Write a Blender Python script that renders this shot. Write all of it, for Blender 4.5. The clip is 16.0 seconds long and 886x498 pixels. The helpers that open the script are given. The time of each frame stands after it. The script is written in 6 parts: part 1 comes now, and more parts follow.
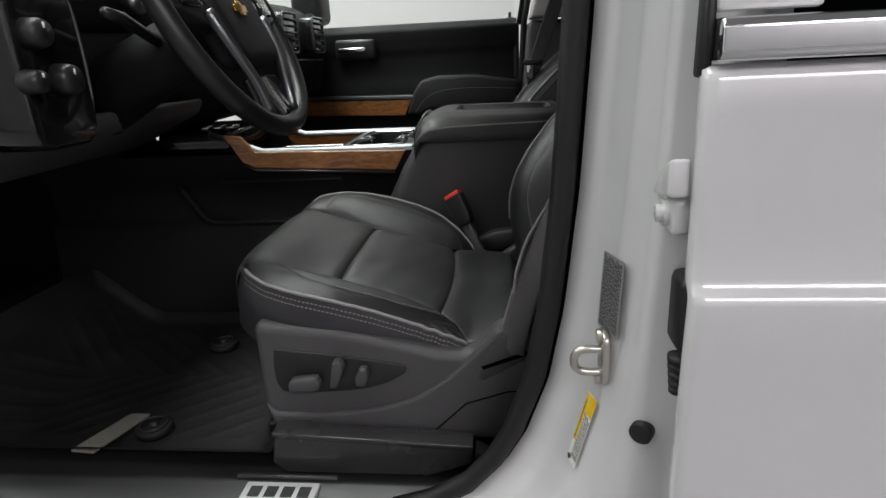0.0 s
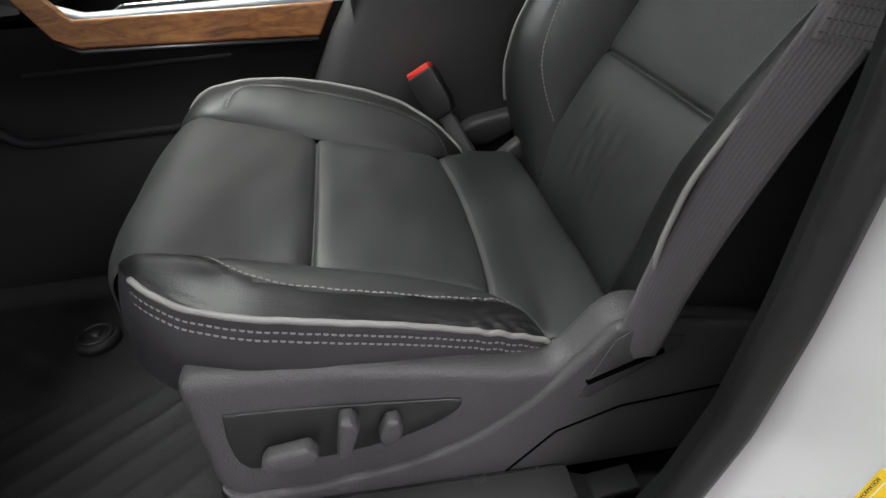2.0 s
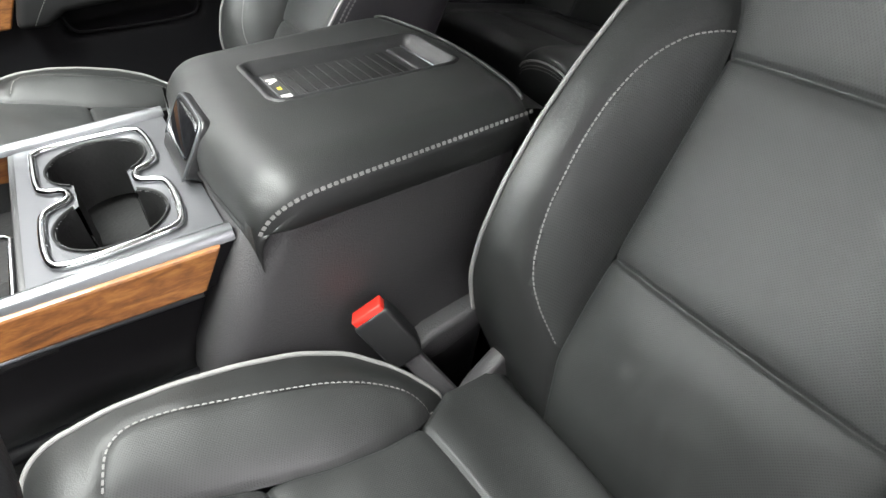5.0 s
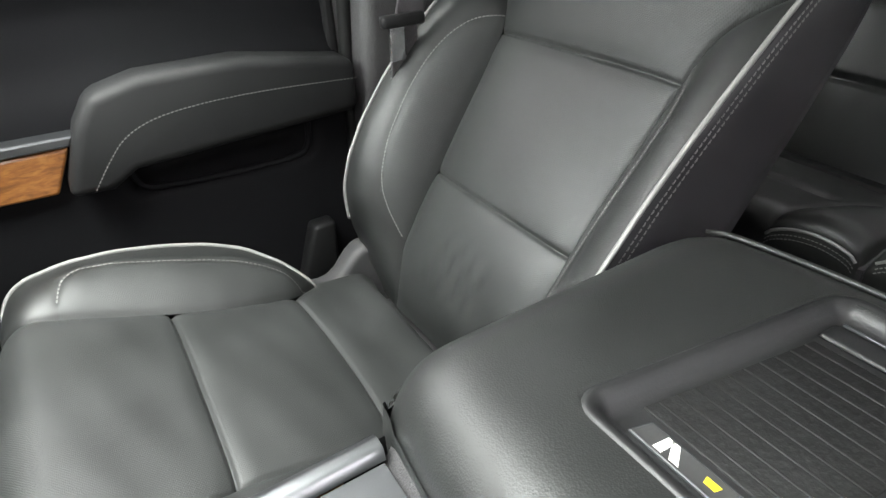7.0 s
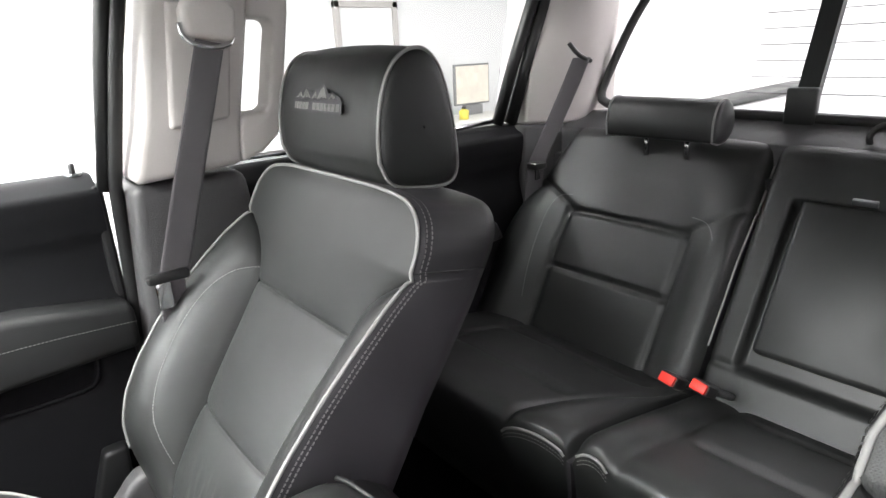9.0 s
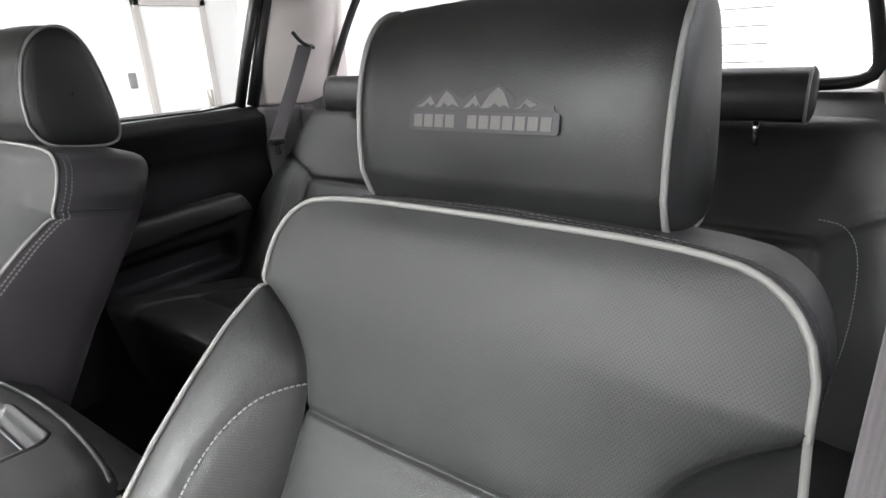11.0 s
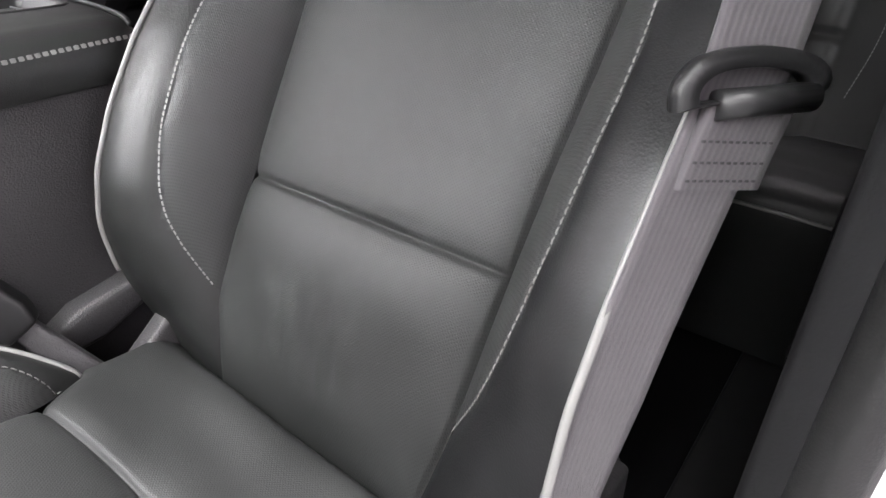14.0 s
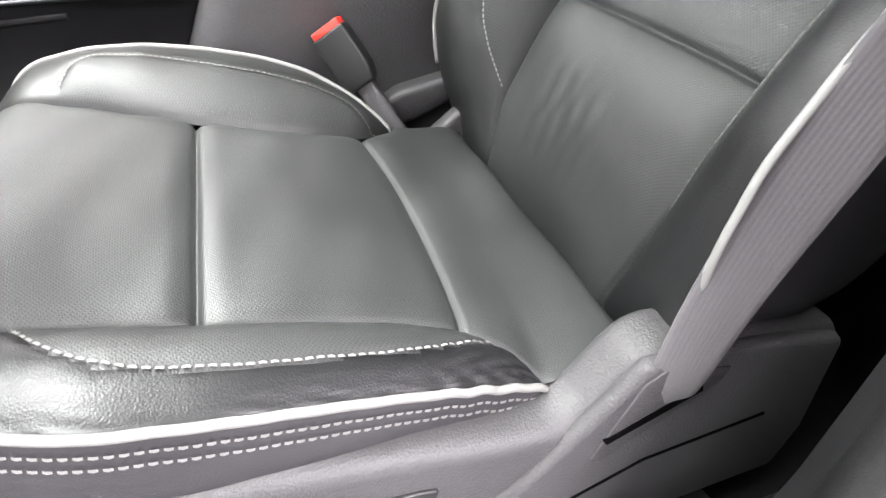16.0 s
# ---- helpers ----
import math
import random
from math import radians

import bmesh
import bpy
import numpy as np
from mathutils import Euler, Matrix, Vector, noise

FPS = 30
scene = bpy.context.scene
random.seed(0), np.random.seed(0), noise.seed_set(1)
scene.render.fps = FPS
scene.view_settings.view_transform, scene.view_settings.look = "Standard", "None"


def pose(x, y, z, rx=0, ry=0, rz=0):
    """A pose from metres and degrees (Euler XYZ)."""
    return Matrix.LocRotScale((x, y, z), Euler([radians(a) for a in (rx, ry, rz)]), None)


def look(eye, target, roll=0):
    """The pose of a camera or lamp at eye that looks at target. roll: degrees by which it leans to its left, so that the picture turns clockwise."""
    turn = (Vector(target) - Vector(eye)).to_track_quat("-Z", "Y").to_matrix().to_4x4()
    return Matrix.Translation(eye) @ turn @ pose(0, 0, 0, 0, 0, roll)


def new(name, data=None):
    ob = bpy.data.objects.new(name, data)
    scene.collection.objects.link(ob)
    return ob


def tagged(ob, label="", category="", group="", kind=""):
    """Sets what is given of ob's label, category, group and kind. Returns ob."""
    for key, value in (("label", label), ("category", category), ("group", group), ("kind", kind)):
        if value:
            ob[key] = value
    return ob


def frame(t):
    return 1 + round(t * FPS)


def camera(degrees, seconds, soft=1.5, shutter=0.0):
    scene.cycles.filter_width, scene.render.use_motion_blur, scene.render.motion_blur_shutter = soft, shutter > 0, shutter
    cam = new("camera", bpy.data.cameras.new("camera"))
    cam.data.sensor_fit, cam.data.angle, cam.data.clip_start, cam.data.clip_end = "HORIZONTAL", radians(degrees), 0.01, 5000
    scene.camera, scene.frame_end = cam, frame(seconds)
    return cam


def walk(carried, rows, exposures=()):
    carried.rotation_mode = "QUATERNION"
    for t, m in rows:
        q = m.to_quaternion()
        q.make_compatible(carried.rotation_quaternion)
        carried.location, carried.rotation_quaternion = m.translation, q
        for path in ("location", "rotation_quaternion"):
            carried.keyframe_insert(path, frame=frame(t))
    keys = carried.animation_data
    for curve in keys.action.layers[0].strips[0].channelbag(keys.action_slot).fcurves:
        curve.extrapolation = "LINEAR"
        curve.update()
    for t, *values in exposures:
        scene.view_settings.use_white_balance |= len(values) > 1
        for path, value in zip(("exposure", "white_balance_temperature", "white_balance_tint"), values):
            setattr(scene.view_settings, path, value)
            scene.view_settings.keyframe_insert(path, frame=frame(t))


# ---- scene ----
cam = camera(74.24, 16.0)
PATH = [
    (0, (0.1968, -1.4218, 0.5924), (0.0940, -0.4781, 0.2777), -2.91),
    (0.5, (0.1159, -1.3178, 0.5688), (0.0597, -0.3983, 0.1797), -2.22),
    (1, (0.0900, -1.2125, 0.5613), (0.0586, -0.3220, 0.1073), -2.72),
    (1.5, (0.0502, -1.1096, 0.5473), (0.0701, -0.2331, 0.0662), -3.19),
    (2, (0.0057, -1.0284, 0.5591), (0.1091, -0.2059, -0.0002), -3.97),
    (2.5, (-0.0209, -0.9406, 0.5674), (0.1444, -0.1502, -0.0225), -4.39),
    (3, (-0.0281, -0.8019, 0.5697), (0.1532, -0.0209, -0.0279), -5.27),
    (3.2, (-0.0532, -0.7458, 0.5762), (0.1685, 0.0270, -0.0186), -4.20),
    (5.3, (-0.0545, -0.5781, 0.7407), (0.3506, 0.0899, 0.1163), -2.55),
    (5.5, (-0.0651, -0.5316, 0.7491), (0.3474, 0.1411, 0.1347), -2.44),
    (6, (-0.0640, -0.3370, 0.7617), (0.3692, 0.3577, 0.1875), -2.35),
    (6.5, (-0.0707, -0.1568, 0.7533), (0.3708, 0.5568, 0.2094), -2.09),
    (7, (-0.0895, -0.0707, 0.7248), (0.3435, 0.6463, 0.1785), -2.26),
    (7.5, (-0.0074, -0.0602, 0.7604), (0.4311, 0.6622, 0.2259), -2.64),
    (8, (0.0494, -0.1080, 0.8092), (0.5387, 0.6391, 0.3593), -2.56),
    (8.5, (0.0656, -0.1761, 0.8577), (0.6128, 0.5795, 0.4977), -2.43),
    (9, (0.0926, -0.2984, 0.8801), (0.6896, 0.4360, 0.5571), -2.57),
    (9.5, (0.1312, -0.4475, 0.8681), (0.7662, 0.2549, 0.5464), -2.61),
    (10, (0.1705, -0.5648, 0.8446), (0.8425, 0.1035, 0.5255), -2.73),
    (10.2, (0.1850, -0.6051, 0.8398), (0.8734, 0.0447, 0.5175), -3.12),
    (12.5, (0.0653, -0.7439, 0.7220), (0.8775, -0.2944, 0.3499), -0.34),
    (13, (0.0751, -0.7615, 0.6353), (0.8316, -0.3012, 0.1705), -1.43),
    (13.2, (0.0670, -0.7590, 0.6119), (0.8093, -0.3093, 0.1152), -1.49),
    (13.5, (0.0611, -0.7678, 0.5814), (0.7671, -0.2877, 0.0607), -2.00),
    (14, (0.0471, -0.7697, 0.5651), (0.7010, -0.2284, 0.0366), -1.71),
    (14.5, (0.0655, -0.7858, 0.5257), (0.6121, -0.1499, -0.0192), -3.12),
    (15, (0.0528, -0.8222, 0.4990), (0.5034, -0.1421, -0.0793), -3.12),
    (15.4, (0.0176, -0.8542, 0.4688), (0.3968, -0.1384, -0.1176), -2.22),
    (15.5, (0.0111, -0.8618, 0.4656), (0.3656, -0.1366, -0.1248), -2.52),
    (15.8, (0.0045, -0.8788, 0.4677), (0.2653, -0.1288, -0.1401), -3.40),
    (16, (0.0085, -0.8763, 0.4982), (0.2426, -0.1138, -0.1050), -2.85),
]
walk(cam, [(t, look(eye, target, roll)) for t, eye, target, roll in PATH],
     exposures=[(0.0, -1.5, 6500, 12), (0.8, -1.45, 6500, 12), (2.0, -0.75, 6500, 12), (3.2, 0.0, 6500, 12), (5.3, 0.5, 6500, 12), (7.0, 0.52, 6500, 11), (9.0, 1.05, 6500, 15), (12.5, 0.85, 6500, 17), (14.0, 0.9, 6500, 20), (15.0, 1.05, 6500, 18), (16.0, 1.25, 6500, 15)])

# ---- world, lamps ----
world = bpy.data.worlds.new("world")
scene.world = world
world.use_nodes = True
wnt = world.node_tree
wsky = wnt.nodes.new("ShaderNodeTexSky")
wsky.sky_type, wsky.sun_disc = "NISHITA", False
wsky.sun_elevation, wsky.sun_rotation = radians(45), radians(120)
wnt.links.new(wsky.outputs[0], wnt.nodes["Background"].inputs[0])
wnt.nodes["Background"].inputs[1].default_value = 0.05


def area_lamp(name, m, sx, sy, power, colour=(1, 0.99, 0.975)):
    data = bpy.data.lights.new(name, "AREA")
    data.shape, data.size, data.size_y, data.energy, data.color = "RECTANGLE", sx, sy, power, colour
    ob = new(name, data)
    ob.matrix_world = m
    return ob


# unseen broad ceiling lights, added and tinted to shape light in the cab
for lx, ly, sx, sy, power, colour in ((-0.85, 0.2, 1.0, 3.2, 320, (0.95, 1, 0.955)), (-4.0, 0.2, 2.0, 3.4, 420, (0.95, 1, 0.965)), (-2.2, -4.0, 3.0, 1.6, 60, (1, 0.955, 1)),
                                      (2.3, -4.3, 3.0, 1.4, 450, (1, 0.965, 1)), (-1.4, 3.4, 3.4, 1.4, 120, (1, 1, 1)), (3.4, 0.2, 1.4, 3.0, 90, (1, 1, 1))):
    area_lamp("added_ceiling_light", pose(lx, ly, 2.93), sx, sy, power, colour)


# ---- materials ----
def material(name):
    m = bpy.data.materials.new(name)
    m.use_nodes = True
    return m, m.node_tree, m.node_tree.nodes["Principled BSDF"]


def put(nt, kind, **values):
    n = nt.nodes.new(kind)
    for key, value in values.items():
        n.inputs[key.replace("_", " ")].default_value = value
    return n


def coords(nt):
    return nt.nodes.new("ShaderNodeTexCoord").outputs["Object"]


def surface(name, colour, rough, metal=0.0, vary=0.12, grain=400.0, bump=0.0, broad=6.0, rough_vary=0.1, coat=0.0, specular=0.5, distance=0.002):
    """A plain surface with broad stains, fine grain and relief."""
    m, nt, b = material(name)
    co = coords(nt)
    n1, n2 = put(nt, "ShaderNodeTexNoise", Scale=broad, Detail=5.0), put(nt, "ShaderNodeTexNoise", Scale=grain, Detail=3.0)
    for n in (n1, n2):
        nt.links.new(co, n.inputs["Vector"])
    add = nt.nodes.new("ShaderNodeMath")
    add.operation = "ADD"
    nt.links.new(n1.outputs[0], add.inputs[0])
    nt.links.new(n2.outputs[0], add.inputs[1])
    ramp = nt.nodes.new("ShaderNodeMapRange")
    ramp.inputs["From Min"].default_value, ramp.inputs["From Max"].default_value = 0.6, 1.4
    ramp.inputs["To Min"].default_value, ramp.inputs["To Max"].default_value = 1 - vary, 1 + vary
    nt.links.new(add.outputs[0], ramp.inputs["Value"])
    mix = nt.nodes.new("ShaderNodeVectorMath")
    mix.operation = "SCALE"
    mix.inputs[0].default_value = colour
    nt.links.new(ramp.outputs[0], mix.inputs["Scale"])
    nt.links.new(mix.outputs[0], b.inputs["Base Color"])
    rr = nt.nodes.new("ShaderNodeMapRange")
    rr.inputs["From Min"].default_value, rr.inputs["From Max"].default_value = 0.3, 0.7
    rr.inputs["To Min"].default_value, rr.inputs["To Max"].default_value = max(0.02, rough - rough_vary), min(1, rough + rough_vary)
    nt.links.new(n1.outputs[0], rr.inputs["Value"])
    nt.links.new(rr.outputs[0], b.inputs["Roughness"])
    b.inputs["Metallic"].default_value, b.inputs["Coat Weight"].default_value = metal, coat
    b.inputs["Specular IOR Level"].default_value = specular
    if bump:
        bp = put(nt, "ShaderNodeBump", Strength=bump, Distance=distance)
        nt.links.new(n2.outputs[0], bp.inputs["Height"])
        nt.links.new(bp.outputs[0], b.inputs["Normal"])
    return m


def leather(name, colour, rough=0.42, perforated=False):
    """Grained leather: voronoi pebbling, soft creases, and rows of fine holes where it is perforated."""
    m, nt, b = material(name)
    co = coords(nt)
    vor = put(nt, "ShaderNodeTexVoronoi", Scale=900.0 if perforated else 800.0)
    big = put(nt, "ShaderNodeTexNoise", Scale=9.0, Detail=4.0)
    crease = put(nt, "ShaderNodeTexNoise", Scale=70.0, Detail=6.0, Distortion=1.6)
    for n in (vor, big, crease):
        nt.links.new(co, n.inputs["Vector"])
    tone = nt.nodes.new("ShaderNodeMapRange")
    tone.inputs["From Min"].default_value, tone.inputs["From Max"].default_value = 0.3, 0.7
    tone.inputs["To Min"].default_value, tone.inputs["To Max"].default_value = 0.8, 1.2
    nt.links.new(big.outputs[0], tone.inputs["Value"])
    col = nt.nodes.new("ShaderNodeVectorMath")
    col.operation = "SCALE"
    col.inputs[0].default_value = colour
    nt.links.new(tone.outputs[0], col.inputs["Scale"])
    height = nt.nodes.new("ShaderNodeMath")
    height.operation = "MULTIPLY_ADD"
    height.inputs[1].default_value = 0.35
    nt.links.new(crease.outputs[0], height.inputs[0])
    nt.links.new(vor.outputs["Distance"], height.inputs[2])
    last, tint = height.outputs[0], col.outputs[0]
    if perforated:
        dots = put(nt, "ShaderNodeTexVoronoi", Scale=500.0, Randomness=0.0)
        dots.voronoi_dimensions = "2D"
        parts3 = nt.nodes.new("ShaderNodeSeparateXYZ")
        nt.links.new(co, parts3.inputs[0])
        flat = nt.nodes.new("ShaderNodeCombineXYZ")
        for axis, weights in enumerate(((0.8026, 0.7071, 0.2694), (-0.8026, 0.7071, -0.2694))):
            total = None
            for k, w in enumerate(weights):
                mul = nt.nodes.new("ShaderNodeMath")
                mul.operation = "MULTIPLY_ADD"
                mul.inputs[1].default_value, mul.inputs[2].default_value = w, 0.0
                nt.links.new(parts3.outputs[k], mul.inputs[0])
                if total is not None:
                    nt.links.new(total, mul.inputs[2])
                total = mul.outputs[0]
            nt.links.new(total, flat.inputs[axis])
        nt.links.new(flat.outputs[0], dots.inputs["Vector"])
        hole = nt.nodes.new("ShaderNodeMapRange")
        hole.inputs["From Min"].default_value, hole.inputs["From Max"].default_value = 0.2, 0.36
        nt.links.new(dots.outputs["Distance"], hole.inputs["Value"])
        down = nt.nodes.new("ShaderNodeMath")
        down.operation = "MULTIPLY_ADD"
        down.inputs[1].default_value = 0.7
        nt.links.new(hole.outputs[0], down.inputs[0])
        nt.links.new(last, down.inputs[2])
        last = down.outputs[0]
        dark = nt.nodes.new("ShaderNodeMapRange")
        dark.inputs["To Min"].default_value, dark.inputs["To Max"].default_value = 0.62, 1.0
        nt.links.new(hole.outputs[0], dark.inputs["Value"])
        c2 = nt.nodes.new("ShaderNodeVectorMath")
        c2.operation = "SCALE"
        nt.links.new(tint, c2.inputs[0])
        nt.links.new(dark.outputs[0], c2.inputs["Scale"])
        tint = c2.outputs[0]
    nt.links.new(tint, b.inputs["Base Color"])
    b.inputs["Specular IOR Level"].default_value = 0.5
    rr = nt.nodes.new("ShaderNodeMapRange")
    rr.inputs["From Min"].default_value, rr.inputs["From Max"].default_value = 0.3, 0.7
    rr.inputs["To Min"].default_value, rr.inputs["To Max"].default_value = rough - 0.06, rough + 0.08
    nt.links.new(big.outputs[0], rr.inputs["Value"])
    nt.links.new(rr.outputs[0], b.inputs["Roughness"])
    bp = put(nt, "ShaderNodeBump", Strength=0.3, Distance=0.0004)
    nt.links.new(last, bp.inputs["Height"])
    nt.links.new(bp.outputs[0], b.inputs["Normal"])
    return m


def wood_material():
    m, nt, b = material("burl_wood")
    co = coords(nt)
    mp = nt.nodes.new("ShaderNodeMapping")
    mp.inputs["Scale"].default_value = (9.0, 30.0, 34.0)
    nt.links.new(co, mp.inputs["Vector"])
    n1 = put(nt, "ShaderNodeTexNoise", Scale=2.2, Detail=8.0, Distortion=1.6)
    n2 = put(nt, "ShaderNodeTexNoise", Scale=14.0, Detail=5.0, Distortion=0.6)
    nt.links.new(mp.outputs[0], n1.inputs["Vector"])
    nt.links.new(mp.outputs[0], n2.inputs["Vector"])
    add = nt.nodes.new("ShaderNodeMath")
    add.operation = "MULTIPLY_ADD"
    add.inputs[1].default_value = 0.35
    nt.links.new(n2.outputs[0], add.inputs[0])
    nt.links.new(n1.outputs[0], add.inputs[2])
    ramp = nt.nodes.new("ShaderNodeValToRGB")
    ramp.color_ramp.elements[0].position, ramp.color_ramp.elements[0].color = 0.42, (0.115, 0.038, 0.008, 1)
    ramp.color_ramp.elements[1].position, ramp.color_ramp.elements[1].color = 0.98, (0.43, 0.185, 0.047, 1)
    mid = ramp.color_ramp.elements.new(0.68)
    mid.color = (0.27, 0.1, 0.022, 1)
    nt.links.new(add.outputs[0], ramp.inputs[0])
    nt.links.new(ramp.outputs[0], b.inputs["Base Color"])
    b.inputs["Roughness"].default_value, b.inputs["Coat Weight"].default_value, b.inputs["Coat Roughness"].default_value = 0.5, 0.75, 0.06
    return m


def webbing_material():
    m, nt, b = material("belt_webbing")
    co = nt.nodes.new("ShaderNodeTexCoord").outputs["UV"]
    w1 = put(nt, "ShaderNodeTexWave", Scale=4.0, Distortion=0.3)
    w1.bands_direction = "X"
    w2 = put(nt, "ShaderNodeTexWave", Scale=160.0, Distortion=0.2)
    w2.bands_direction = "DIAGONAL"
    fit = nt.nodes.new("ShaderNodeMapping")
    fit.inputs["Scale"].default_value = (0.041, 1.0, 1.0)
    nt.links.new(co, fit.inputs["Vector"])
    nt.links.new(co, w1.inputs["Vector"])
    nt.links.new(fit.outputs[0], w2.inputs["Vector"])
    add = nt.nodes.new("ShaderNodeMath")
    nt.links.new(w1.outputs["Fac"], add.inputs[0])
    nt.links.new(w2.outputs["Fac"], add.inputs[1])
    ramp = nt.nodes.new("ShaderNodeMapRange")
    ramp.inputs["From Max"].default_value = 2.0
    ramp.inputs["To Min"].default_value, ramp.inputs["To Max"].default_value = 0.7, 1.2
    nt.links.new(add.outputs[0], ramp.inputs["Value"])
    col = nt.nodes.new("ShaderNodeVectorMath")
    col.operation = "SCALE"
    col.inputs[0].default_value = (0.1, 0.0905, 0.0975)
    nt.links.new(ramp.outputs[0], col.inputs["Scale"])
    nt.links.new(col.outputs[0], b.inputs["Base Color"])
    b.inputs["Roughness"].default_value, b.inputs["Sheen Weight"].default_value = 0.55, 0.25
    bp = put(nt, "ShaderNodeBump", Strength=0.5, Distance=0.0008)
    nt.links.new(add.outputs[0], bp.inputs["Height"])
    nt.links.new(bp.outputs[0], b.inputs["Normal"])
    return m


def glass_material(name, tint=(1, 1, 1), rough=0.0):
    m, nt, b = material(name)
    b.inputs["Base Color"].default_value = (*tint, 1)
    b.inputs["Transmission Weight"].default_value, b.inputs["Roughness"].default_value, b.inputs["IOR"].default_value = 1.0, rough, 1.05
    return m


LEATHER = leather("black_leather", (0.0165, 0.0172, 0.0168), 0.43)
LEATHER_PERF = leather("perforated_leather", (0.03, 0.0312, 0.0306), 0.48, True)
LEATHER_WORN = leather("worn_leather", (0.0095, 0.0096, 0.0102), 0.4)
DOOR_LEATHER = leather("door_leather", (0.0085, 0.0085, 0.009), 0.62)
VINYL = leather("side_vinyl", (0.034, 0.032, 0.0355), 0.46)
PIPING = surface("grey_piping", (0.22, 0.217, 0.21), 0.5, vary=0.06, grain=900, bump=0.1)
THREAD = surface("grey_thread", (0.21, 0.207, 0.2), 0.7, vary=0.15, grain=1500)
PLASTIC = surface("black_grained_plastic", (0.06, 0.058, 0.06), 0.45, vary=0.2, grain=560, bump=0.9, distance=0.0009)
PLASTIC_SMOOTH = surface("black_plastic", (0.015, 0.015, 0.0155), 0.4, grain=500, bump=0.05)
PLASTIC_GLOSS = surface("gloss_black_plastic", (0.008, 0.008, 0.009), 0.12, grain=300, coat=0.5)
SOFT_DASH = surface("soft_dash_skin", (0.0095, 0.0095, 0.0108), 0.58, specular=0.16, grain=600, bump=0.3, distance=0.0008)
RUBBER = surface("rubber_mat", (0.011, 0.011, 0.011), 0.58, specular=0.25, vary=0.25, grain=250, bump=0.3, broad=14)
RUBBER_SEAL = surface("rubber_seal", (0.007, 0.007, 0.007), 0.5, grain=800, bump=0.15)
CARPET = surface("black_carpet", (0.004, 0.004, 0.0045), 0.95, vary=0.3, grain=900, bump=0.9, specular=0.1)
CHROME = surface("chrome", (0.75, 0.75, 0.76), 0.12, metal=1.0, vary=0.03, grain=60, rough_vary=0.04)
SATIN = surface("satin_silver_trim", (0.2, 0.207, 0.215), 0.32, metal=0.9, vary=0.05, grain=900, rough_vary=0.05)
STEEL = surface("striker_steel", (0.6, 0.57, 0.52), 0.25, metal=1.0, vary=0.12, grain=120)
WHITE_PAINT = surface("white_car_paint", (0.62, 0.62, 0.62), 0.16, vary=0.015, grain=40, broad=3, rough_vary=0.04, coat=0.8)
GREY_TRIM = surface("light_grey_trim", (0.52, 0.49, 0.47), 0.62, vary=0.05, grain=700, bump=0.15)
HEADLINER = surface("headliner_cloth", (0.46, 0.45, 0.43), 0.9, vary=0.08, grain=800, bump=0.3)
RED = surface("red_button", (0.75, 0.035, 0.022), 0.4, vary=0.05, grain=300)
WHITE_PLASTIC = surface("white_label", (0.75, 0.74, 0.7), 0.45, vary=0.05, grain=300)
YELLOW = surface("yellow_label", (0.85, 0.55, 0.02), 0.45, vary=0.05, grain=300)
LABEL_GREY = surface("grey_label", (0.22, 0.22, 0.22), 0.5, vary=0.1, grain=600)
INK = surface("label_ink", (0.03, 0.03, 0.03), 0.6)
EMBROIDERY = surface("grey_embroidery", (0.14, 0.135, 0.13), 0.6, vary=0.2, grain=1400, bump=0.6, distance=0.0008)
TRIM_DARK = surface("dark_pillar_trim", (0.008, 0.008, 0.0085), 0.7, specular=0.2, vary=0.1, grain=700, bump=0.2, distance=0.0006)
TRAY_GREY = surface("dark_satin_tray", (0.1, 0.102, 0.108), 0.36, metal=0.7, vary=0.05, grain=900, rough_vary=0.05)
SATIN_BLACK = surface("satin_black_plastic", (0.03, 0.03, 0.031), 0.24, vary=0.1, grain=700, bump=0.1)
# near-black colour in place of the shade inside a slot or seam
HOLE = surface("unlit_hollow", (0.002, 0.002, 0.002), 0.95, specular=0.02)
BRUSHED = surface("brushed_sill_metal", (0.68, 0.68, 0.68), 0.5, metal=0.35, vary=0.05, grain=900)
# grey chosen for unseen shop surfaces, to weaken the bounce into the cab
BOUNCE_GREY = surface("bounce_cut_grey", (0.4, 0.4, 0.4), 0.7, vary=0.03, grain=80)
WALL_PAINT = surface("white_wall_paint", (0.85, 0.85, 0.84), 0.6, vary=0.02, grain=80, bump=0.03)
# floor is out of view; its grey is darkened against bounced light
FLOOR_PAINT = surface("grey_shop_floor", (0.2, 0.2, 0.2), 0.35, vary=0.1, grain=30, broad=2)
WOOD = wood_material()
WEBBING = webbing_material()
GLASS = glass_material("clear_glass", (0.93, 0.95, 0.94))
PRIVACY = glass_material("privacy_glass", (0.62, 0.64, 0.63))
TINTED = glass_material("tinted_glass", (0.2, 0.22, 0.22))


# ---- building helpers ----
def part(name, bm, mat, parent=None, label="", smooth=True):
    me = bpy.data.meshes.new(name)
    bm.normal_update()
    bm.to_mesh(me)
    bm.free()
    if smooth:
        me.shade_smooth()
    if mat:
        me.materials.append(mat)
    ob = new(name, me)
    ob.parent = parent
    if label:
        tagged(ob, label)
    return ob


def thing(name, label, category, at=(0, 0, 0), group="", kind=""):
    ob = new(name)
    ob.location = at
    ob.empty_display_size = 0.05
    return tagged(ob, label, category, group, kind)


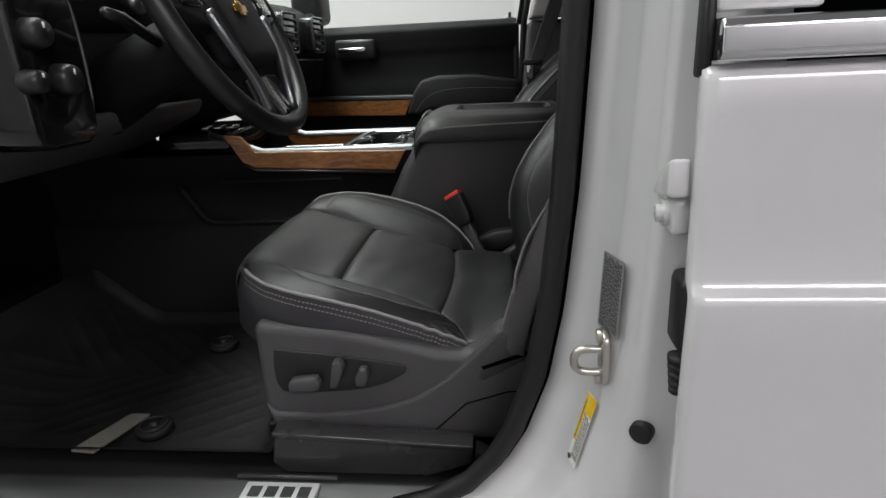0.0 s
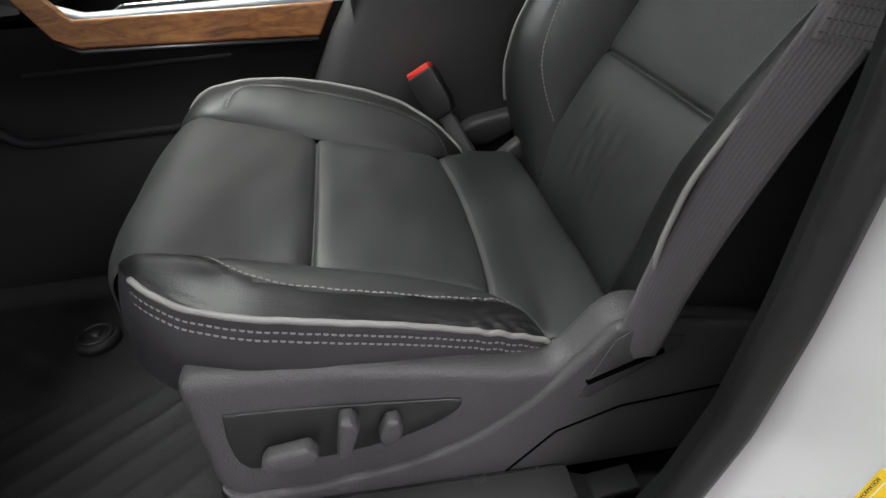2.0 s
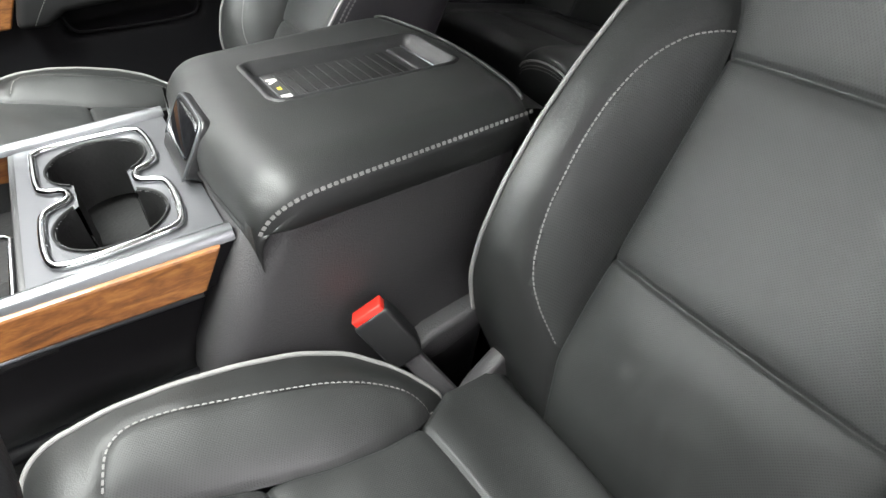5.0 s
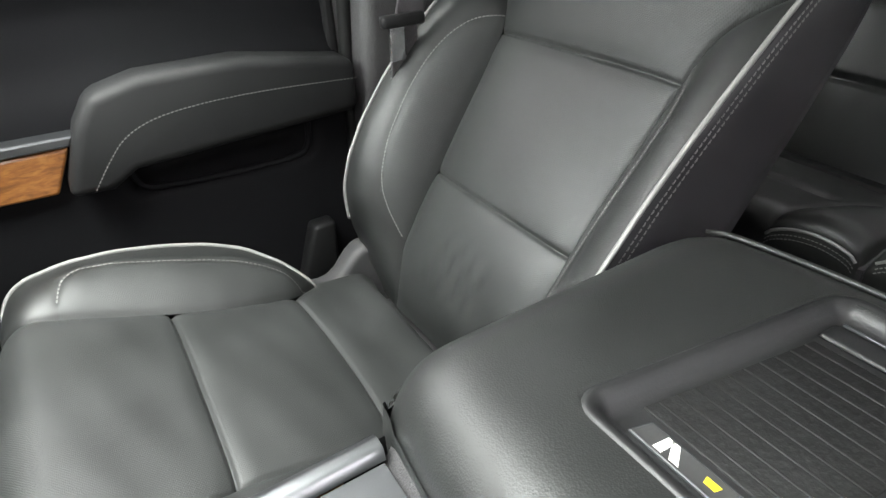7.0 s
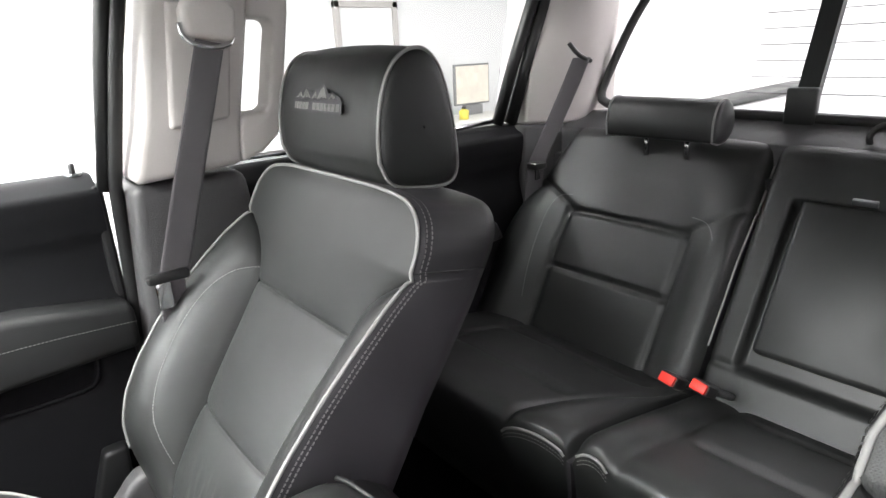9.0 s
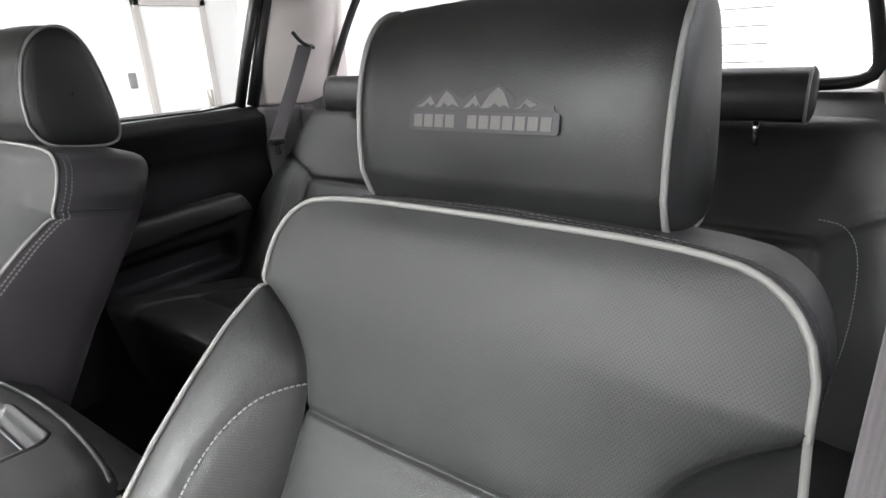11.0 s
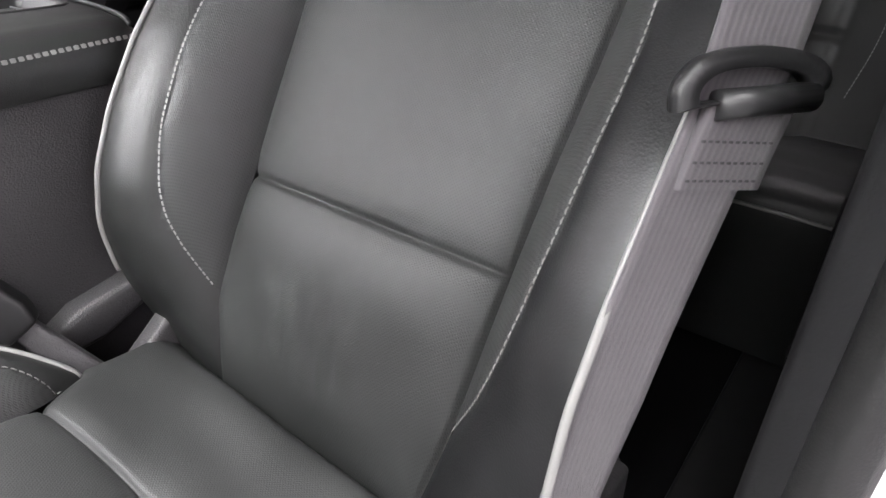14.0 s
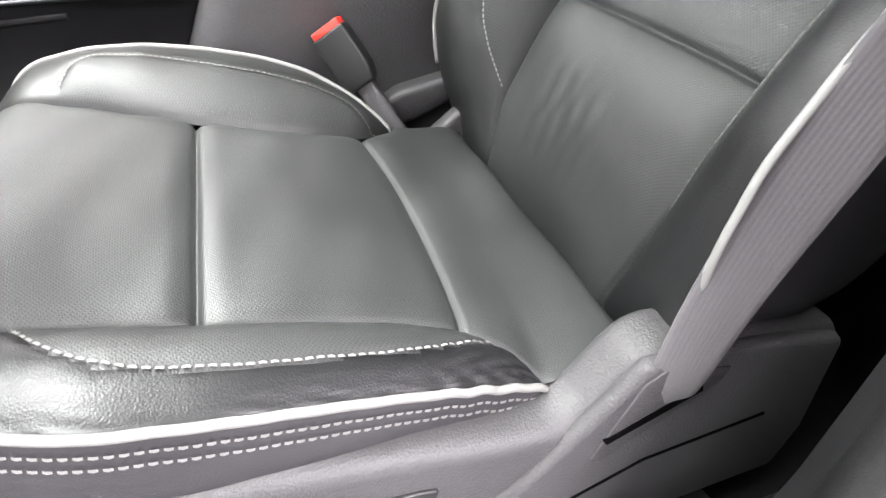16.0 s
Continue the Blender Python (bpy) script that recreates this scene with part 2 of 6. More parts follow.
def place(ob, at):
    """Lets a thing's parts, built in world metres, hang under its Empty at its base."""
    for child in ob.children:
        child.matrix_parent_inverse = Matrix.Translation(at).inverted()


def sheet(rows, closed=False, caps=False):
    """A surface through rows of points."""
    bm = bmesh.new()
    vs = [[bm.verts.new(p) for p in row] for row in rows]
    n = len(rows[0])
    for a, b in zip(vs, vs[1:]):
        for j in range(n if closed else n - 1):
            k = (j + 1) % n
            bm.faces.new((a[j], a[k], b[k], b[j]))
    if caps:
        bm.faces.new(list(reversed(vs[0])))
        bm.faces.new(vs[-1])
    bmesh.ops.recalc_face_normals(bm, faces=bm.faces)
    return bm


def resample(points, step):
    pts = np.asarray(points, float)
    d = np.r_[0, np.cumsum(np.linalg.norm(np.diff(pts, axis=0), axis=1))]
    n = max(2, int(round(d[-1] / step)) + 1)
    s = np.linspace(0, d[-1], n)
    return np.stack([np.interp(s, d, pts[:, k]) for k in range(pts.shape[1])], 1)


def smooth_path(points, step=0.008, rounds=3):
    """A rounded path through guide points."""
    pts = np.asarray(points, float)
    for _ in range(rounds):
        q, r = pts[:-1] * 0.75 + pts[1:] * 0.25, pts[:-1] * 0.25 + pts[1:] * 0.75
        pts = np.concatenate([pts[:1], np.stack([q, r], 1).reshape(-1, pts.shape[1]), pts[-1:]])
    return resample(pts, step)


def tube(points, radius, sides=8, closed=False):
    pts = [Vector(p) for p in points]
    rows, up = [], Vector((0.013, 0.021, 1))
    n = len(pts)
    for i, p in enumerate(pts):
        a, b = (pts[i - 1], pts[(i + 1) % n]) if closed else (pts[max(i - 1, 0)], pts[min(i + 1, n - 1)])
        t = (b - a).normalized()
        x = (up - t * up.dot(t))
        x = x.normalized() if x.length > 1e-4 else t.orthogonal().normalized()
        y = t.cross(x)
        up = x
        r = radius[i] if isinstance(radius, (list, tuple)) else radius
        rows.append([p + (x * math.cos(k * math.tau / sides) + y * math.sin(k * math.tau / sides)) * r for k in range(sides)])
    if closed:
        rows.append(rows[0])
        return sheet(rows, True)
    return sheet(rows, True, True)


def box_bm(bm, lo, hi, m=None):
    vs = []
    for z in (lo[2], hi[2]):
        for x, y in ((lo[0], lo[1]), (hi[0], lo[1]), (hi[0], hi[1]), (lo[0], hi[1])):
            p = Vector((x, y, z))
            vs.append(bm.verts.new(m @ p if m else p))
    for f in ((3, 2, 1, 0), (4, 5, 6, 7), (0, 1, 5, 4), (1, 2, 6, 5), (2, 3, 7, 6), (3, 0, 4, 7)):
        bm.faces.new([vs[i] for i in f])
    return vs


def box(lo, hi, bevel=0.0, m=None, segments=2):
    bm = bmesh.new()
    box_bm(bm, lo, hi, m)
    if bevel:
        bmesh.ops.bevel(bm, geom=bm.edges[:], offset=bevel, segments=segments, affect="EDGES", profile=0.5)
    return bm


def prism(outline, a, b, axis, bevel=0.0, segments=2):
    """A flat outline (pairs) pushed from a to b along an axis."""
    bm = bmesh.new()
    put3 = {"x": lambda p, d: (d, p[0], p[1]), "y": lambda p, d: (p[0], d, p[1]), "z": lambda p, d: (p[0], p[1], d)}[axis]
    lo, hi = [bm.verts.new(put3(p, a)) for p in outline], [bm.verts.new(put3(p, b)) for p in outline]
    n = len(outline)
    bm.faces.new(lo)
    bm.faces.new(hi)
    for i in range(n):
        bm.faces.new((lo[i], lo[(i + 1) % n], hi[(i + 1) % n], hi[i]))
    bmesh.ops.recalc_face_normals(bm, faces=bm.faces)
    if bevel:
        edges = [e for e in bm.edges if len(e.link_faces) == 2 and e.link_faces[0].normal.angle(e.link_faces[1].normal) > 0.6]
        bmesh.ops.bevel(bm, geom=edges, offset=bevel, segments=segments, affect="EDGES", profile=0.5)
    return bm


def rounded(x0, y0, x1, y1, r, n=5):
    out = []
    for cx, cy, a in ((x1 - r, y1 - r, 0), (x0 + r, y1 - r, 90), (x0 + r, y0 + r, 180), (x1 - r, y0 + r, 270)):
        for k in range(n + 1):
            t = radians(a + 90 * k / n)
            out.append((cx + r * math.cos(t), cy + r * math.sin(t)))
    return out


def stitches(points, normals, length=0.0038, gap=0.0017, width=0.0008, lift=0.0006):
    """A row of thread stitches along a path."""
    pts, nrm = np.asarray(points, float), np.asarray(normals, float)
    d = np.r_[0, np.cumsum(np.linalg.norm(np.diff(pts, axis=0), axis=1))]
    bm = bmesh.new()
    s = 0.0
    while s + length < d[-1]:
        a = Vector([np.interp(s, d, pts[:, k]) for k in range(3)])
        b = Vector([np.interp(s + length, d, pts[:, k]) for k in range(3)])
        n = Vector([np.interp(s, d, nrm[:, k]) for k in range(3)]).normalized()
        t = (b - a).normalized()
        w = t.cross(n).normalized() * width
        mid = (a + b) / 2 + n * (lift + 0.0007)
        a, b = a + n * (lift + 0.0003), b + n * (lift + 0.0003)
        q = [a - w * 0.8, a + w * 0.8, mid - w, mid + w, b - w * 0.8, b + w * 0.8]
        v = [bm.verts.new(p) for p in q]
        bm.faces.new((v[0], v[1], v[3], v[2]))
        bm.faces.new((v[2], v[3], v[5], v[4]))
        s += length + gap
    return bm


def step(a, b, x):
    t = np.clip((x - a) / (b - a), 0, 1)
    return t * t * (3 - 2 * t)


def near_line(v, s, line):
    """The distance of each (v, s) to a polyline."""
    best = np.full(np.shape(v), 9.0)
    for (a0, a1), (b0, b1) in zip(line, line[1:]):
        dx, dy = b0 - a0, b1 - a1
        t = np.clip(((v - a0) * dx + (s - a1) * dy) / (dx * dx + dy * dy + 1e-12), 0, 1)
        best = np.minimum(best, np.hypot(v - a0 - t * dx, s - a1 - t * dy))
    return best


# ---- front seats ----
SIZE = 0.95
BACK_O, BACK_U, BACK_F = Vector((0.312, 0, 0.350)), Vector((0.617, 0, 0.787)), Vector((-0.787, 0, 0.617))
CUSH_O, CUSH_U, CUSH_N = Vector((0.100, 0, 0.226)), Vector((-0.967, 0, 0.256)), Vector((0.256, 0, 0.967))
SEAT_Y = 0.46
def eased(s, xs, ys, h=0.02):
    """Linear interpolation, softened over a short reach."""
    return sum(np.interp(s + h * k, xs, ys) for k in (-1, -0.6, -0.2, 0.2, 0.6, 1)) / 6


# backrest outlines: height s up the back, half width v, depth d out of it
GROOVE_S = [-0.22, -0.19, -0.127, -0.06, 0.01, 0.08, 0.15, 0.213, 0.24, 0.262, 0.28, 0.297, 0.311, 0.324]
GROOVE_V = [0.126, 0.13, 0.144, 0.147, 0.149, 0.152, 0.156, 0.159, 0.163, 0.17, 0.182, 0.2, 0.221, 0.244]
GROOVE_D = [-0.052, -0.038, -0.018, -0.011, -0.007, -0.002, 0.001, 0.006, 0.011, 0.017, 0.022, 0.026, 0.03, 0.0355]
EDGE_S = [-0.22, -0.2, -0.18, -0.16, -0.14, -0.1, -0.05, 0.01, 0.08, 0.147, 0.212, 0.272, 0.324, 0.356, 0.376, 0.39, 0.4, 0.409, 0.415, 0.419, 0.4215]
EDGE_V = [0.165, 0.195, 0.219, 0.235, 0.243, 0.2475, 0.2475, 0.249, 0.251, 0.2515, 0.2505, 0.249, 0.2445, 0.2435, 0.238, 0.23, 0.221, 0.208, 0.192, 0.165, 0.12]
EDGE_D = [-0.06, -0.042, -0.021, 0.002, 0.024, 0.055, 0.075, 0.084, 0.085, 0.079, 0.068, 0.055, 0.037, 0.044, 0.049, 0.052, 0.0545, 0.057, 0.058, 0.059, 0.059]
BACK_STITCH = [(0.161, 0.247), (0.174, 0.234), (0.189, 0.215), (0.202, 0.179), (0.207, 0.128), (0.204, 0.065), (0.198, -0.004), (0.184, -0.07), (0.147, -0.118)]
PASSENGER_SHIFT = (0.0017, 0.0208, -0.0095)


def groove_at(s):
    return float(eased(s, GROOVE_S, GROOVE_V, 0.008)) if s < 0.3 else float(np.interp(s, GROOVE_S, GROOVE_V)), float(eased(s, GROOVE_S, GROOVE_D, 0.01))


def edge_at(s, pressed=False):
    h = 0.012 if s < 0.3 else 0.0
    v = float(eased(s, EDGE_S, EDGE_V, h))
    if pressed:
        v -= 0.003 * float(step(0.29, 0.18, np.array(s)))
    return v, float(eased(s, EDGE_S, EDGE_D, h))


def back_crown(s):
    """Depth of the back's middle line."""
    return float(eased(s, [-0.22, -0.19, -0.15, -0.1, -0.05, -0.02, 0.0, 0.06, 0.15, 0.222, 0.26, 0.3, 0.34, 0.38, 0.405, 0.4215], [-0.062, -0.04, -0.017, 0.0, 0.01, 0.01, 0.008, 0.013, 0.014, 0.014, 0.027, 0.041, 0.053, 0.062, 0.065, 0.06], 0.012))


def crease(gap, deep=0.006, tight=0.0032):
    return deep * (0.55 * math.exp(-(gap / tight) ** 2) + 0.45 * math.exp(-(gap / (tight * 4)) ** 2))


def back_world(s, v, d, side):
    """A point of the back in the world; v counts towards the other front seat."""
    up, out, across = PASSENGER_SHIFT if side < 0 else (0, 0, 0)
    p = BACK_O + (BACK_U * (s + up) + BACK_F * (d + out)) * SIZE
    return Vector((p.x, -side * SEAT_Y + side * v * SIZE + across, p.z))


def panel_depth(s, v, s0, s1):
    """Pillowed middle panels between the sewn lines at s0 and s1."""
    if s1 > 0.4:
        w, dw = (groove_at(s) if s < 0.324 else edge_at(s))
    else:
        w, dw = groove_at(s)
    f = min(1.0, abs(v) / w)
    d = dw + (back_crown(s) - dw) * (1 - f ** 3)
    d -= crease(s - s0) * (1 if s0 > -0.2 else 0)
    if s1 < 0.4:
        d -= crease(s1 - s)
    if s < 0.324:
        d -= crease(abs(v) - w, 0.006)
    if s1 < 0.05:
        low = float(step(-0.03, -0.09, np.array(s)) * step(-0.165, -0.125, np.array(s)))
        d += low * (0.5 + 0.5 * math.sin(31 * v + 1.3)) * (0.0013 * math.sin(128 * v + 9 * math.sin(22 * v) + 40 * s) + 0.0009 * math.sin(205 * v - 75 * s + 1)) * float(step(0.15, 0.11, np.array(abs(v))))
    return d


def bolster_depth(s, q, pressed=False):
    vg, dg = groove_at(s)
    vp, dp = edge_at(s, pressed)
    d = dg + (dp - dg) * (1 - (1 - q) ** 2.1)
    return d - crease(q * (vp - vg), 0.006) - 0.0022 * math.exp(-(float(near_line(np.array(vg + (vp - vg) * q), np.array(s), BACK_STITCH)) / 0.004) ** 2)


def back_surface(s, v, side, lift=0.0):
    """A point on the bolster's skin."""
    pressed = side > 0 and v < 0
    vg, vp = groove_at(s)[0], edge_at(s, pressed)[0]
    q = min(1.0, max(0.0, (abs(v) - vg) / max(vp - vg, 0.004)))
    return back_world(s, v, bolster_depth(s, q, pressed) + lift, side)


# cushion outlines along the arc a from the bite to the front: groove beside the insert, welt on the bolster
FIRM = {"a": [-0.043, 0.0, 0.05, 0.102, 0.161, 0.219, 0.276, 0.325, 0.345, 0.363, 0.38, 0.395, 0.405],
        "gv": [0.191, 0.163, 0.151, 0.148, 0.152, 0.161, 0.172, 0.18, 0.182, 0.183, 0.183, 0.183, 0.183],
        "gh": [-0.006, -0.003, 0.003, 0.005, 0.006, 0.007, 0.007, 0.006, 0.003, 0.0, -0.002, -0.004, -0.005],
        "wv": [0.192, 0.224, 0.252, 0.264, 0.266, 0.265, 0.265, 0.262, 0.258, 0.25, 0.235, 0.212, 0.184],
        "wh": [-0.007, 0.018, 0.033, 0.039, 0.041, 0.039, 0.028, 0.008, 0.002, -0.003, -0.005, -0.006, -0.006]}
WORN = {"a": [-0.055, -0.03, 0.002, 0.048, 0.104, 0.163, 0.22, 0.27, 0.303, 0.325, 0.337, 0.345],
        "gv": [0.204, 0.181, 0.166, 0.156, 0.151, 0.148, 0.144, 0.141, 0.139, 0.138, 0.138, 0.138],
        "gh": [-0.022, -0.006, 0.0, 0.002, 0.002, 0.001, 0.001, 0.0, -0.001, -0.002, -0.003, -0.004],
        "wv": [0.2045, 0.207, 0.2105, 0.216, 0.2235, 0.228, 0.226, 0.213, 0.19, 0.166, 0.15, 0.139],
        "wh": [-0.024, -0.02, -0.014, -0.007, 0.001, 0.004, 0.001, -0.002, -0.003, -0.003, -0.004, -0.005]}
FIRM_STITCH = [(0.19, 0.29), (0.222, 0.284), (0.237, 0.266), (0.237, 0.236), (0.23, 0.19), (0.224, 0.135), (0.217, 0.078), (0.199, 0.025), (0.17, -0.022)]
WORN_STITCH = [(0.142, 0.267), (0.16, 0.256), (0.176, 0.244), (0.195, 0.213), (0.201, 0.165), (0.199, 0.107), (0.192, 0.045), (0.181, -0.018)]
CUSHION_SHIFT = (0.033, 0.0015, -0.02)
FALL = [0.05, 0.1, 0.2, 0.35, 0.5, 0.75, 1.0]
ROLL, ROLL_RADIUS = 0.306, 0.045


def outline(shape, key, a):
    a0, a1 = shape["a"][0], shape["a"][-1]
    h = min(0.012, max(0.0, a - a0), max(0.0, a1 - a))
    return float(eased(a, shape["a"], shape[key], h))


def cushion_world(a, v, h, side):
    """A point of the cushion: a along the seat and over its front roll, h off that skin; v counts towards the other seat."""
    if a <= ROLL:
        u, drop, lean = a, 0.0, 0.0
    else:
        lean = min((a - ROLL) / ROLL_RADIUS, radians(100))
        rest = max(0.0, a - ROLL - ROLL_RADIUS * radians(100))
        u, drop = ROLL + ROLL_RADIUS * math.sin(lean) - 0.2 * rest, -ROLL_RADIUS * (1 - math.cos(lean)) - rest
    up = CUSH_N * math.cos(lean) + CUSH_U * math.sin(lean)
    ahead, lift, across = CUSHION_SHIFT if side < 0 else (0, 0, 0)
    p = CUSH_O + (CUSH_U * (u + ahead) + CUSH_N * (drop + lift) + up * h) * SIZE
    return Vector((p.x, -side * SEAT_Y + side * v * SIZE + across, p.z))


def cushion_side_shape(side, sgn):
    return WORN if side > 0 and sgn < 0 else FIRM


def insert_edge(side, sgn, a):
    """Half width and height of the insert's sewn edge, also behind the bolsters."""
    shape = cushion_side_shape(side, sgn)
    tip = shape["a"][0]
    if a < tip:
        return float(np.interp(a, [-0.2, -0.12, tip], [0.188, 0.198, shape["gv"][0]])), float(np.interp(a, [-0.2, -0.165, -0.145, -0.12, tip], [-0.1, -0.055, -0.014, 0.0, shape["gh"][0]]))
    a = min(a, shape["a"][-1])
    return outline(shape, "gv", a), outline(shape, "gh", a)


def insert_point(a, f, side):
    """The insert's skin; f runs from -1 at the outer sewn edge to 1 at the inner one."""
    w, hw = insert_edge(side, 1 if f >= 0 else -1, a)
    mid = float(eased(a, [-0.2, -0.16, -0.145, -0.132, -0.112, -0.07, -0.01, 0.05, 0.1, 0.17, 0.25, 0.3, 0.34, 0.43], [-0.17, -0.085, -0.04, 0.002, 0.004, -0.005, -0.004, 0.005, 0.011, 0.014, 0.014, 0.012, 0.008, 0.0], 0.012))
    h = mid + (hw - mid) * abs(f) ** 3
    bow = -0.011 * (1 - f * f)
    h -= crease(a - 0.17, 0.008, 0.0028) + crease(a - bow, 0.008, 0.0028)
    if a > cushion_side_shape(side, f)["a"][0]:
        h -= crease((1 - abs(f)) * w, 0.006)
    h += 0.0008 * math.sin(38 * f * w + 60 * a) * math.sin(47 * a + 1.0)
    return cushion_world(a, f * w, h, side)


def bolster_point(a, q, side, sgn, lift=0.0):
    """The bolster's skin from the insert's edge (q 0) to the welt (q 1)."""
    shape = cushion_side_shape(side, sgn)
    gv, gh, wv, wh = (outline(shape, k, a) for k in ("gv", "gh", "wv", "wh"))
    wide, q = max(0.0, wv - gv), min(1.0, max(0.0, q))
    puff = min(0.2 * wide, 0.019 if shape is WORN else 0.014) * math.sin(math.pi * min(1.0, q) ** 0.85) * (1.0 + 0.2 * q)
    puff *= 1.0 - 0.85 * float(step(0.26, 0.345, np.array(a))) if shape is FIRM else 1.0
    v, h = gv + wide * q, gh + (wh - gh) * (0.75 * q + 0.25 * q * q) + puff
    h -= crease(q * wide, 0.006)
    stitch = WORN_STITCH if shape is WORN else FIRM_STITCH
    h -= 0.0022 * math.exp(-(float(near_line(np.array(v), np.array(a), stitch)) / 0.0035) ** 2)
    if shape is WORN:
        h += 0.0009 * float(step(0.06, 0.0, np.array(a))) * math.sin(260 * a + 190 * q) + 0.0005 * math.sin(120 * a + 60 * q) * math.sin(77 * a)
    return cushion_world(a, sgn * v, h + lift, side)


def cushion_fall(top, f, out, side):
    """A point of the upright side under the welt."""
    ahead, lift, _ = CUSHION_SHIFT if side < 0 else (0, 0, 0)
    base = CUSH_O + (CUSH_U * ahead + CUSH_N * lift) * SIZE
    level = (top - Vector((base.x, top.y, base.z))).dot(CUSH_N)
    low = -0.115 * SIZE
    bulge = 0.007 * math.sin(math.pi * min(1.0, f * 1.4)) - 0.014 * f * f
    q = top + CUSH_N * min(0.0, low - level) * f
    return Vector((q.x, q.y + out * bulge, q.z))


def headrest_profile():
    guide = [(0.0, 0.02), (0.0, 0.06), (0.010, 0.115), (0.03, 0.155), (0.058, 0.172), (0.086, 0.17), (0.108, 0.145), (0.122, 0.095), (0.132, 0.035), (0.134, -0.012), (0.118, -0.032), (0.06, -0.026), (0.014, -0.016), (0.0, 0.02)]
    return smooth_path([(x, z * 0.93) for x, z in guide], 0.006, 2)[:-1]


def emblem(parent, centre, right, up, out, wide):
    """Stitched badge: three peaks over a bar with plain blocks."""
    ob = None
    m = Matrix((right, up, out)).transposed().to_4x4()
    m.translation = centre
    k, f = wide / 0.1, wide / 0.135
    outline = [(-0.048, 0.005), (-0.046, 0.010), (-0.036, 0.018), (-0.031, 0.0165), (-0.024, 0.022), (-0.012, 0.013), (-0.004, 0.0195), (0.0, 0.0185), (0.012, 0.025), (0.024, 0.013), (0.03, 0.0165), (0.046, 0.009), (0.047, 0.005)]
    bm = prism([(x * k, y * f) for x, y in outline], 0.0, 0.0007, "z")
    bm.transform(m)
    backing = part("badge_backing", bm, VINYL, parent, smooth=False)
    for cx, top, wide_l, wide_r in ((-0.035, 0.0155, 0.010, 0.005), (-0.0235, 0.0195, 0.007, 0.010), (-0.003, 0.0165, 0.008, 0.004), (0.012, 0.0225, 0.011, 0.008), (0.03, 0.014, 0.007, 0.014)):
        snow = [(cx, top), (cx + wide_r * 0.45, top - 0.004), (cx + wide_r, 0.0068), (cx + wide_r * 0.5, 0.0095), (cx + wide_r * 0.2, 0.0075), (cx - wide_l * 0.15, 0.0105), (cx - wide_l * 0.45, 0.0072), (cx - wide_l, 0.0066), (cx - wide_l * 0.5, top - 0.0055)]
        bm = prism([(x * k, y * f) for x, y in snow], 0.0006, 0.0014, "z")
        bm.transform(m)
        part("badge_peak", bm, EMBROIDERY, backing, "grey embroidered peak", smooth=False)
    bm = prism(rounded(-0.05 * k, -0.0115 * f, 0.05 * k, 0.0042 * f, 0.002 * k), 0.0, 0.0008, "z")
    bm.transform(m)
    ob = part("badge_bar", bm, VINYL, parent, smooth=False)
    for i in range(12):
        if i != 4:
            x = (-0.0462 + 0.0078 * i) * k
            part("badge_block", box((x, -0.0088 * f, 0.0008), (x + 0.0064 * k, 0.0012 * f, 0.0014), 0, m), EMBROIDERY, ob, smooth=False)


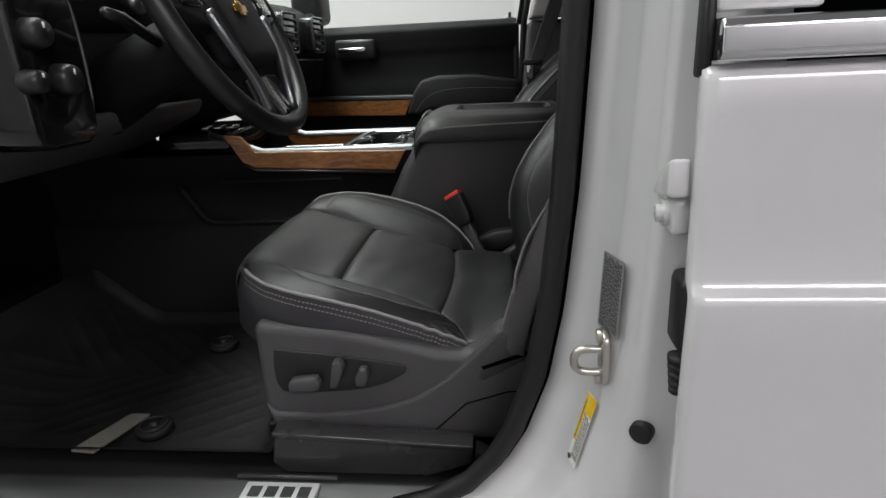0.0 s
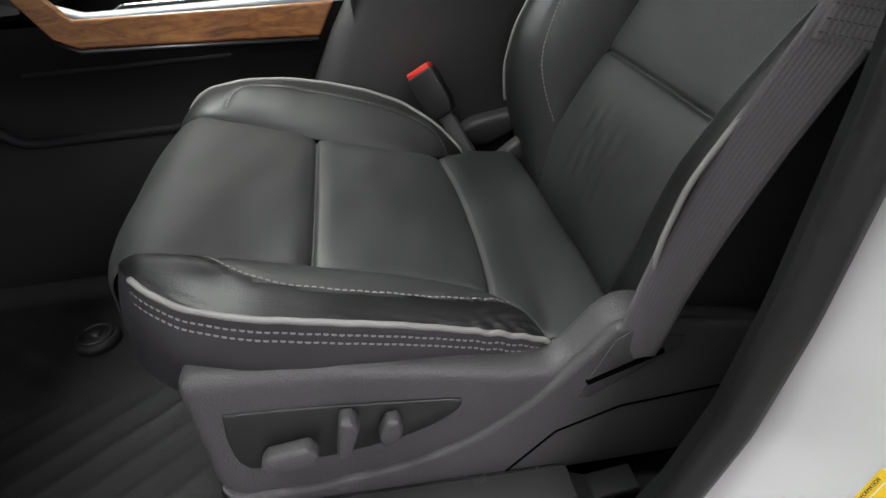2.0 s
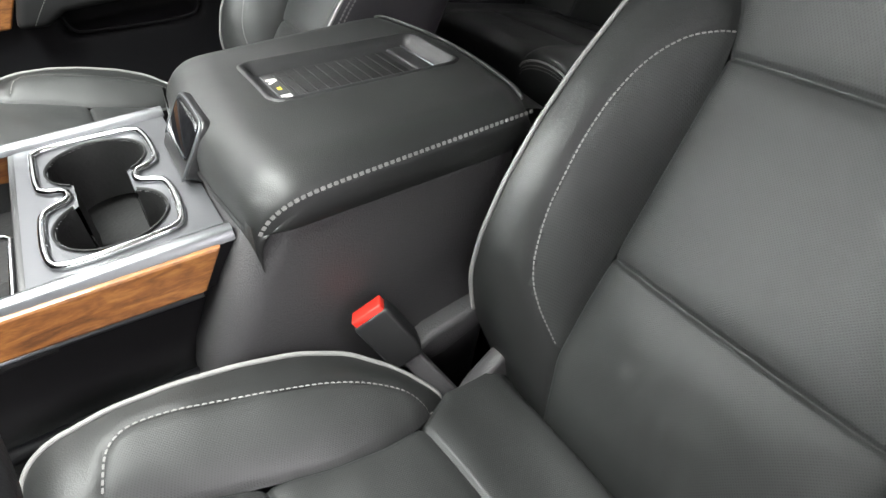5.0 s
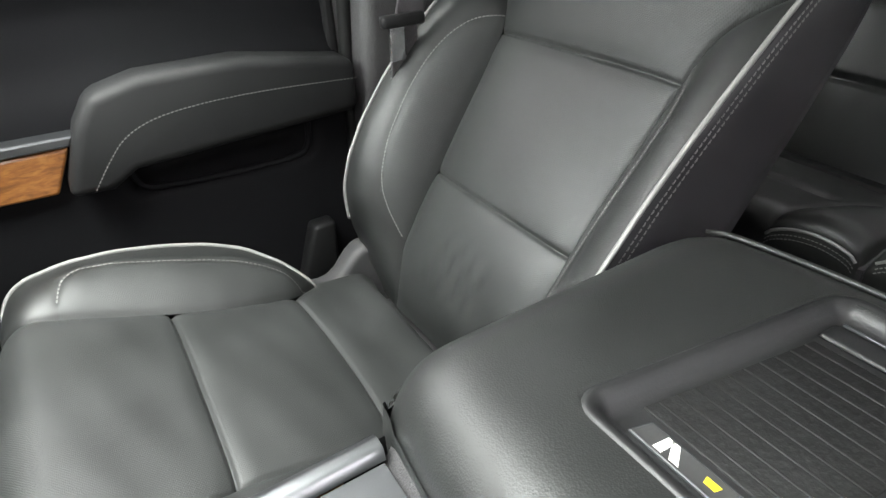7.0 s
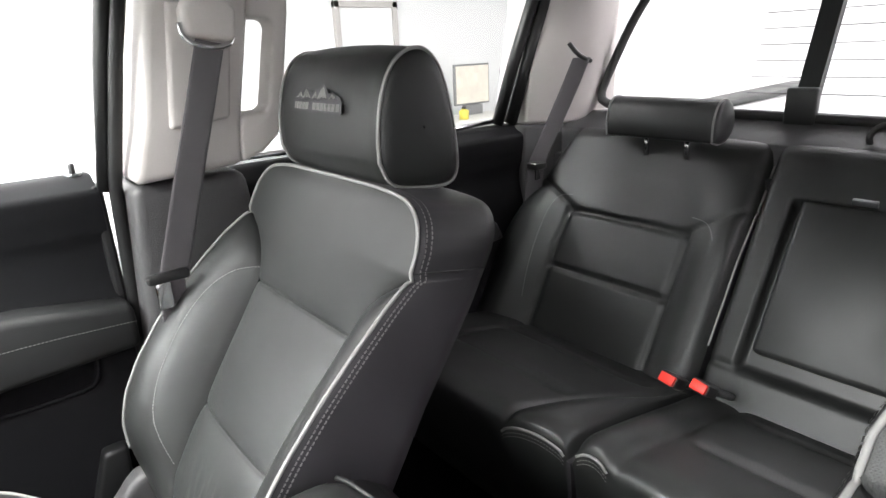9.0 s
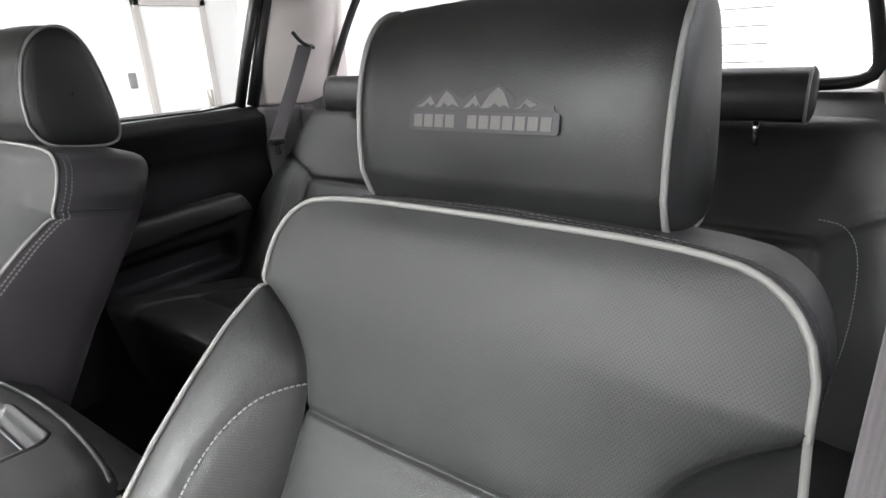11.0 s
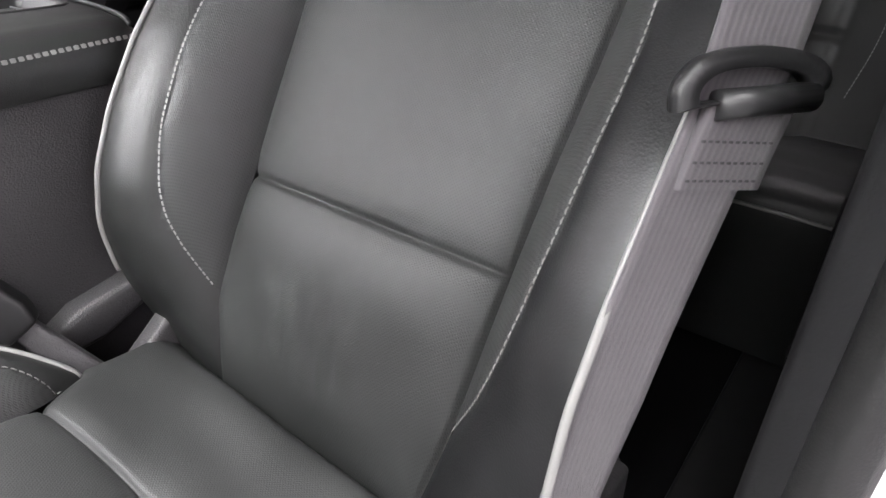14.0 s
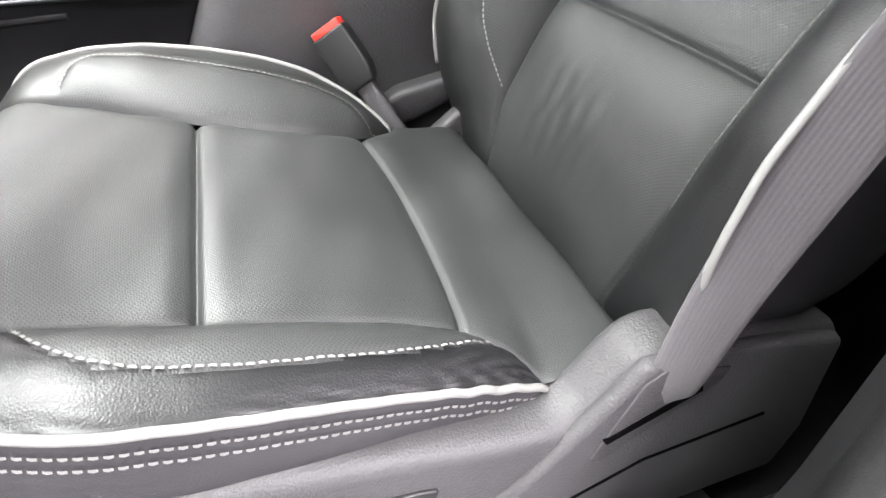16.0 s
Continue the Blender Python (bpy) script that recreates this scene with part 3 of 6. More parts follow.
def front_seat(side, name_label, group):
    """side 1: the seat whose inner edge faces +y; -1: its mirror."""
    base = Vector((0.05, -side * SEAT_Y, 0.02))
    seat = thing("front_seat", name_label, "car seat", base, group)
    # cushion
    for lo, hi, nm in ((-0.2, 0.0, "rear_cushion_panel"), (0.0, 0.17, "middle_cushion_panel"), (0.17, 0.43, "front_cushion_panel")):
        rows = []
        for k in range(57):
            g = 0.5 - 0.5 * math.cos(math.pi * k / 56)
            row = []
            for j in range(57):
                f = -math.cos(math.pi * j / 56)
                bow = -0.011 * (1 - f * f)
                a0, a1 = (bow if lo == 0.0 else lo), (bow if hi == 0.0 else hi)
                row.append(insert_point(a0 + (a1 - a0) * g, f, side))
            rows.append(row)
        part(nm, sheet(rows), LEATHER_PERF, seat)
    for sgn in (-1, 1):
        shape = cushion_side_shape(side, sgn)
        worn = shape is WORN
        arcs = [shape["a"][0] + (shape["a"][-1] - shape["a"][0]) * k / 120 for k in range(121)]
        qs = [0.5 - 0.5 * math.cos(math.pi * k / 26) for k in range(27)]
        rows = [[bolster_point(a, q, side, sgn) for q in qs] for a in arcs]
        stitch = WORN_STITCH if worn else FIRM_STITCH
        cells = {"cushion_bolster_facing": [], "cushion_bolster": []}
        for i in range(120):
            a = (arcs[i] + arcs[i + 1]) / 2
            gv, wv = outline(shape, "gv", a), outline(shape, "wv", a)
            bound = float(np.interp(a, [p[1] for p in reversed(stitch)], [p[0] for p in reversed(stitch)], left=0, right=0))
            for j in range(26):
                cells["cushion_bolster_facing" if gv + (wv - gv) * (qs[j] + qs[j + 1]) / 2 < bound else "cushion_bolster"].append((i, j))
        for nm, faces in cells.items():
            bm, made = bmesh.new(), {}
            for i, j in faces:
                quad = []
                for k in ((i, j), (i, j + 1), (i + 1, j + 1), (i + 1, j)):
                    if k not in made:
                        made[k] = bm.verts.new(rows[k[0]][k[1]])
                    quad.append(made[k])
                bm.faces.new(quad[::-1] if side * sgn > 0 else quad)
            if nm == "cushion_bolster":
                part(nm, bm, LEATHER_WORN if worn else LEATHER, seat, "creased and shiny black leather bolster" if worn else "smooth black leather side bolster")
            else:
                part(nm, bm, LEATHER_PERF, seat, "perforated black leather bolster facing")
        path = [r[-1] for r in rows]
        part("cushion_side", sheet([[p] + [cushion_fall(p, f, side * sgn, side) for f in FALL] for p in path]), VINYL, seat)
        last = 112
        line = [p + Vector((0, side * sgn * 0.0012, 0.0008)) for p in path[:last]]
        part("cushion_piping", tube(line, 0.0028), PIPING, seat, "light grey welt piping")
        for low in (0.009, 0.016):
            row = [cushion_fall(p, low / 0.11, side * sgn, side) + Vector((0, side * sgn * 0.0004, 0)) for p in path[:last]]
            nr = [(-0.9 * float(step(0.28, 0.34, np.array(a))), side * sgn, 0.1) for a in arcs[:last]]
            part("cushion_side_stitching", stitches(row, nr, 0.0042, 0.002, 0.0011), THREAD, seat, "light grey thread")
        top = []
        for v, a in smooth_path(stitch, 0.004, 2):
            gv, wv = outline(shape, "gv", float(a)), outline(shape, "wv", float(a))
            top.append(bolster_point(float(a), (float(v) - gv) / max(wv - gv, 0.004), side, sgn, 0.0012))
        part("cushion_stitching", stitches(top, [tuple(CUSH_N)] * len(top), 0.0042, 0.0018, 0.001), THREAD, seat, "light grey thread")
    # backrest: three middle panels, a bolster each side, then the shell behind
    for s0, s1, nm in ((-0.22, 0.0, "lumbar_panel"), (0.0, 0.222, "back_insert"), (0.222, 0.4215, "shoulder_panel")):
        ss = [s0 + (s1 - s0) * (0.5 - 0.5 * math.cos(math.pi * k / 60)) for k in range(61)]
        rows = []
        for s in ss:
            w = (groove_at(s) if s < 0.324 else edge_at(s))[0]
            across = [-w * math.cos(math.pi * k / 64) for k in range(65)]
            rows.append([back_world(s, v, panel_depth(s, v, s0, s1), side) for v in across])
        part(nm, sheet(rows), LEATHER_PERF, seat)
        if nm == "shoulder_panel":
            head_rows, head_s = rows, ss
    low_s = [-0.22 + (0.324 + 0.22) * k / 150 for k in range(151)]
    edges = {}
    for sgn in (-1, 1):
        cells = {"bolster_facing": [], "backrest_bolster": []}
        qs = [0.5 - 0.5 * math.cos(math.pi * k / 30) for k in range(31)]
        rows, worn = [], side > 0 and sgn < 0
        for s in low_s:
            vg, vp = groove_at(s)[0], edge_at(s, worn)[0]
            rows.append([back_world(s, sgn * (vg + max(vp - vg, 0) * q), bolster_depth(s, q, worn), side) for q in qs])
        for i in range(len(low_s) - 1):
            s = (low_s[i] + low_s[i + 1]) / 2
            vg, vp = groove_at(s)[0], edge_at(s, worn)[0]
            bound = float(np.interp(s, [p[1] for p in reversed(BACK_STITCH)], [p[0] for p in reversed(BACK_STITCH)], left=0, right=0))
            for j in range(len(qs) - 1):
                v = vg + max(vp - vg, 0) * (qs[j] + qs[j + 1]) / 2
                cells["bolster_facing" if v < bound else "backrest_bolster"].append((i, j))
        for nm, faces in cells.items():
            bm, made = bmesh.new(), {}
            for i, j in faces:
                quad = []
                for k in ((i, j), (i, j + 1), (i + 1, j + 1), (i + 1, j)):
                    if k not in made:
                        made[k] = bm.verts.new(rows[k[0]][k[1]])
                    quad.append(made[k])
                bm.faces.new(quad if side * sgn > 0 else quad[::-1])
            if nm == "bolster_facing":
                part(nm, bm, LEATHER_PERF, seat, "perforated black leather bolster facing")
            else:
                part(nm, bm, LEATHER_WORN if worn else LEATHER, seat, "creased black leather outer bolster" if worn else "smooth black leather side bolster")
        edges[sgn] = [(p[-1], s) for p, s in zip(rows, low_s)]
    upper = [k for k, s in enumerate(head_s) if s > 0.327]
    track = edges[-1] + [(head_rows[k][0], head_s[k]) for k in upper]
    track += [(p, 0.4215) for p in head_rows[-1][1:-1]]
    track += [(head_rows[k][-1], head_s[k]) for k in reversed(upper)] + edges[1][::-1]
    rim, heights = [p for p, _ in track], [h for _, h in track]
    hub = back_world(0.1, 0, 0, side)
    outward = []
    for p, h in zip(rim, heights):
        flat = p - BACK_F * (p - hub).dot(BACK_F) - (hub + BACK_U * ((p - hub).dot(BACK_U) * 0.75))
        outward.append(flat.normalized())
    deep = [((p - hub).dot(BACK_F) / SIZE - float(np.interp(h, [-0.2, 0.1, 0.3, 0.42], BACK_PLANE))) * SIZE for p, h in zip(rim, heights)]

    def shell_point(i, k, inset):
        return rim[i] - BACK_F * deep[i] * k + BACK_U * (0.5 * deep[i] * min(k, 1.0)) - outward[i] * inset

    rings = [rim]
    slim = [0.012 * float(step(0.05, 0.18, np.array(-side * (p.y - hub.y)))) * float(step(0.36, 0.3, np.array(h))) for p, h in zip(rim, heights)]
    for k, inset in ((0.02, -0.002), (0.06, -0.0045), (0.12, -0.006), (0.4, -0.008), (0.75, -0.006), (0.9, 0.0), (0.97, 0.012), (1.0, 0.03), (1.01, 0.1), (1.02, 0.2)):
        rings.append([shell_point(i, k, inset + slim[i] * min(1.0, k * 8)) for i in range(len(rim))])
    for k in (0.5, 0.05):
        ring = []
        for q in rings[10]:
            mid = hub + BACK_U * ((q - hub).dot(BACK_U) * 0.8)
            mid = mid + BACK_F * (q - mid).dot(BACK_F)
            ring.append(mid.lerp(q, k))
        rings.append(ring)
    part("backrest_shell", sheet(rings), VINYL, seat, "black vinyl seat back and sides")
    first = next(k for k, h in enumerate(heights) if h > 0.326)
    for at in (first, len(rim) - 1 - first):
        part("side_seam", tube([rings[k][at] + outward[at] * 0.0003 for k in range(1, 9)], 0.0011, 6), INK, seat)
    lo = next(k for k, h in enumerate(heights) if h > -0.143)
    span = range(lo, len(rim) - lo)
    part("backrest_piping", tube([rim[i] + BACK_F * 0.0012 + outward[i] * 0.0006 for i in span], 0.0026), PIPING, seat, "light grey welt piping")
    for off, out in ((0.0075, 0.0041), (0.0135, 0.0056)):
        row = [rim[i] - BACK_F * off + BACK_U * (off * 0.5) + outward[i] * (out + 0.0003 - slim[i] * min(1.0, off / deep[i] * 8)) for i in span]
        part("backrest_edge_stitching", stitches(row, [tuple(outward[i]) for i in span], 0.0046, 0.0016, 0.0013), THREAD, seat, "light grey thread")
    for sgn in (-1, 1):
        pts = [back_surface(s, sgn * v, side, 0.0012) for v, s in smooth_path(BACK_STITCH, 0.004, 2)]
        nr = [tuple((BACK_F - Vector((0, side * sgn * 0.6, 0))).normalized())] * len(pts)
        part("backrest_stitching", stitches(pts, nr, 0.0042, 0.0014, 0.0009), THREAD, seat, "light grey thread")
    # headrest
    prof = headrest_profile()
    hx, hz = HEAD_AT[side]
    yc = -side * SEAT_Y + (0.012 if side > 0 else 0.0)
    rings, ys = [], [(-0.15, 0.0), (-0.1495, 0.35), (-0.148, 0.7), (-0.145, 0.88), (-0.139, 0.965), (-0.12, 1.0), (-0.06, 1.03), (0, 1.04)]
    ys = ys + [(-y, k) for y, k in reversed(ys[:-1])]
    cx, cz = float(np.mean(prof[:, 0])), float(np.mean(prof[:, 1]))
    for y, k in ys:
        wide = 1.0
        rings.append([Vector((hx + cx + (x - cx) * max(k, 0.02), yc + y, hz + cz + (z - cz) * max(k, 0.02))) for x, z in prof])
    part("headrest", sheet(rings, True), LEATHER, seat, "black leather head restraint")
    for y, k in ((-0.138, 0.975), (0.138, 0.975)):
        loop = [Vector((hx + cx + (x - cx) * k, yc + y * 1.01, hz + cz + (z - cz) * k)) for x, z in prof]
        part("headrest_piping", tube(loop, 0.0026, 8, True), PIPING, seat, "light grey welt piping")
    for y in (-0.05, 0.05):
        part("headrest_post", tube([(hx + 0.075, yc + y, hz + 0.01), (hx + 0.04, yc + y, hz - 0.09)], 0.007), CHROME, seat)
    out = Vector((-0.97, 0, 0.22)).normalized()
    up = Vector((0.22, 0, 0.97)).normalized()
    emblem(seat, Vector((hx - 0.0005, yc + 0.005, hz + (0.072 if side > 0 else 0.088))), Vector((0, -1, 0)), up, out, 0.138)
    place(seat, base)
    return seat


BACK_PLANE = [-0.14, -0.1, -0.09, -0.08]
HEAD_AT = {1: (0.545, 0.70), -1: (0.497, 0.727)}
driver_seat = front_seat(1, "black leather driver seat with grey piping, reclined, worn outer bolster", "front seats")
passenger_seat = front_seat(-1, "black leather passenger seat with grey piping beside the console", "front seats")


# ---- cab structure ----
def slab(name, lo, hi, mat, label="", bevel=0.004, parent=None, smooth=False):
    ob = part(name, box(lo, hi, bevel), mat, parent, "", smooth)
    return ob if parent else tagged(ob, label, "", "", "structure")


def structure(name, bm, mat, label, smooth=True):
    return tagged(part(name, bm, mat, None, "", smooth), label, "", "", "structure")


slab("ground", (-40, -40, -0.62), (40, 40, -0.55), FLOOR_PAINT, "unseen shop floor, grey darkened to cut bounced light", 0)
slab("floor", (-1.2, -0.72, -0.05), (1.45, 0.84, 0.0), CARPET, "black carpeted cab floor", 0)
slab("floor_underside", (-1.2, -0.72, -0.56), (3.4, 0.72, -0.06), RUBBER, "dark underbody under the cab floor", 0)
slab("wall_firewall", (-1.3, -0.8, -0.3), (-1.2, 0.86, 0.76), CARPET, "black firewall behind the footwells", 0)
# front edge cut short of the windshield; the open gap admits lamp light
slab("roof", (-0.14, -0.76, 1.12), (1.56, 0.76, 1.17), HEADLINER, "light grey headliner under the roof", 0.01)
structure("windshield", prism([(-1.22, 0.76), (-1.21, 0.755), (-0.49, 1.125), (-0.5, 1.13)], -0.7, 0.7, "y"), GLASS, "clear windshield glass").visible_shadow = False
for yy in (0.72, -0.78):
    structure("trim_windshield_pillar", prism([(-1.24, 0.74), (-1.15, 0.74), (-0.42, 1.12), (-0.5, 1.16)], yy, yy + 0.06, "y"), GREY_TRIM, "light grey windshield pillar trim")
slab("trim_roof_rail", (-0.14, 0.70, 1.07), (1.5, 0.80, 1.14), GREY_TRIM, "light grey roof rail trim", 0.015)
slab("trim_roof_rail_driver", (-0.14, -0.80, 1.07), (1.5, -0.70, 1.14), GREY_TRIM, "light grey roof rail trim", 0.015)


def ribbon(points, wide, width=0.041, thick=0.0013):
    """Flat webbing along a path; wide gives the way across it at each point. UV: across in x, along in y."""
    bm = bmesh.new()
    uv = bm.loops.layers.uv.new("UVMap")
    pts, n = [Vector(p) for p in points], 9
    rows, along = [], 0.0
    for i, p in enumerate(pts):
        w = Vector(wide[i]).normalized()
        t = (pts[min(i + 1, len(pts) - 1)] - pts[max(i - 1, 0)]).normalized()
        up = t.cross(w).normalized()
        if i:
            along += (p - pts[i - 1]).length
        front = [(p + w * width * (k / (n - 1) - 0.5) + up * thick / 2, k / (n - 1), along) for k in range(n)]
        rear = [(p + w * width * (k / (n - 1) - 0.5) - up * thick / 2, k / (n - 1), along) for k in reversed(range(n))]
        rows.append([(bm.verts.new(q), u, v) for q, u, v in front + rear])
    for a, b in zip(rows, rows[1:]):
        for j in range(len(a)):
            k = (j + 1) % len(a)
            quad = (a[j], a[k], b[k], b[j])
            f = bm.faces.new([q[0] for q in quad])
            for loop, q in zip(f.loops, quad):
                loop[uv].uv = (q[1], q[2] * 20)
    bmesh.ops.recalc_face_normals(bm, faces=bm.faces)
    return bm


# passenger front door: inner panel with a hollow upper field, armrest, map pocket and wood inlay
def door_panel(x0, x1, y, z1, crease, pocket=None, depth=0.02):
    xs, zs = np.arange(x0, x1 + 0.001, 0.012), np.concatenate([np.arange(0.02, z1 - 0.03, 0.012), np.linspace(z1 - 0.03, z1, 6)])
    rows = []
    for z in zs:
        row = []
        for x in xs:
            d = 0.012 * float(step(0.0, 0.05, np.array(crease - z))) * float(step(0.46, 0.54, np.array(z)))
            d -= 0.006 * math.exp(-((z - crease) / 0.006) ** 2) * -1
            if pocket:
                px0, px1, pz0, pz1 = pocket
                inside = float(step(px0 - 0.012, px0 + 0.012, np.array(x)) * step(px1 + 0.012, px1 - 0.012, np.array(x)) * step(pz0 - 0.01, pz0 + 0.01, np.array(z)) * step(pz1 + 0.008, pz1 - 0.008, np.array(z)))
                d += 0.05 * inside
            edge = float(step(z1 - 0.025, z1, np.array(z)))
            row.append((x, y + d + 0.03 * edge * edge, z))
        rows.append(row)
    top = [(x, y + 0.09, z1 + 0.004) for x in xs]
    rows += [[(x, y + 0.05, z1 + 0.006) for x in xs], top]
    return sheet(rows)


door_1 = structure("door_1", door_panel(-0.80, 0.262, 0.795, 0.70, 0.636, (-0.065, 0.19, 0.35, 0.402)), SOFT_DASH, "black passenger door trim with padded armrest and wood inlay, closed")
slab("door_skin", (-0.8, 0.895, -0.2), (0.262, 0.945, 0.705), WHITE_PAINT, "", 0.01, door_1)
slab("door_edge", (0.245, 0.80, 0.0), (0.264, 0.90, 0.69), PLASTIC_SMOOTH, "", 0.006, door_1)
arm = [(0.26, 0.495), (0.10, 0.522), (-0.03, 0.522), (-0.09, 0.508), (-0.115, 0.472), (-0.148, 0.388), (-0.095, 0.385), (-0.06, 0.405), (0.26, 0.418)]
ob = part("armrest", prism(arm, 0.735, 0.80, "y", 0.014, 4), DOOR_LEATHER, door_1, "padded black leather door armrest")
line = smooth_path([(0.258, 0.468), (0.10, 0.478), (-0.01, 0.474), (-0.062, 0.457), (-0.092, 0.425), (-0.117, 0.392)], 0.005, 2)
part("armrest_stitching", stitches([(x, 0.7342, z) for x, z in line], [(0, -1, 0)] * len(line)), THREAD, ob, "light grey thread")
part("wood_inlay", prism([(-0.66, 0.452), (-0.128, 0.442), (-0.158, 0.384), (-0.68, 0.40)], 0.772, 0.80, "y", 0.004), WOOD, door_1, "glossy figured wood door inlay", smooth=False)
part("inlay_strip", prism([(-0.66, 0.468), (-0.118, 0.458), (-0.126, 0.444), (-0.66, 0.454)], 0.768, 0.80, "y", 0.003), SATIN, door_1, "satin silver strip", smooth=False)
part("pocket_lip", tube(smooth_path([(-0.07, 0.80, 0.40), (-0.066, 0.793, 0.362), (-0.04, 0.793, 0.35), (0.17, 0.793, 0.342), (0.19, 0.793, 0.36), (0.195, 0.80, 0.405)], 0.01, 2), 0.005), SOFT_DASH, door_1)
part("pocket_end", prism([(0.13, 0.12), (0.2, 0.12), (0.205, 0.225), (0.165, 0.225)], 0.765, 0.80, "y", 0.008, 3), PLASTIC_SMOOTH, door_1)
part("handle_bezel", box((-0.40, 0.775, 0.59), (-0.25, 0.80, 0.66), 0.012), PLASTIC_SMOOTH, door_1)
part("handle", box((-0.385, 0.762, 0.615), (-0.285, 0.78, 0.632), 0.005), CHROME, door_1, "chrome inner door handle")
part("lock_pin", tube([(0.233, 0.85, 0.69), (0.233, 0.85, 0.725)], [0.006, 0.005]), PLASTIC_SMOOTH, door_1)
part("lock_collar", tube([(0.233, 0.85, 0.702), (0.233, 0.85, 0.709)], 0.013, 14), SATIN, door_1)
part("window_frame", tube([(0.268, 0.80, 0.68), (0.302, 0.795, 0.88), (0.345, 0.765, 1.1)], 0.014), RUBBER_SEAL, door_1)
ob = part("window_glass", prism([(-0.8, 0.70), (0.25, 0.70), (0.25, 1.1), (-0.5, 1.1)], 0.868, 0.872, "y"), GLASS, door_1, smooth=False)
ob.visible_shadow = False
# mirror housing seen past the glass
mirror = thing("door_mirror", "black door mirror on the passenger door", "mirror", (-0.55, 1.0, 0.74))
part("mirror_housing", box((-0.62, 0.98, 0.73), (-0.5, 1.16, 0.93), 0.03, None, 3), PLASTIC_SMOOTH, mirror)
part("mirror_arm", tube([(-0.5, 0.9, 0.72), (-0.55, 1.0, 0.76)], 0.02), PLASTIC_SMOOTH, mirror)
place(mirror, Vector((-0.55, 1.0, 0.74)))

# passenger pillar
structure("wall_pillar_lower", prism([(0.27, 0.0), (0.55, 0.0), (0.53, 0.30), (0.485, 0.69), (0.292, 0.69), (0.268, 0.4)], 0.735, 0.90, "y", 0.02, 3), PLASTIC, "black lower door pillar trim")
structure("wall_pillar_seal", tube([(0.262, 0.79, 0.0), (0.266, 0.79, 0.4), (0.281, 0.787, 0.69), (0.318, 0.767, 0.89), (0.365, 0.745, 1.1)], 0.011), RUBBER_SEAL, "black rubber door seal")
pillar = structure("wall_pillar_upper", prism([(0.296, 0.693), (0.476, 0.704), (0.486, 0.786), (0.519, 0.938), (0.55, 1.13), (0.392, 1.13), (0.325, 0.79)], 0.715, 0.88, "y", 0.014, 3), GREY_TRIM, "light grey upper door pillar trim")
part("pillar_panel", prism([(0.362, 0.775), (0.462, 0.785), (0.49, 0.96), (0.39, 0.97)], 0.707, 0.73, "y", 0.008, 3), GREY_TRIM, pillar)
part("pillar_wing", prism([(0.474, 0.706), (0.515, 0.72), (0.548, 0.747), (0.562, 0.79), (0.592, 0.945), (0.606, 1.06), (0.54, 1.06), (0.517, 0.943), (0.555, 0.943), (0.563, 0.932), (0.535, 0.80), (0.526, 0.79), (0.484, 0.790), (0.474, 0.75)], 0.715, 0.77, "y", 0.008, 3), GREY_TRIM, pillar)
belt = thing("seat_belt", "dark grey webbing belt hanging on the passenger pillar", "seat belt", (0.33, 0.72, 0.02), "front seat belts")
part("belt_guide", prism([(0.402, 0.915), (0.478, 0.905), (0.487, 0.955), (0.472, 0.972), (0.414, 0.975), (0.4, 0.955)], 0.675, 0.712, "y", 0.01, 3), GREY_TRIM, belt, "light grey belt guide cover")
part("guide_ring", tube(smooth_path([(0.398, 0.687, 0.935), (0.398, 0.682, 0.908), (0.44, 0.678, 0.895), (0.472, 0.682, 0.902), (0.477, 0.687, 0.914)], 0.005, 2), 0.0045), CHROME, belt)
pts = [(0.438, 0.682, 0.907), (0.402, 0.68, 0.80), (0.367, 0.676, 0.70), (0.332, 0.67, 0.60), (0.315, 0.668, 0.55)]
part("webbing", ribbon(resample(pts, 0.02), [(0.96, 0.1, -0.2)] * len(resample(pts, 0.02)), 0.047), WEBBING, belt)
part("tongue", box((0.272, 0.657, 0.545), (0.338, 0.673, 0.562), 0.005), PLASTIC_SMOOTH, belt)
part("tongue_blade", box((0.283, 0.663, 0.50), (0.307, 0.667, 0.55), 0.002), CHROME, belt, "chrome latch blade")
pts = [(0.308, 0.67, 0.545), (0.31, 0.68, 0.4), (0.32, 0.695, 0.2), (0.33, 0.70, 0.03)]
part("webbing", ribbon(resample(pts, 0.02), [(0.96, 0.1, -0.1)] * len(resample(pts, 0.02)), 0.047), WEBBING, belt)
place(belt, Vector((0.33, 0.72, 0.02)))

# passenger rear door
door_2 = structure("door_2", door_panel(0.50, 1.30, 0.79, 0.672, 0.60, (0.75, 1.1, 0.25, 0.33)), SOFT_DASH, "black rear door trim with armrest, closed")
slab("door_skin", (0.5, 0.895, -0.2), (1.3, 0.945, 0.68), WHITE_PAINT, "", 0.01, door_2)
part("armrest", prism([(0.58, 0.42), (0.7, 0.45), (1.12, 0.455), (1.15, 0.40), (0.66, 0.37)], 0.735, 0.80, "y", 0.014, 3), LEATHER, door_2, "padded black door armrest")
part("wood_inlay", prism([(0.52, 0.42), (0.69, 0.425), (0.66, 0.37), (0.52, 0.375)], 0.772, 0.80, "y", 0.004), WOOD, door_2, "glossy figured wood inlay", smooth=False)
part("sill_strip", tube([(0.47, 0.83, 0.697), (0.8, 0.845, 0.69), (1.1, 0.855, 0.685), (1.24, 0.856, 0.69)], 0.006), CHROME, door_2, "chrome sill strip")
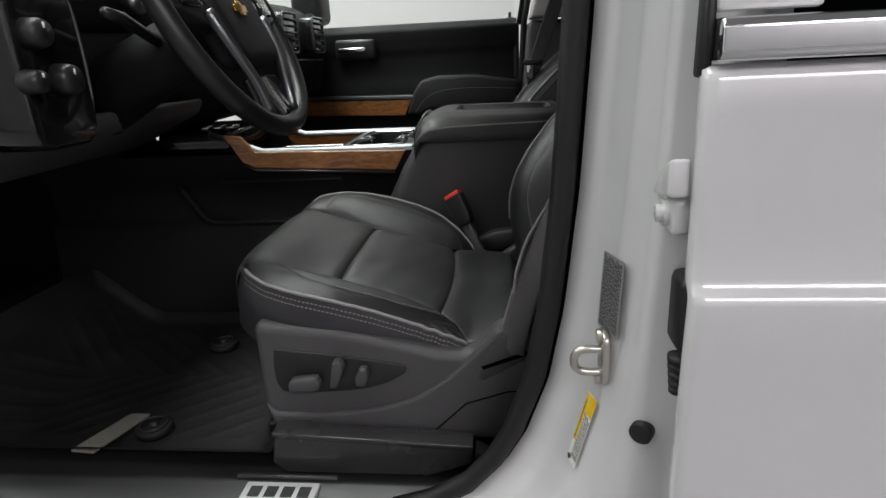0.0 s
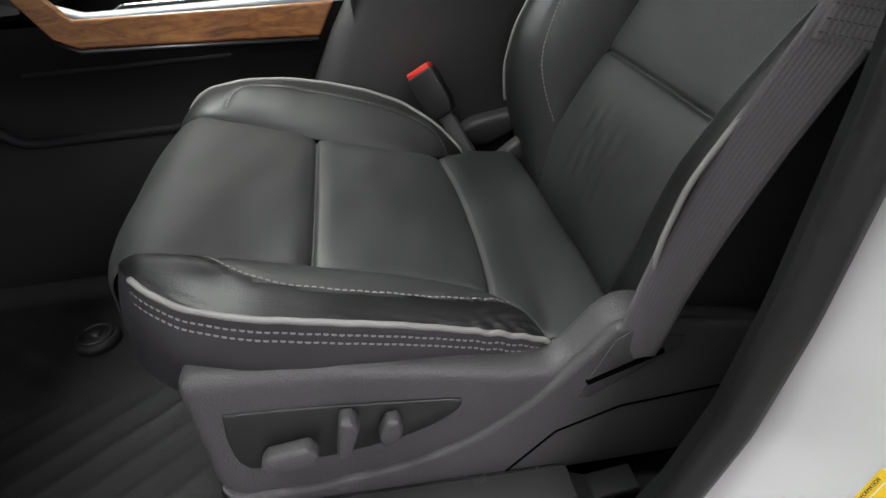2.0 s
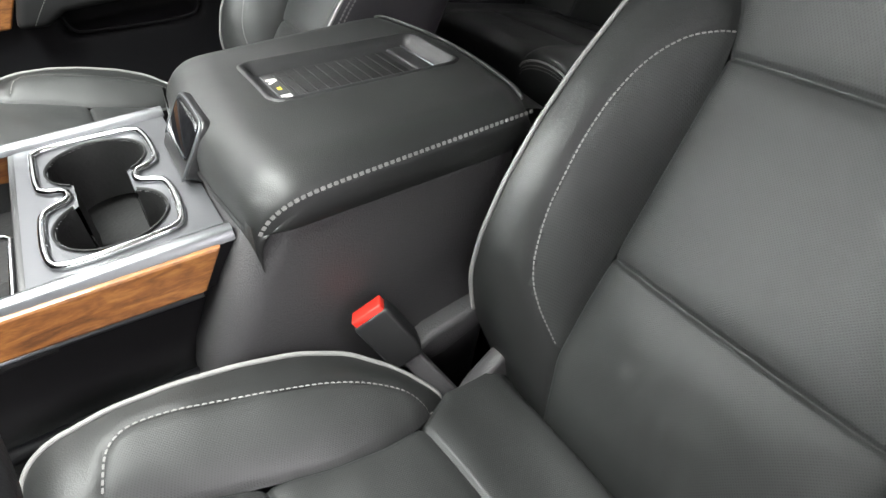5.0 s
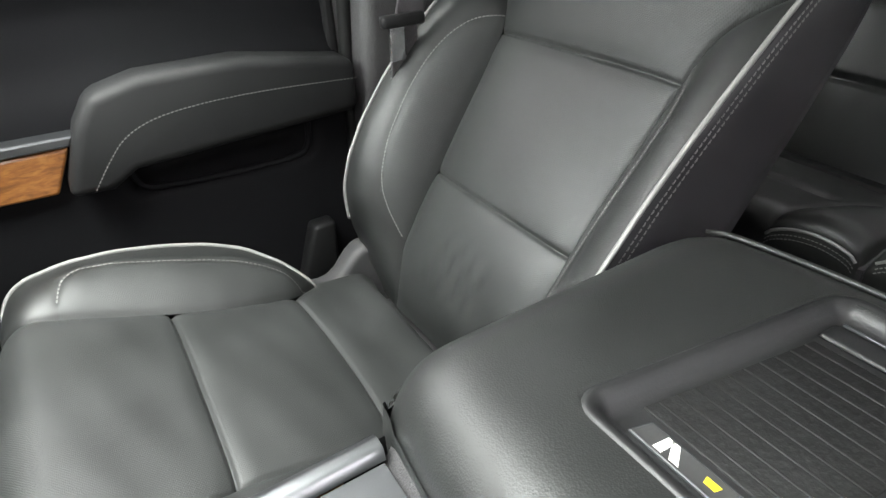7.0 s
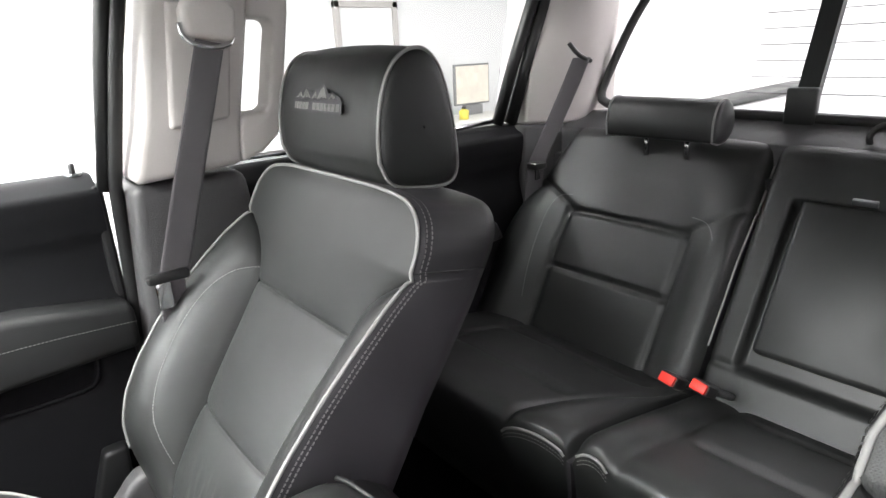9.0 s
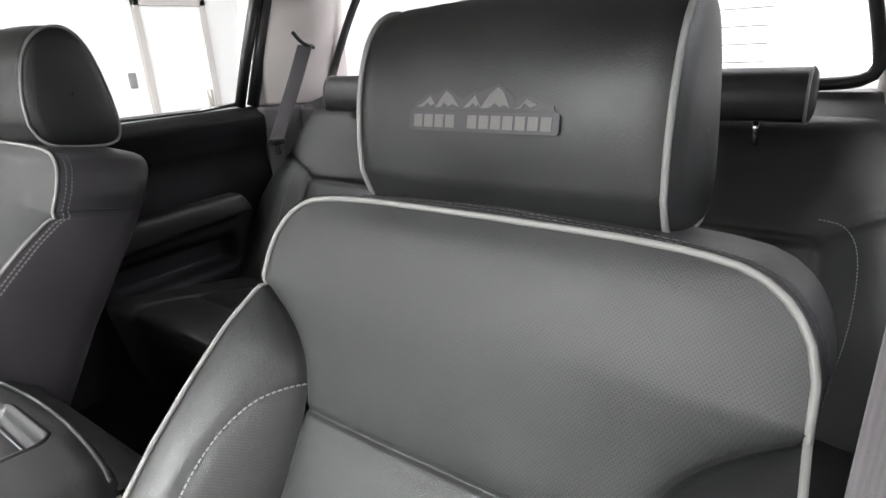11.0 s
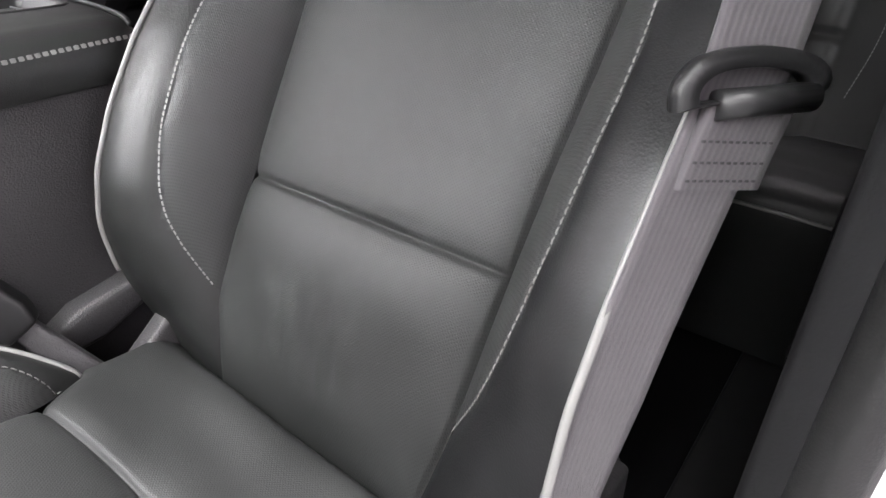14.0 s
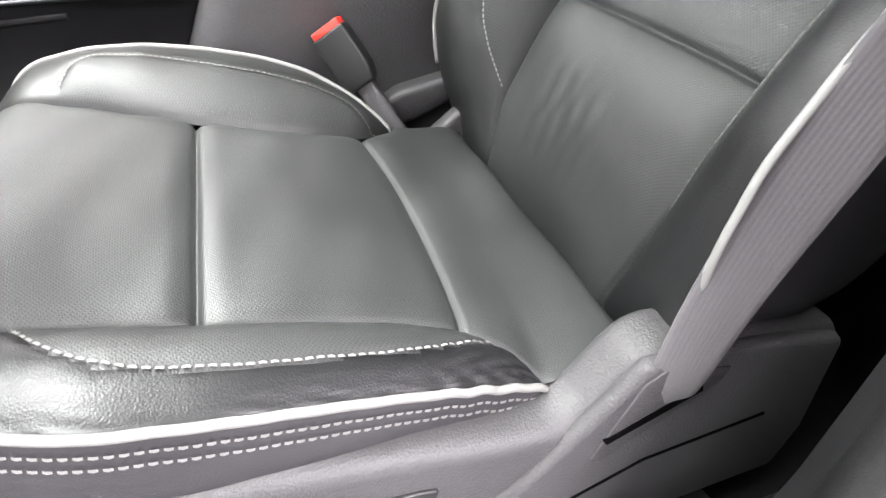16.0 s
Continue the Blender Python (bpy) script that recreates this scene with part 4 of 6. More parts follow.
part("window_frame", tube([(1.235, 0.85, 0.68), (1.27, 0.825, 0.83), (1.33, 0.77, 1.08)], 0.016), RUBBER_SEAL, door_2)
part("window_frame", tube([(1.27, 0.835, 0.68), (1.305, 0.81, 0.83), (1.36, 0.76, 1.08)], 0.018), RUBBER_SEAL, door_2)
ob = part("window_glass", prism([(0.5, 0.68), (1.24, 0.68), (1.32, 1.08), (0.52, 1.1)], 0.868, 0.872, "y"), PRIVACY, door_2, smooth=False)

# rear pillars, rear wall and back window
for sg, nm in ((1, "wall_corner"), (-1, "wall_corner_driver")):
    structure(nm, prism([(1.30, sg * 0.80), (1.42, sg * 0.70), (1.50, sg * 0.685), (1.56, sg * 0.70), (1.56, sg * 0.90), (1.30, sg * 0.88)], 0.675, 1.14, "z", 0.012, 3), GREY_TRIM, "light grey rear corner trim")
    structure(nm + "_lower", prism([(1.27, sg * 0.79), (1.40, sg * 0.72), (1.50, sg * 0.70), (1.50, sg * 0.90), (1.27, sg * 0.88)], 0.0, 0.675, "z", 0.01, 2), PLASTIC, "black lower rear corner trim")
structure("wall_rear", prism([(1.37, 0.0), (1.52, 0.0), (1.52, 0.705), (1.445, 0.705), (1.42, 0.69), (1.37, 0.665)], -0.8, 0.8, "y", 0.008), PLASTIC, "black trim panel under the back window")


def tilted(pts, x0=1.452, lean=0.35):
    return [(x0 + (z - 0.71) * lean, y, z) for y, z in pts]


win = structure("window_1", tube(tilted(smooth_path([(0.0, 0.712), (0.62, 0.716), (0.685, 0.73), (0.68, 0.78), (0.635, 0.95), (0.58, 1.04), (0.5, 1.06), (0, 1.065), (-0.5, 1.06), (-0.58, 1.04), (-0.635, 0.95), (-0.68, 0.78), (-0.685, 0.73), (-0.62, 0.716), (0, 0.712)], 0.02, 2)), 0.012), RUBBER_SEAL, "back window with a sliding middle pane and black frame")
ob = part("pane", sheet([tilted([(-0.69, 0.71), (0.69, 0.71)], 1.456), tilted([(-0.57, 1.06), (0.57, 1.06)], 1.456)]), PRIVACY, win, "lightly tinted back glass", smooth=False)
ob.visible_shadow = False
for yy in (0.178, -0.222):
    part("window_bar", sheet([[*tilted([(yy - 0.02, z), (yy + 0.02, z)], 1.446), *tilted([(yy + 0.02, z), (yy - 0.02, z)], 1.47)] for z in (0.705, 0.8, 0.9, 1.06)], True), RUBBER_SEAL, win, smooth=False)
    part("bar_foot", box((1.435, yy - 0.03, 0.70), (1.46, yy + 0.03, 0.775), 0.006), PLASTIC_SMOOTH, win)
for k in range(9):
    z = 0.76 + 0.033 * k
    for y0, y1 in ((0.2, 0.3), (-0.2, 0.155), (-0.5, -0.245)):
        part("heater_wire", tube(tilted([(y0, z), (y1, z)], 1.45), 0.0009, 4), INK, win)
structure("trim_tether_loop", tube(smooth_path([(1.40, 0.03, 0.665), (1.405, 0.045, 0.70), (1.41, 0.0, 0.725), (1.405, -0.045, 0.70), (1.40, -0.03, 0.665)], 0.008, 3), 0.006), RUBBER_SEAL, "black tether loop behind the rear seat")

bed = thing("load_bed", "black plastic-capped truck bed behind the back window", "truck bed", (2.5, 0.0, 0.1))
for y0, y1 in ((0.78, 0.9), (-0.9, -0.78)):
    part("bed_side", box((1.6, y0, 0.1), (3.45, y1, 0.60), 0.02), WHITE_PAINT, bed, "white bed side")
    part("side_cap", box((1.6, y0 - 0.012, 0.60), (3.45, y1 + 0.005, 0.625), 0.008), PLASTIC_SMOOTH, bed)
part("bed_floor", box((1.6, -0.78, -0.06), (3.45, 0.78, 0.1), 0.004), PLASTIC_SMOOTH, bed)
part("tailgate", box((3.45, -0.88, 0.1), (3.52, 0.88, 0.62), 0.015), WHITE_PAINT, bed)
place(bed, Vector((2.5, 0.0, 0.1)))

# driver side: pillar, seal, rear door, sill
ZS = np.concatenate([np.linspace(-0.02, 0.3, 33), np.linspace(0.32, 1.12, 26)])


def sweep(z):
    return float(np.interp(z, [-0.05, 0.0, 0.03, 0.06, 0.1, 0.14, 0.216, 0.31, 0.45, 0.6, 0.8, 1.12], [-0.5, -0.26, -0.17, -0.12, -0.085, -0.062, -0.035, -0.018, -0.004, 0.004, 0.014, 0.03]))


PILLAR_PLAN = [(0.272, -0.79, 1.0), (0.278, -0.80, 1.0), (0.292, -0.81, 0.97), (0.303, -0.83, 0.9), (0.306, -0.855, 0.85), (0.309, -0.872, 0.75), (0.318, -0.882, 0.65), (0.322, -0.892, 0.55), (0.322, -0.90, 0.45), (0.33, -0.908, 0.3),
               (0.352, -0.912, 0.2), (0.36, -0.918, 0.15), (0.362, -0.93, 0.1), (0.38, -0.935, 0.05)]
pillar = structure("wall_pillar_driver", sheet([[(x + 0.012 + sweep(z) * k, y, z) for x, y, k in PILLAR_PLAN] for z in ZS]), WHITE_PAINT, "white painted door pillar with labels and striker")
structure("wall_pillar_driver_core", prism([(0.345, 0.1), (0.42, 0.1), (0.44, 1.12), (0.38, 1.12)], -0.895, -0.80, "y"), WHITE_PAINT, "white steel pillar core", smooth=False)
structure("wall_pillar_driver_seal", tube([(0.266 + sweep(z), -0.792, z) for z in ZS], 0.0135), RUBBER_SEAL, "black rubber door seal round the opening")
structure("wall_pillar_driver_lower", sheet([[(0.262 + sweep(z), -0.79, z), (0.264 + sweep(z), -0.768, z), (0.275 + sweep(z) * 0.8, -0.764, z), (0.32, -0.765, z), (0.44, -0.772, z), (0.458, -0.78, z), (0.466, -0.795, z), (0.52, -0.83, z)] for z in [*(q for q in ZS if q < 0.655), 0.684]]), TRIM_DARK, "black lower pillar trim inside the opening")
structure("wall_pillar_driver_upper", sheet([[(0.257 + sweep(z), -0.79, z), (0.259 + sweep(z), -0.772, z), (0.275 + sweep(z) * 0.8, -0.766, z), (0.32, -0.768, z), (0.44, -0.774, z), (0.464, -0.782, z), (0.472, -0.795, z), (0.52, -0.83, z)] for z in np.linspace(0.678, 1.12, 20)]), GREY_TRIM, "light grey upper pillar trim")
# striker
striker = thing("door_striker", "bent steel door striker bolted to the white pillar", "striker", (0.30, -0.86, 0.25))
part("striker_plate", prism(rounded(-0.879, 0.255, -0.847, 0.316, 0.013), 0.2955, 0.303, "x", 0.002), STEEL, striker, "zinc-plated striker plate")
part("striker_loop", tube(smooth_path([(0.30, -0.868, 0.296), (0.275, -0.868, 0.296), (0.268, -0.868, 0.289), (0.268, -0.868, 0.276), (0.275, -0.868, 0.269), (0.30, -0.868, 0.269)], 0.005, 2), 0.0044), STEEL, striker)
for z in (0.261, 0.308):
    part("striker_bolt", tube([(0.30, -0.863, z), (0.291, -0.863, z)], 0.008, 12), STEEL, striker)
place(striker, Vector((0.30, -0.86, 0.25)))


def text(words, size, m, mat, parent, name="lettering"):
    cu = bpy.data.curves.new(name, "FONT")
    cu.body, cu.size, cu.extrude, cu.align_x, cu.align_y = words, size, 0.00015, "LEFT", "CENTER"
    cu.materials.append(mat)
    ob = new(name, cu)
    ob.parent = parent
    ob.matrix_local = m
    return ob


def label_frame(o, right, up):
    right, up = Vector(right).normalized(), Vector(up)
    up = (up - right * up.dot(right)).normalized()
    m = Matrix((right, up, right.cross(up))).transposed().to_4x4()
    m.translation = o
    return m


# tyre placard: a leaning sticker that follows the pillar
placard = tagged(new("tyre_placard"), "white and yellow tyre placard stuck on the pillar", "label")
m = label_frame((0.2741, -0.8683, 0.146), (0.0221, -0.0016, 0.0866), (-0.005, 0.0269, 0.0169)) @ Matrix.Translation((0, 0, 0.003)) @ Matrix.Scale(0.78, 4)
placard.matrix_world = m
part("placard_base", prism(rounded(0.0, 0.0, 0.115, 0.026, 0.002), 0, 0.0004, "z"), WHITE_PLASTIC, placard, smooth=False)
part("yellow_band", prism([(0.035, 0.019), (0.114, 0.019), (0.114, 0.026), (0.035, 0.026)], 0.0004, 0.0008, "z"), YELLOW, placard, smooth=False)
part("yellow_block", prism([(0.085, 0.0), (0.114, 0.0), (0.114, 0.018), (0.085, 0.018)], 0.0004, 0.0008, "z"), YELLOW, placard, smooth=False)
text("TIRE AND LOADING INFORMATION", 0.0042, Matrix.Translation((0.037, 0.0225, 0.001)), INK, placard)
bm = bmesh.new()
for r in range(6):
    x = 0.010
    while x < 0.08:
        w = random.uniform(0.002, 0.008)
        box_bm(bm, (x, 0.0015 + r * 0.0029, 0.0004), (x + w, 0.0027 + r * 0.0029, 0.0007))
        x += w + 0.0018
part("print_block", bm, INK, placard, smooth=False)
part("round_mark", prism([(0.006 + 0.0045 * math.cos(k * math.tau / 16), 0.021 + 0.0045 * math.sin(k * math.tau / 16)) for k in range(16)], 0.0004, 0.0008, "z"), INK, placard, smooth=False)
sticker = tagged(new("pillar_sticker"), "grey printed information sticker on the white pillar", "label")
sticker.matrix_world = label_frame((0.3127, -0.877, 0.3116), (0.0044, 0.0017, 0.0833), (-0.0112, 0.037, 0.0118)) @ Matrix.Translation((0, -0.002, 0.005)) @ Matrix.Diagonal((0.97, 1.6, 1, 1))
part("sticker_base", prism(rounded(0.0, 0.0, 0.085, 0.026, 0.002), 0, 0.0004, "z"), LABEL_GREY, sticker, smooth=False)
bm = bmesh.new()
for r in range(12):
    x = 0.003
    while x < 0.079:
        w = random.uniform(0.0015, 0.006)
        box_bm(bm, (x, 0.0022 + r * 0.0019, 0.0004), (x + w, 0.0033 + r * 0.0019, 0.0006))
        x += w + 0.0012
part("print_block", bm, INK, sticker, smooth=False)
boot = thing("wiring_boot", "black ribbed rubber wiring boot between pillar and door", "boot", (0.35, -0.93, 0.34))
part("boot_cap", box((0.344, -0.955, 0.335), (0.372, -0.915, 0.405), 0.008), RUBBER_SEAL, boot)
for k in range(5):
    part("boot_rib", tube([(0.352, -0.94, 0.328 - 0.008 * k), (0.352, -0.94, 0.323 - 0.008 * k)], 0.011 - 0.0008 * k, 14), RUBBER_SEAL, boot)
place(boot, Vector((0.35, -0.93, 0.34)))
plug = thing("pillar_plug", "black round hole plug in the white pillar", "plug", (0.335, -0.92, 0.22))
part("plug_disc", tube([(0.337, -0.900, 0.226), (0.3285, -0.914, 0.226), (0.328, -0.9148, 0.226)], [0.0115, 0.0115, 0.009], 20), RUBBER_SEAL, plug)
place(plug, Vector((0.335, -0.92, 0.22)))
# rear door, driver side
skin = [(-0.30, -0.945), (-0.1, -0.962), (0.1, -0.972), (0.25, -0.975), (0.36, -0.978), (0.392, -0.9795), (0.397, -0.9785), (0.401, -0.975), (0.406, -0.970), (0.412, -0.968), (0.45, -0.967), (0.54, -0.963), (0.566, -0.962), (0.572, -0.958), (0.576, -0.950)]
door_3 = structure("door_3", sheet([[(0.36, y + 0.03, z), (0.350, y + 0.025, z), (0.3455, y + 0.014, z), (0.346, y + 0.006, z), (0.350, y + 0.001, z), (0.356, y, z), (0.6, y - 0.002, z), (1.35, y, z)] for z, y in skin]), WHITE_PAINT, "white rear door outer skin, closed")
part("belt_moulding", prism([(-0.968, 0.578), (-0.972, 0.584), (-0.971, 0.602), (-0.966, 0.608), (-0.945, 0.608), (-0.945, 0.578)], 0.352, 1.35, "x", 0.002), CHROME, door_3, "chrome window moulding")
hinge = part("hinge", prism(rounded(-0.945, 0.44, -0.902, 0.473, 0.008), 0.336, 0.35, "x", 0.003), WHITE_PAINT, door_3, "white painted door hinge")
part("hinge_leaf", prism([(-0.898, 0.467), (-0.915, 0.49), (-0.95, 0.507), (-0.952, 0.475)], 0.328, 0.345, "x", 0.004, 3), WHITE_PAINT, hinge)
part("hinge_bolt", tube([(0.345, -0.922, 0.455), (0.327, -0.922, 0.455)], 0.008, 6), WHITE_PAINT, hinge)
part("hinge_washer", tube([(0.345, -0.922, 0.455), (0.332, -0.922, 0.455)], 0.0115, 16), WHITE_PAINT, hinge)
part("window_seal", box((0.345, -0.952, 0.566), (0.353, -0.93, 0.63), 0.003), RUBBER_SEAL, door_3)
# white panel stands in for a bright reflection on the gloss black frame
part("frame_reflection", box((0.352, -0.955, 0.612), (0.425, -0.935, 1.08), 0.004), WHITE_PAINT, door_3, smooth=False)
part("window_glass", box((0.426, -0.948, 0.608), (1.28, -0.944, 1.08)), TINTED, door_3, smooth=False)
part("inner_panel", door_panel(0.50, 1.30, 0.79, 0.672, 0.60, None), SOFT_DASH, door_3).matrix_local = Matrix.Scale(-1, 4, (0, 1, 0))
part("inner_wood", prism([(0.60, 0.42), (0.80, 0.425), (0.80, 0.37), (0.60, 0.375)], -0.82, -0.787, "y", 0.004), WOOD, door_3, "glossy figured wood inlay", smooth=False)
part("inner_armrest", prism([(0.62, 0.44), (0.7, 0.46), (1.12, 0.455), (1.15, 0.40), (0.66, 0.39)], -0.82, -0.765, "y", 0.014, 3), LEATHER, door_3, "padded black door armrest")
# sill
sill = structure("trim_sill", sheet([[(x, y, z) for y, z in ((-0.66, 0.002), (-0.70, 0.012), (-0.735, 0.012), (-0.742, 0.016), (-0.752, 0.016), (-0.758, 0.012), (-0.79, 0.010), (-0.80, -0.004), (-0.805, -0.05), (-0.805, -0.28))] for x in (-0.9, -0.4, 0.1, 0.30)]), PLASTIC_SMOOTH, "black plastic door sill trim")
part("sill_rib", box((-0.20, -0.746, 0.012), (-0.045, -0.735, 0.022), 0.004), PLASTIC_SMOOTH, sill)
plate = part("badge_plate", box((-0.178, -0.79, 0.008), (-0.070, -0.752, 0.0185), 0.0015), BRUSHED, sill, "brushed metal sill badge")
bm = bmesh.new()
for k in range(4):
    box_bm(bm, (-0.168 + 0.024 * k, -0.783, 0.0185), (-0.151 + 0.024 * k, -0.762, 0.0192))
part("badge_lettering", bm, INK, plate, smooth=False)
structure("trim_rocker", prism([(-0.81, -0.02), (-0.83, -0.06), (-0.86, -0.2), (-0.84, -0.3), (-0.80, -0.3), (-0.80, -0.02)], -1.0, 0.30, "x", 0.006), WHITE_PAINT, "white painted rocker panel under the door")


# ---- driver seat base ----
outer = [(-0.166, 0.238), (-0.04, 0.226), (0.05, 0.206), (0.10, 0.192), (0.14, 0.186), (0.158, 0.198), (0.178, 0.221), (0.194, 0.234), (0.212, 0.235), (0.30, 0.216), (0.352, 0.2), (0.36, 0.19), (0.355, 0.1), (0.34, 0.05), (0.24, 0.05), (-0.15, 0.062), (-0.166, 0.11)]
shield = part("side_shield", prism(outer, -0.688, -0.645, "y", 0.013, 4), PLASTIC, driver_seat, "black grained plastic seat side shield")
sweep_low = [(-0.163, 0.112)] + [tuple(p) for p in smooth_path([(-0.145, 0.094), (-0.05, 0.094), (0.05, 0.112), (0.11, 0.15), (0.148, 0.188), (0.17, 0.21), (0.188, 0.23)], 0.02, 2)] + [(0.21, 0.232), (0.30, 0.213), (0.35, 0.197), (0.352, 0.1), (0.338, 0.053), (0.238, 0.053), (-0.148, 0.064)]
part("shield_rim", prism(sweep_low, -0.6945, -0.68, "y", 0.006, 3), PLASTIC, shield)
dish = [(-0.138, 0.199)] + [tuple(p) for p in smooth_path([(-0.05, 0.19), (0.03, 0.178), (0.062, 0.173), (0.05, 0.158), (0.02, 0.142), (-0.03, 0.131), (-0.12, 0.127), (-0.137, 0.131), (-0.142, 0.16), (-0.138, 0.199)], 0.012, 2)][:-1]
part("switch_panel", prism(dish, -0.6905, -0.68, "y", 0.0015), PLASTIC_SMOOTH, shield)
part("cushion_switch", prism([(-0.116, 0.136), (-0.074, 0.139), (-0.068, 0.15), (-0.075, 0.162), (-0.112, 0.158), (-0.118, 0.148)], -0.708, -0.69, "y", 0.005, 3), PLASTIC, shield)
part("recline_switch", prism([(-0.055, 0.146), (-0.043, 0.146), (-0.031, 0.178), (-0.036, 0.188), (-0.047, 0.188)], -0.71, -0.69, "y", 0.004, 3), PLASTIC, shield)
part("lumbar_switch", prism([(-0.017, 0.147), (-0.004, 0.146), (0.003, 0.162), (0.001, 0.176), (-0.01, 0.176), (-0.018, 0.16)], -0.706, -0.69, "y", 0.004, 3), PLASTIC, shield)
part("slot_panel", prism([(0.156, 0.158), (0.166, 0.153), (0.247, 0.199), (0.25, 0.21), (0.2, 0.226), (0.186, 0.218)], -0.6955, -0.69, "y", 0.001), PLASTIC, shield)
# solid dark strip for the slot's shade; nothing is cut into the panel
part("belt_slot", prism([(0.163, 0.1755), (0.166, 0.171), (0.232, 0.1955), (0.230, 0.2015)], -0.6965, -0.69, "y"), HOLE, shield, smooth=False)
part("seam_line", tube([(0.09, -0.6948, 0.066), (0.14, -0.6948, 0.115), (0.2, -0.6948, 0.135), (0.3, -0.6948, 0.14)], 0.0012, 6), HOLE, shield)
for seat, sg in ((driver_seat, -1), (passenger_seat, 1)):
    if sg > 0:
        part("side_shield", prism(outer, 0.645, 0.688, "y", 0.013, 4), PLASTIC, seat, "black grained plastic seat side shield")
    part("base_body", box((-0.13, min(sg * 0.645, sg * 0.26), 0.03), (0.27, max(sg * 0.645, sg * 0.26), 0.135), 0.02), PLASTIC, seat)
    part("front_shield", prism([(-0.168, 0.235), (-0.16, 0.10), (-0.13, 0.08), (-0.12, 0.21)], min(sg * 0.66, sg * 0.27), max(sg * 0.66, sg * 0.27), "y", 0.006), PLASTIC, seat)
    for yy in (0.62, 0.3):
        part("seat_rail", box((-0.19, sg * yy - 0.02, 0.0), (0.33, sg * yy + 0.02, 0.04), 0.005), PLASTIC_SMOOTH, seat)
    for yy in (0.265, 0.665):
        if sg > 0 or yy < 0.5:
            part("recliner_cover", prism([(0.14, 0.08), (0.15, 0.15), (0.185, 0.19), (0.236, 0.226), (0.25, 0.2), (0.27, 0.12), (0.26, 0.08)], sg * yy - 0.012, sg * yy + 0.012, "y", 0.006, 3), PLASTIC, seat)
    place(seat, Vector((0.05, sg * SEAT_Y, 0.02)))
bin_ = thing("underseat_bin", "black satin plastic panel under the driver seat", "panel", (0.0, -0.70, 0.0))
part("bin_front", prism([(-0.14, 0.082), (0.15, 0.066), (0.149, 0.035), (0.085, 0.012), (-0.13, 0.012), (-0.15, 0.03)], -0.728, -0.68, "y", 0.006, 3), SATIN_BLACK, bin_)
part("bin_lip", prism([(-0.14, 0.088), (0.15, 0.072), (0.15, 0.064), (-0.14, 0.08)], -0.735, -0.70, "y", 0.002), SATIN_BLACK, bin_)
part("bin_catch", prism([(0.152, 0.06), (0.17, 0.05), (0.215, 0.056), (0.215, 0.048), (0.165, 0.04), (0.152, 0.03)], -0.728, -0.70, "y", 0.002), PLASTIC_SMOOTH, bin_)
place(bin_, Vector((0.0, -0.70, 0.0)))

slab("trim_sill_rear", (0.301, -0.86, -0.05), (1.4, -0.70, 0.014), PLASTIC_SMOOTH, "black plastic rear door sill trim", 0.004)
slab("wall_rear_door_lower", (0.5, -0.86, 0.015), (1.35, -0.80, 0.42), PLASTIC, "black lower lining of the rear door", 0.004)

# driver belt
belt = thing("seat_belt", "dark grey webbing belt from the driver pillar to the seat", "seat belt", (0.2, -0.70, 0.17), "front seat belts")
low = [(0.204, -0.690, 0.180), (0.203, -0.697, 0.199), (0.2195, -0.698, 0.2745), (0.2495, -0.703, 0.3645), (0.2825, -0.710, 0.438), (0.310, -0.716, 0.50)]
low = smooth_path(low, 0.015, 2)
wide = [Vector((0.92, -0.15, 0.33)).lerp(Vector((0.80, -0.58, -0.15)), min(1, k / (len(low) * 0.5))) for k in range(len(low))]
part("webbing", ribbon(low, wide), WEBBING, belt)
hi = resample([(0.311, -0.7155, 0.503), (0.325, -0.718, 0.56), (0.345, -0.720, 0.66), (0.37, -0.724, 0.80), (0.40, -0.728, 1.0)], 0.02)
part("webbing", ribbon(hi, [(0.72, -0.68, -0.14)] * len(hi)), WEBBING, belt)
fold = resample([(0.2965, -0.7155, 0.451), (0.300, -0.717, 0.466), (0.306, -0.7195, 0.486)], 0.006)
part("sewn_fold", ribbon(fold, [(0.80, -0.58, -0.15)] * len(fold), 0.0425, 0.006), WEBBING, belt, "folded and sewn webbing end")
m = label_frame((0.3075, -0.7185, 0.4945), (0.80, -0.58, -0.12), (0.2, 0.1, 0.97))
loop = [(-0.036, -0.012), (-0.038, -0.002), (-0.028, 0.010), (0.0, 0.0145), (0.026, 0.012), (0.037, 0.004), (0.035, -0.003), (0.024, -0.006), (-0.020, -0.009)]
ring = smooth_path(loop + loop[:1], 0.004, 2)[:-1]
rows = []
for x, y in ring:
    inner = (x * 0.72 - 0.0005, y * 0.55 - 0.0018)
    rows.append([m @ Vector(p) for p in ((x, y, -0.003), (x * 1.02, y * 1.03, 0.0), (x, y, 0.004), (inner[0] * 1.06, inner[1] * 1.08, 0.0055), (inner[0], inner[1], 0.0035), (inner[0], inner[1], -0.003))])
part("latch_plate", sheet(rows + rows[:1], True), PLASTIC_SMOOTH, belt, "black latch plate loop")
for off in (0.004, 0.012, 0.021):
    row = [Vector(fold[0]).lerp(Vector(fold[-1]), off / 0.0365) + Vector((0.80, -0.58, -0.15)).normalized() * (0.039 * (k / 24 - 0.5)) for k in range(25)]
    out = Vector((0.2, 0.1, 0.97)).cross(Vector((0.80, -0.58, -0.12))).normalized()
    out = out if out.x < 0 else -out
    part("fold_stitching", stitches([p + out * 0.0032 for p in row], [tuple(out)] * 25, 0.0022, 0.0012, 0.0006), INK, belt, "dark sewing thread")
